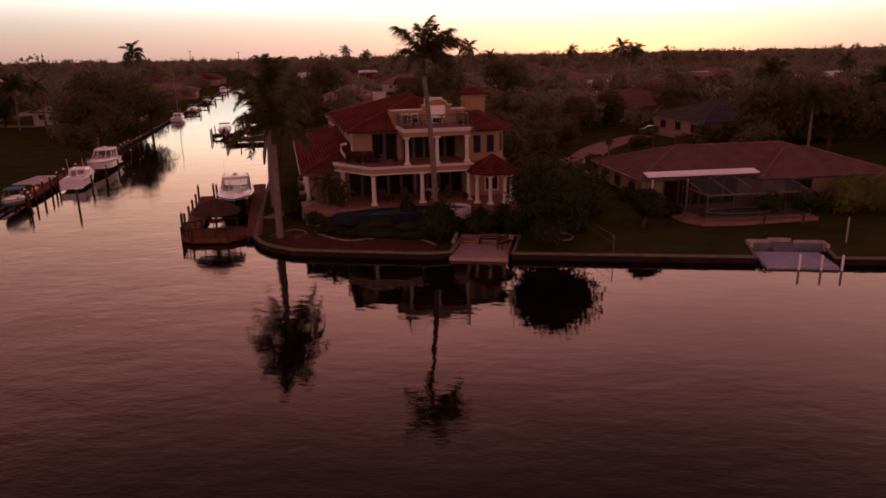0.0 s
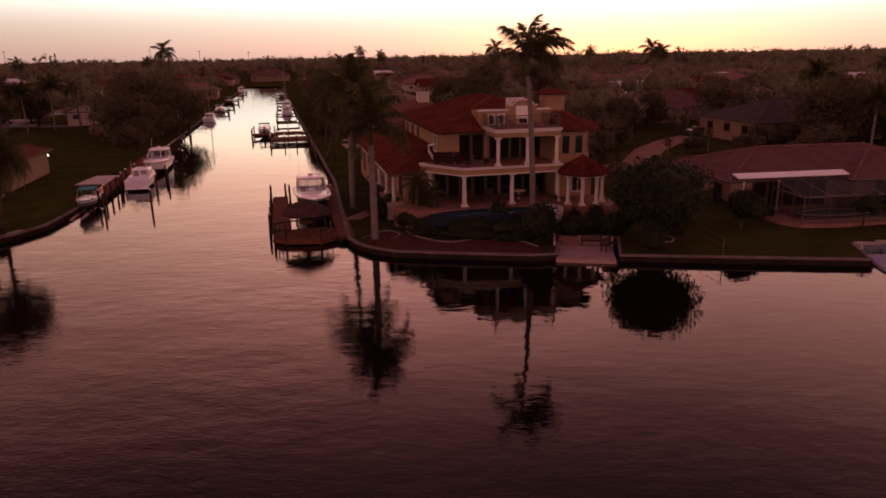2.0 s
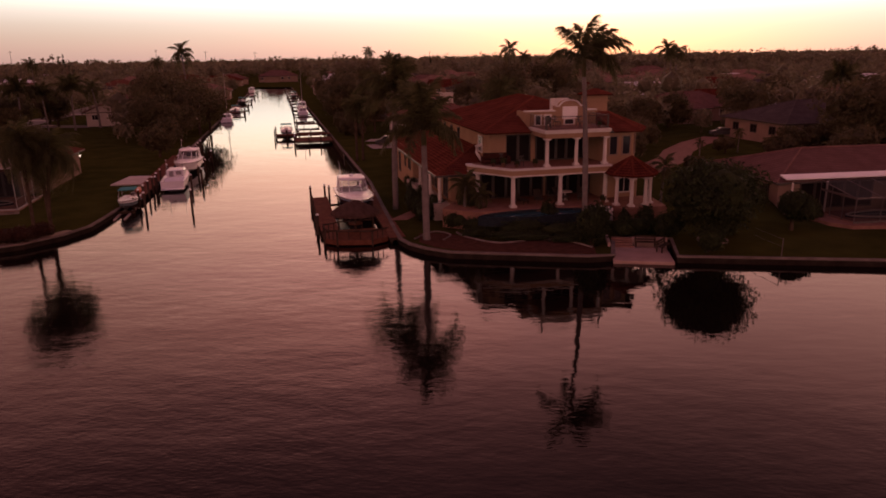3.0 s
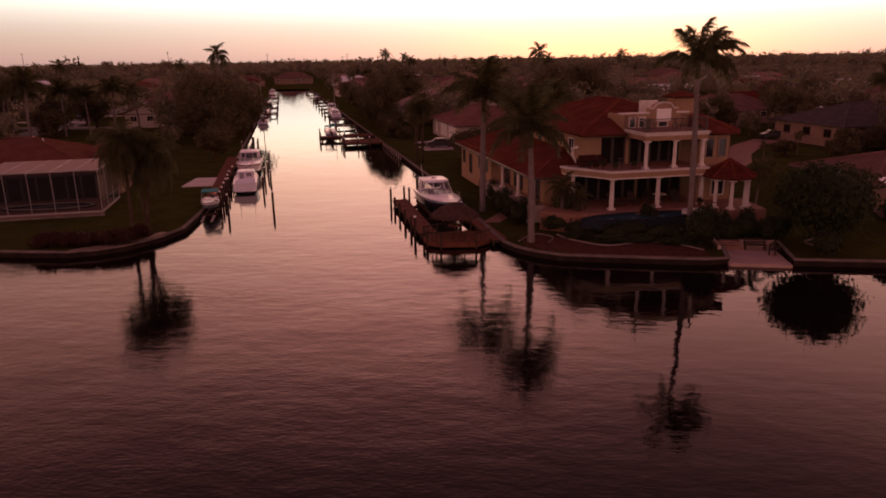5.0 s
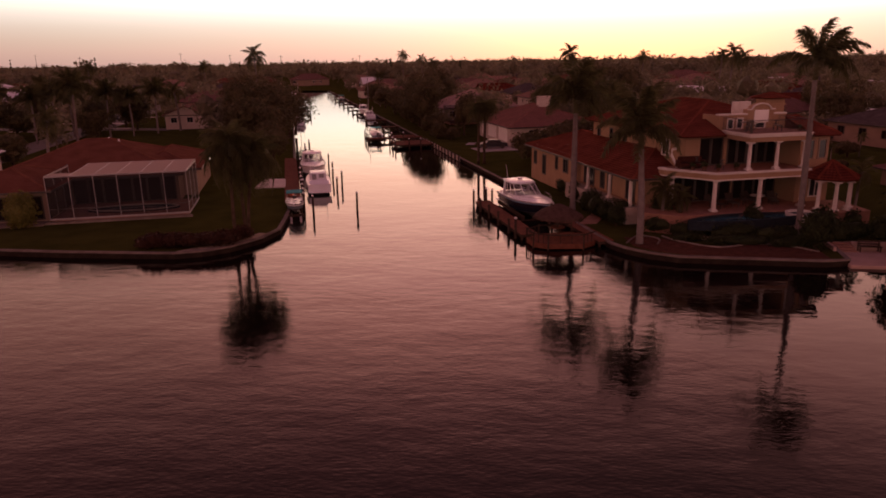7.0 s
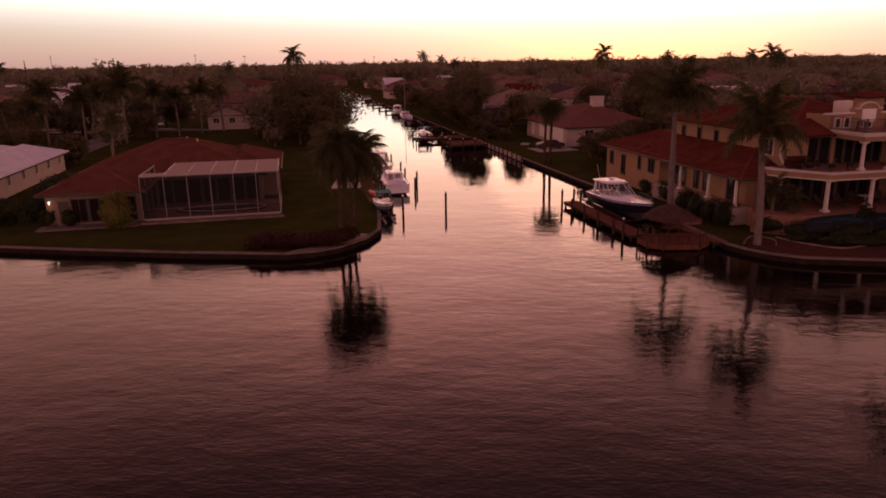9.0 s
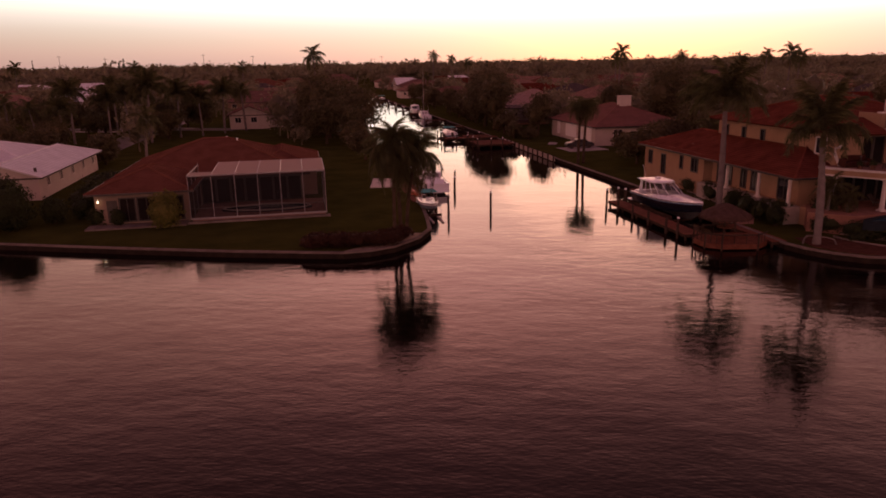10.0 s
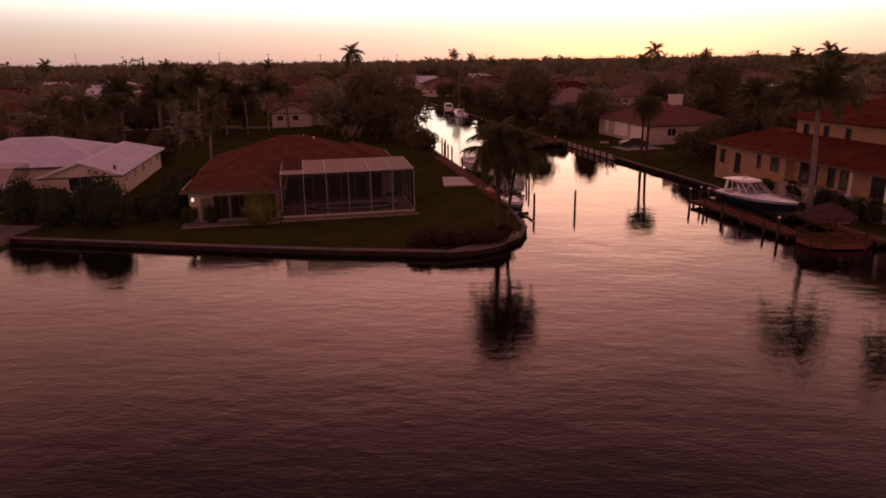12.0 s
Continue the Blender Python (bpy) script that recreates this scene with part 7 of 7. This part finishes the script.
def far_woods(name, spots, quads, size, seed, label):
    """Many tree crowns of the distance as one piece: leafy clumps round a solid core, with short trunks."""
    rg = np.random.default_rng(seed)
    bm = bmesh.new()
    bmesh.ops.create_icosphere(bm, subdivisions=1, radius=1)
    cv = np.array([v.co for v in bm.verts])
    bm.verts.ensure_lookup_table()
    cf = np.array([[v.index for v in f.verts] for f in bm.faces])
    bm.free()
    verts, faces, base = [], [], 0
    for x, y, r, h in spots:
        mid = np.array([x, y, 1.0 + h * 0.58])
        ext = np.array([r, r, h * 0.42])
        d = rg.normal(size=(quads, 3))
        d /= np.linalg.norm(d, axis=1, keepdims=True)
        lobe = 1 + 0.22 * np.sin(d[:, :1] * 4 + x) * np.cos(d[:, 1:2] * 4 + y) + 0.12 * np.sin(d[:, 2:3] * 7 + x)
        c = mid + d * ext * lobe * rg.uniform(0.8, 1.08, (quads, 1))
        nrm = d + rg.normal(scale=0.6, size=d.shape)
        nrm /= np.linalg.norm(nrm, axis=1, keepdims=True)
        t = np.cross(nrm, rg.normal(size=d.shape))
        t /= np.linalg.norm(t, axis=1, keepdims=True)
        b = np.cross(nrm, t)
        s = size * rg.uniform(0.6, 1.4, (quads, 1))
        verts.append(np.stack([c - t * s, c + b * s * 0.6, c + t * s, c - b * s * 0.6], 1).reshape(-1, 3))
        faces += (base + np.arange(4 * quads).reshape(-1, 4)).tolist()
        base += 4 * quads
        core = cv * 0.62 * (1 + 0.15 * np.sin(cv[:, :1] * 4 + x) * np.cos(cv[:, 1:2] * 4 + y)) * ext + mid
        foot = np.array([[x - 0.2, y, 0.5], [x + 0.2, y, 0.5], [x, y + 0.2, 0.5], [x, y, mid[2]]])
        verts += [core, foot]
        faces += (base + cf).tolist()
        base += len(cv)
        faces += [(base, base + 1, base + 3), (base + 1, base + 2, base + 3), (base + 2, base, base + 3)]
        base += 4
    me = bpy.data.meshes.new(name)
    me.from_pydata(np.concatenate(verts).tolist(), [], faces)
    me.materials.append(HAZED)
    return tagged(new(name, me), label, "trees", kind="stuff")


def open_spot(u, v, r):
    if -28 - r < u < r - 1 and v < 388 or -36 < u < 6 and v > 384:
        return False
    if -77 < u < -66 and v < 420 or 32 < u < 40 and v < 420:
        return False
    if -100 < u < -44 and v < 186:
        return rng.random() < 0.16 and not -62 < u < -46
    if r > 1.9 and any(a - 1 < u < a + 17 * k and b - 26 < v < b for _, a, b, k in SHOWN):
        return False
    return not any(a - 3 - r * 0.6 < u < a + 20 + r * 0.6 and b - 3 - r * 0.6 < v < b + 16 + r * 0.6 for a, b in HOUSES)


rng = random.Random(77)
near_spots, far_spots = [], []
while len(near_spots) < 1500:
    v = rng.uniform(112, 460)
    u = -24 + rng.uniform(-0.6, 1.15) * (v + 60)
    r = rng.uniform(1.5, 3.9)
    if v < 135 and abs(u + 10) < 60 or not open_spot(u, v, r):
        continue
    tall = rng.uniform(1.2, 1.5) if rng.random() < 0.12 else 1.0
    near_spots.append((*canal_xy(u, v), r * (0.6 + 0.4 * tall), r * tall * rng.uniform(1.4, 2.2) + 0.5))
while len(far_spots) < 3000:
    v = 430 + 2600 * rng.random() ** 1.8
    u = -24 + rng.uniform(-0.6, 1.2) * v
    if -42 < u < 12 and v < 490:
        continue
    r = rng.uniform(3.0, 6.5) * (1 + v / 2500)
    h = rng.uniform(0.85, 1.2) * (rng.uniform(6.0, 11.5) if rng.random() < 0.9 else rng.uniform(11, 14)) * (1 + min(v, 2000) / 8000)
    far_spots.append((*canal_xy(u, v), r, h))
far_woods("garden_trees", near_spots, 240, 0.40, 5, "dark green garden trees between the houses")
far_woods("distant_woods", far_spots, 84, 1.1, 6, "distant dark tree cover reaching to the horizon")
# spire-like pines on the skyline
for u, v, h in ((-150, 520, 19), (-154, 524, 17), (-330, 900, 22), (60, 600, 17), (190, 640, 16), (-60, 560, 15), (300, 700, 17), (90, 480, 14)):
    e = thing("pine_tree", "slender dark pine rising over the distant trees", "pine tree", canal(u, v, 0.42), "skyline pines")
    part("trunk", tubes(([(0, 0, 0), (0, 0, h)], [0.3, 0.05])), DARK_BARK, e)
    part("crown", with_material(leaf_mesh([(0, 0, h * (0.3 + 0.16 * i), 2.3 - 0.42 * i, 2.3 - 0.42 * i, h * 0.09) for i in range(5)], 260, 0.9, 400 + int(v), 0.6), LEAF), None, e)
for u, v, h in ((-190, 640, 21), (-120, 700, 24), (-30, 620, 20), (-260, 760, 25), (140, 720, 19), (40, 660, 20), (-75, 680, 22)):
    e = thing("utility_pole", "thin grey utility pole on the horizon", "pole", canal(u, v, 0.5), "skyline poles")
    part("pole", tubes(([(0, 0, 0), (0, 0, h)], [0.25, 0.16]), sides=6), METAL, e)
    part("cross_arm", boxes((-1.6, -0.1, h - 1.2, 1.6, 0.1, h - 0.95)), METAL, e)
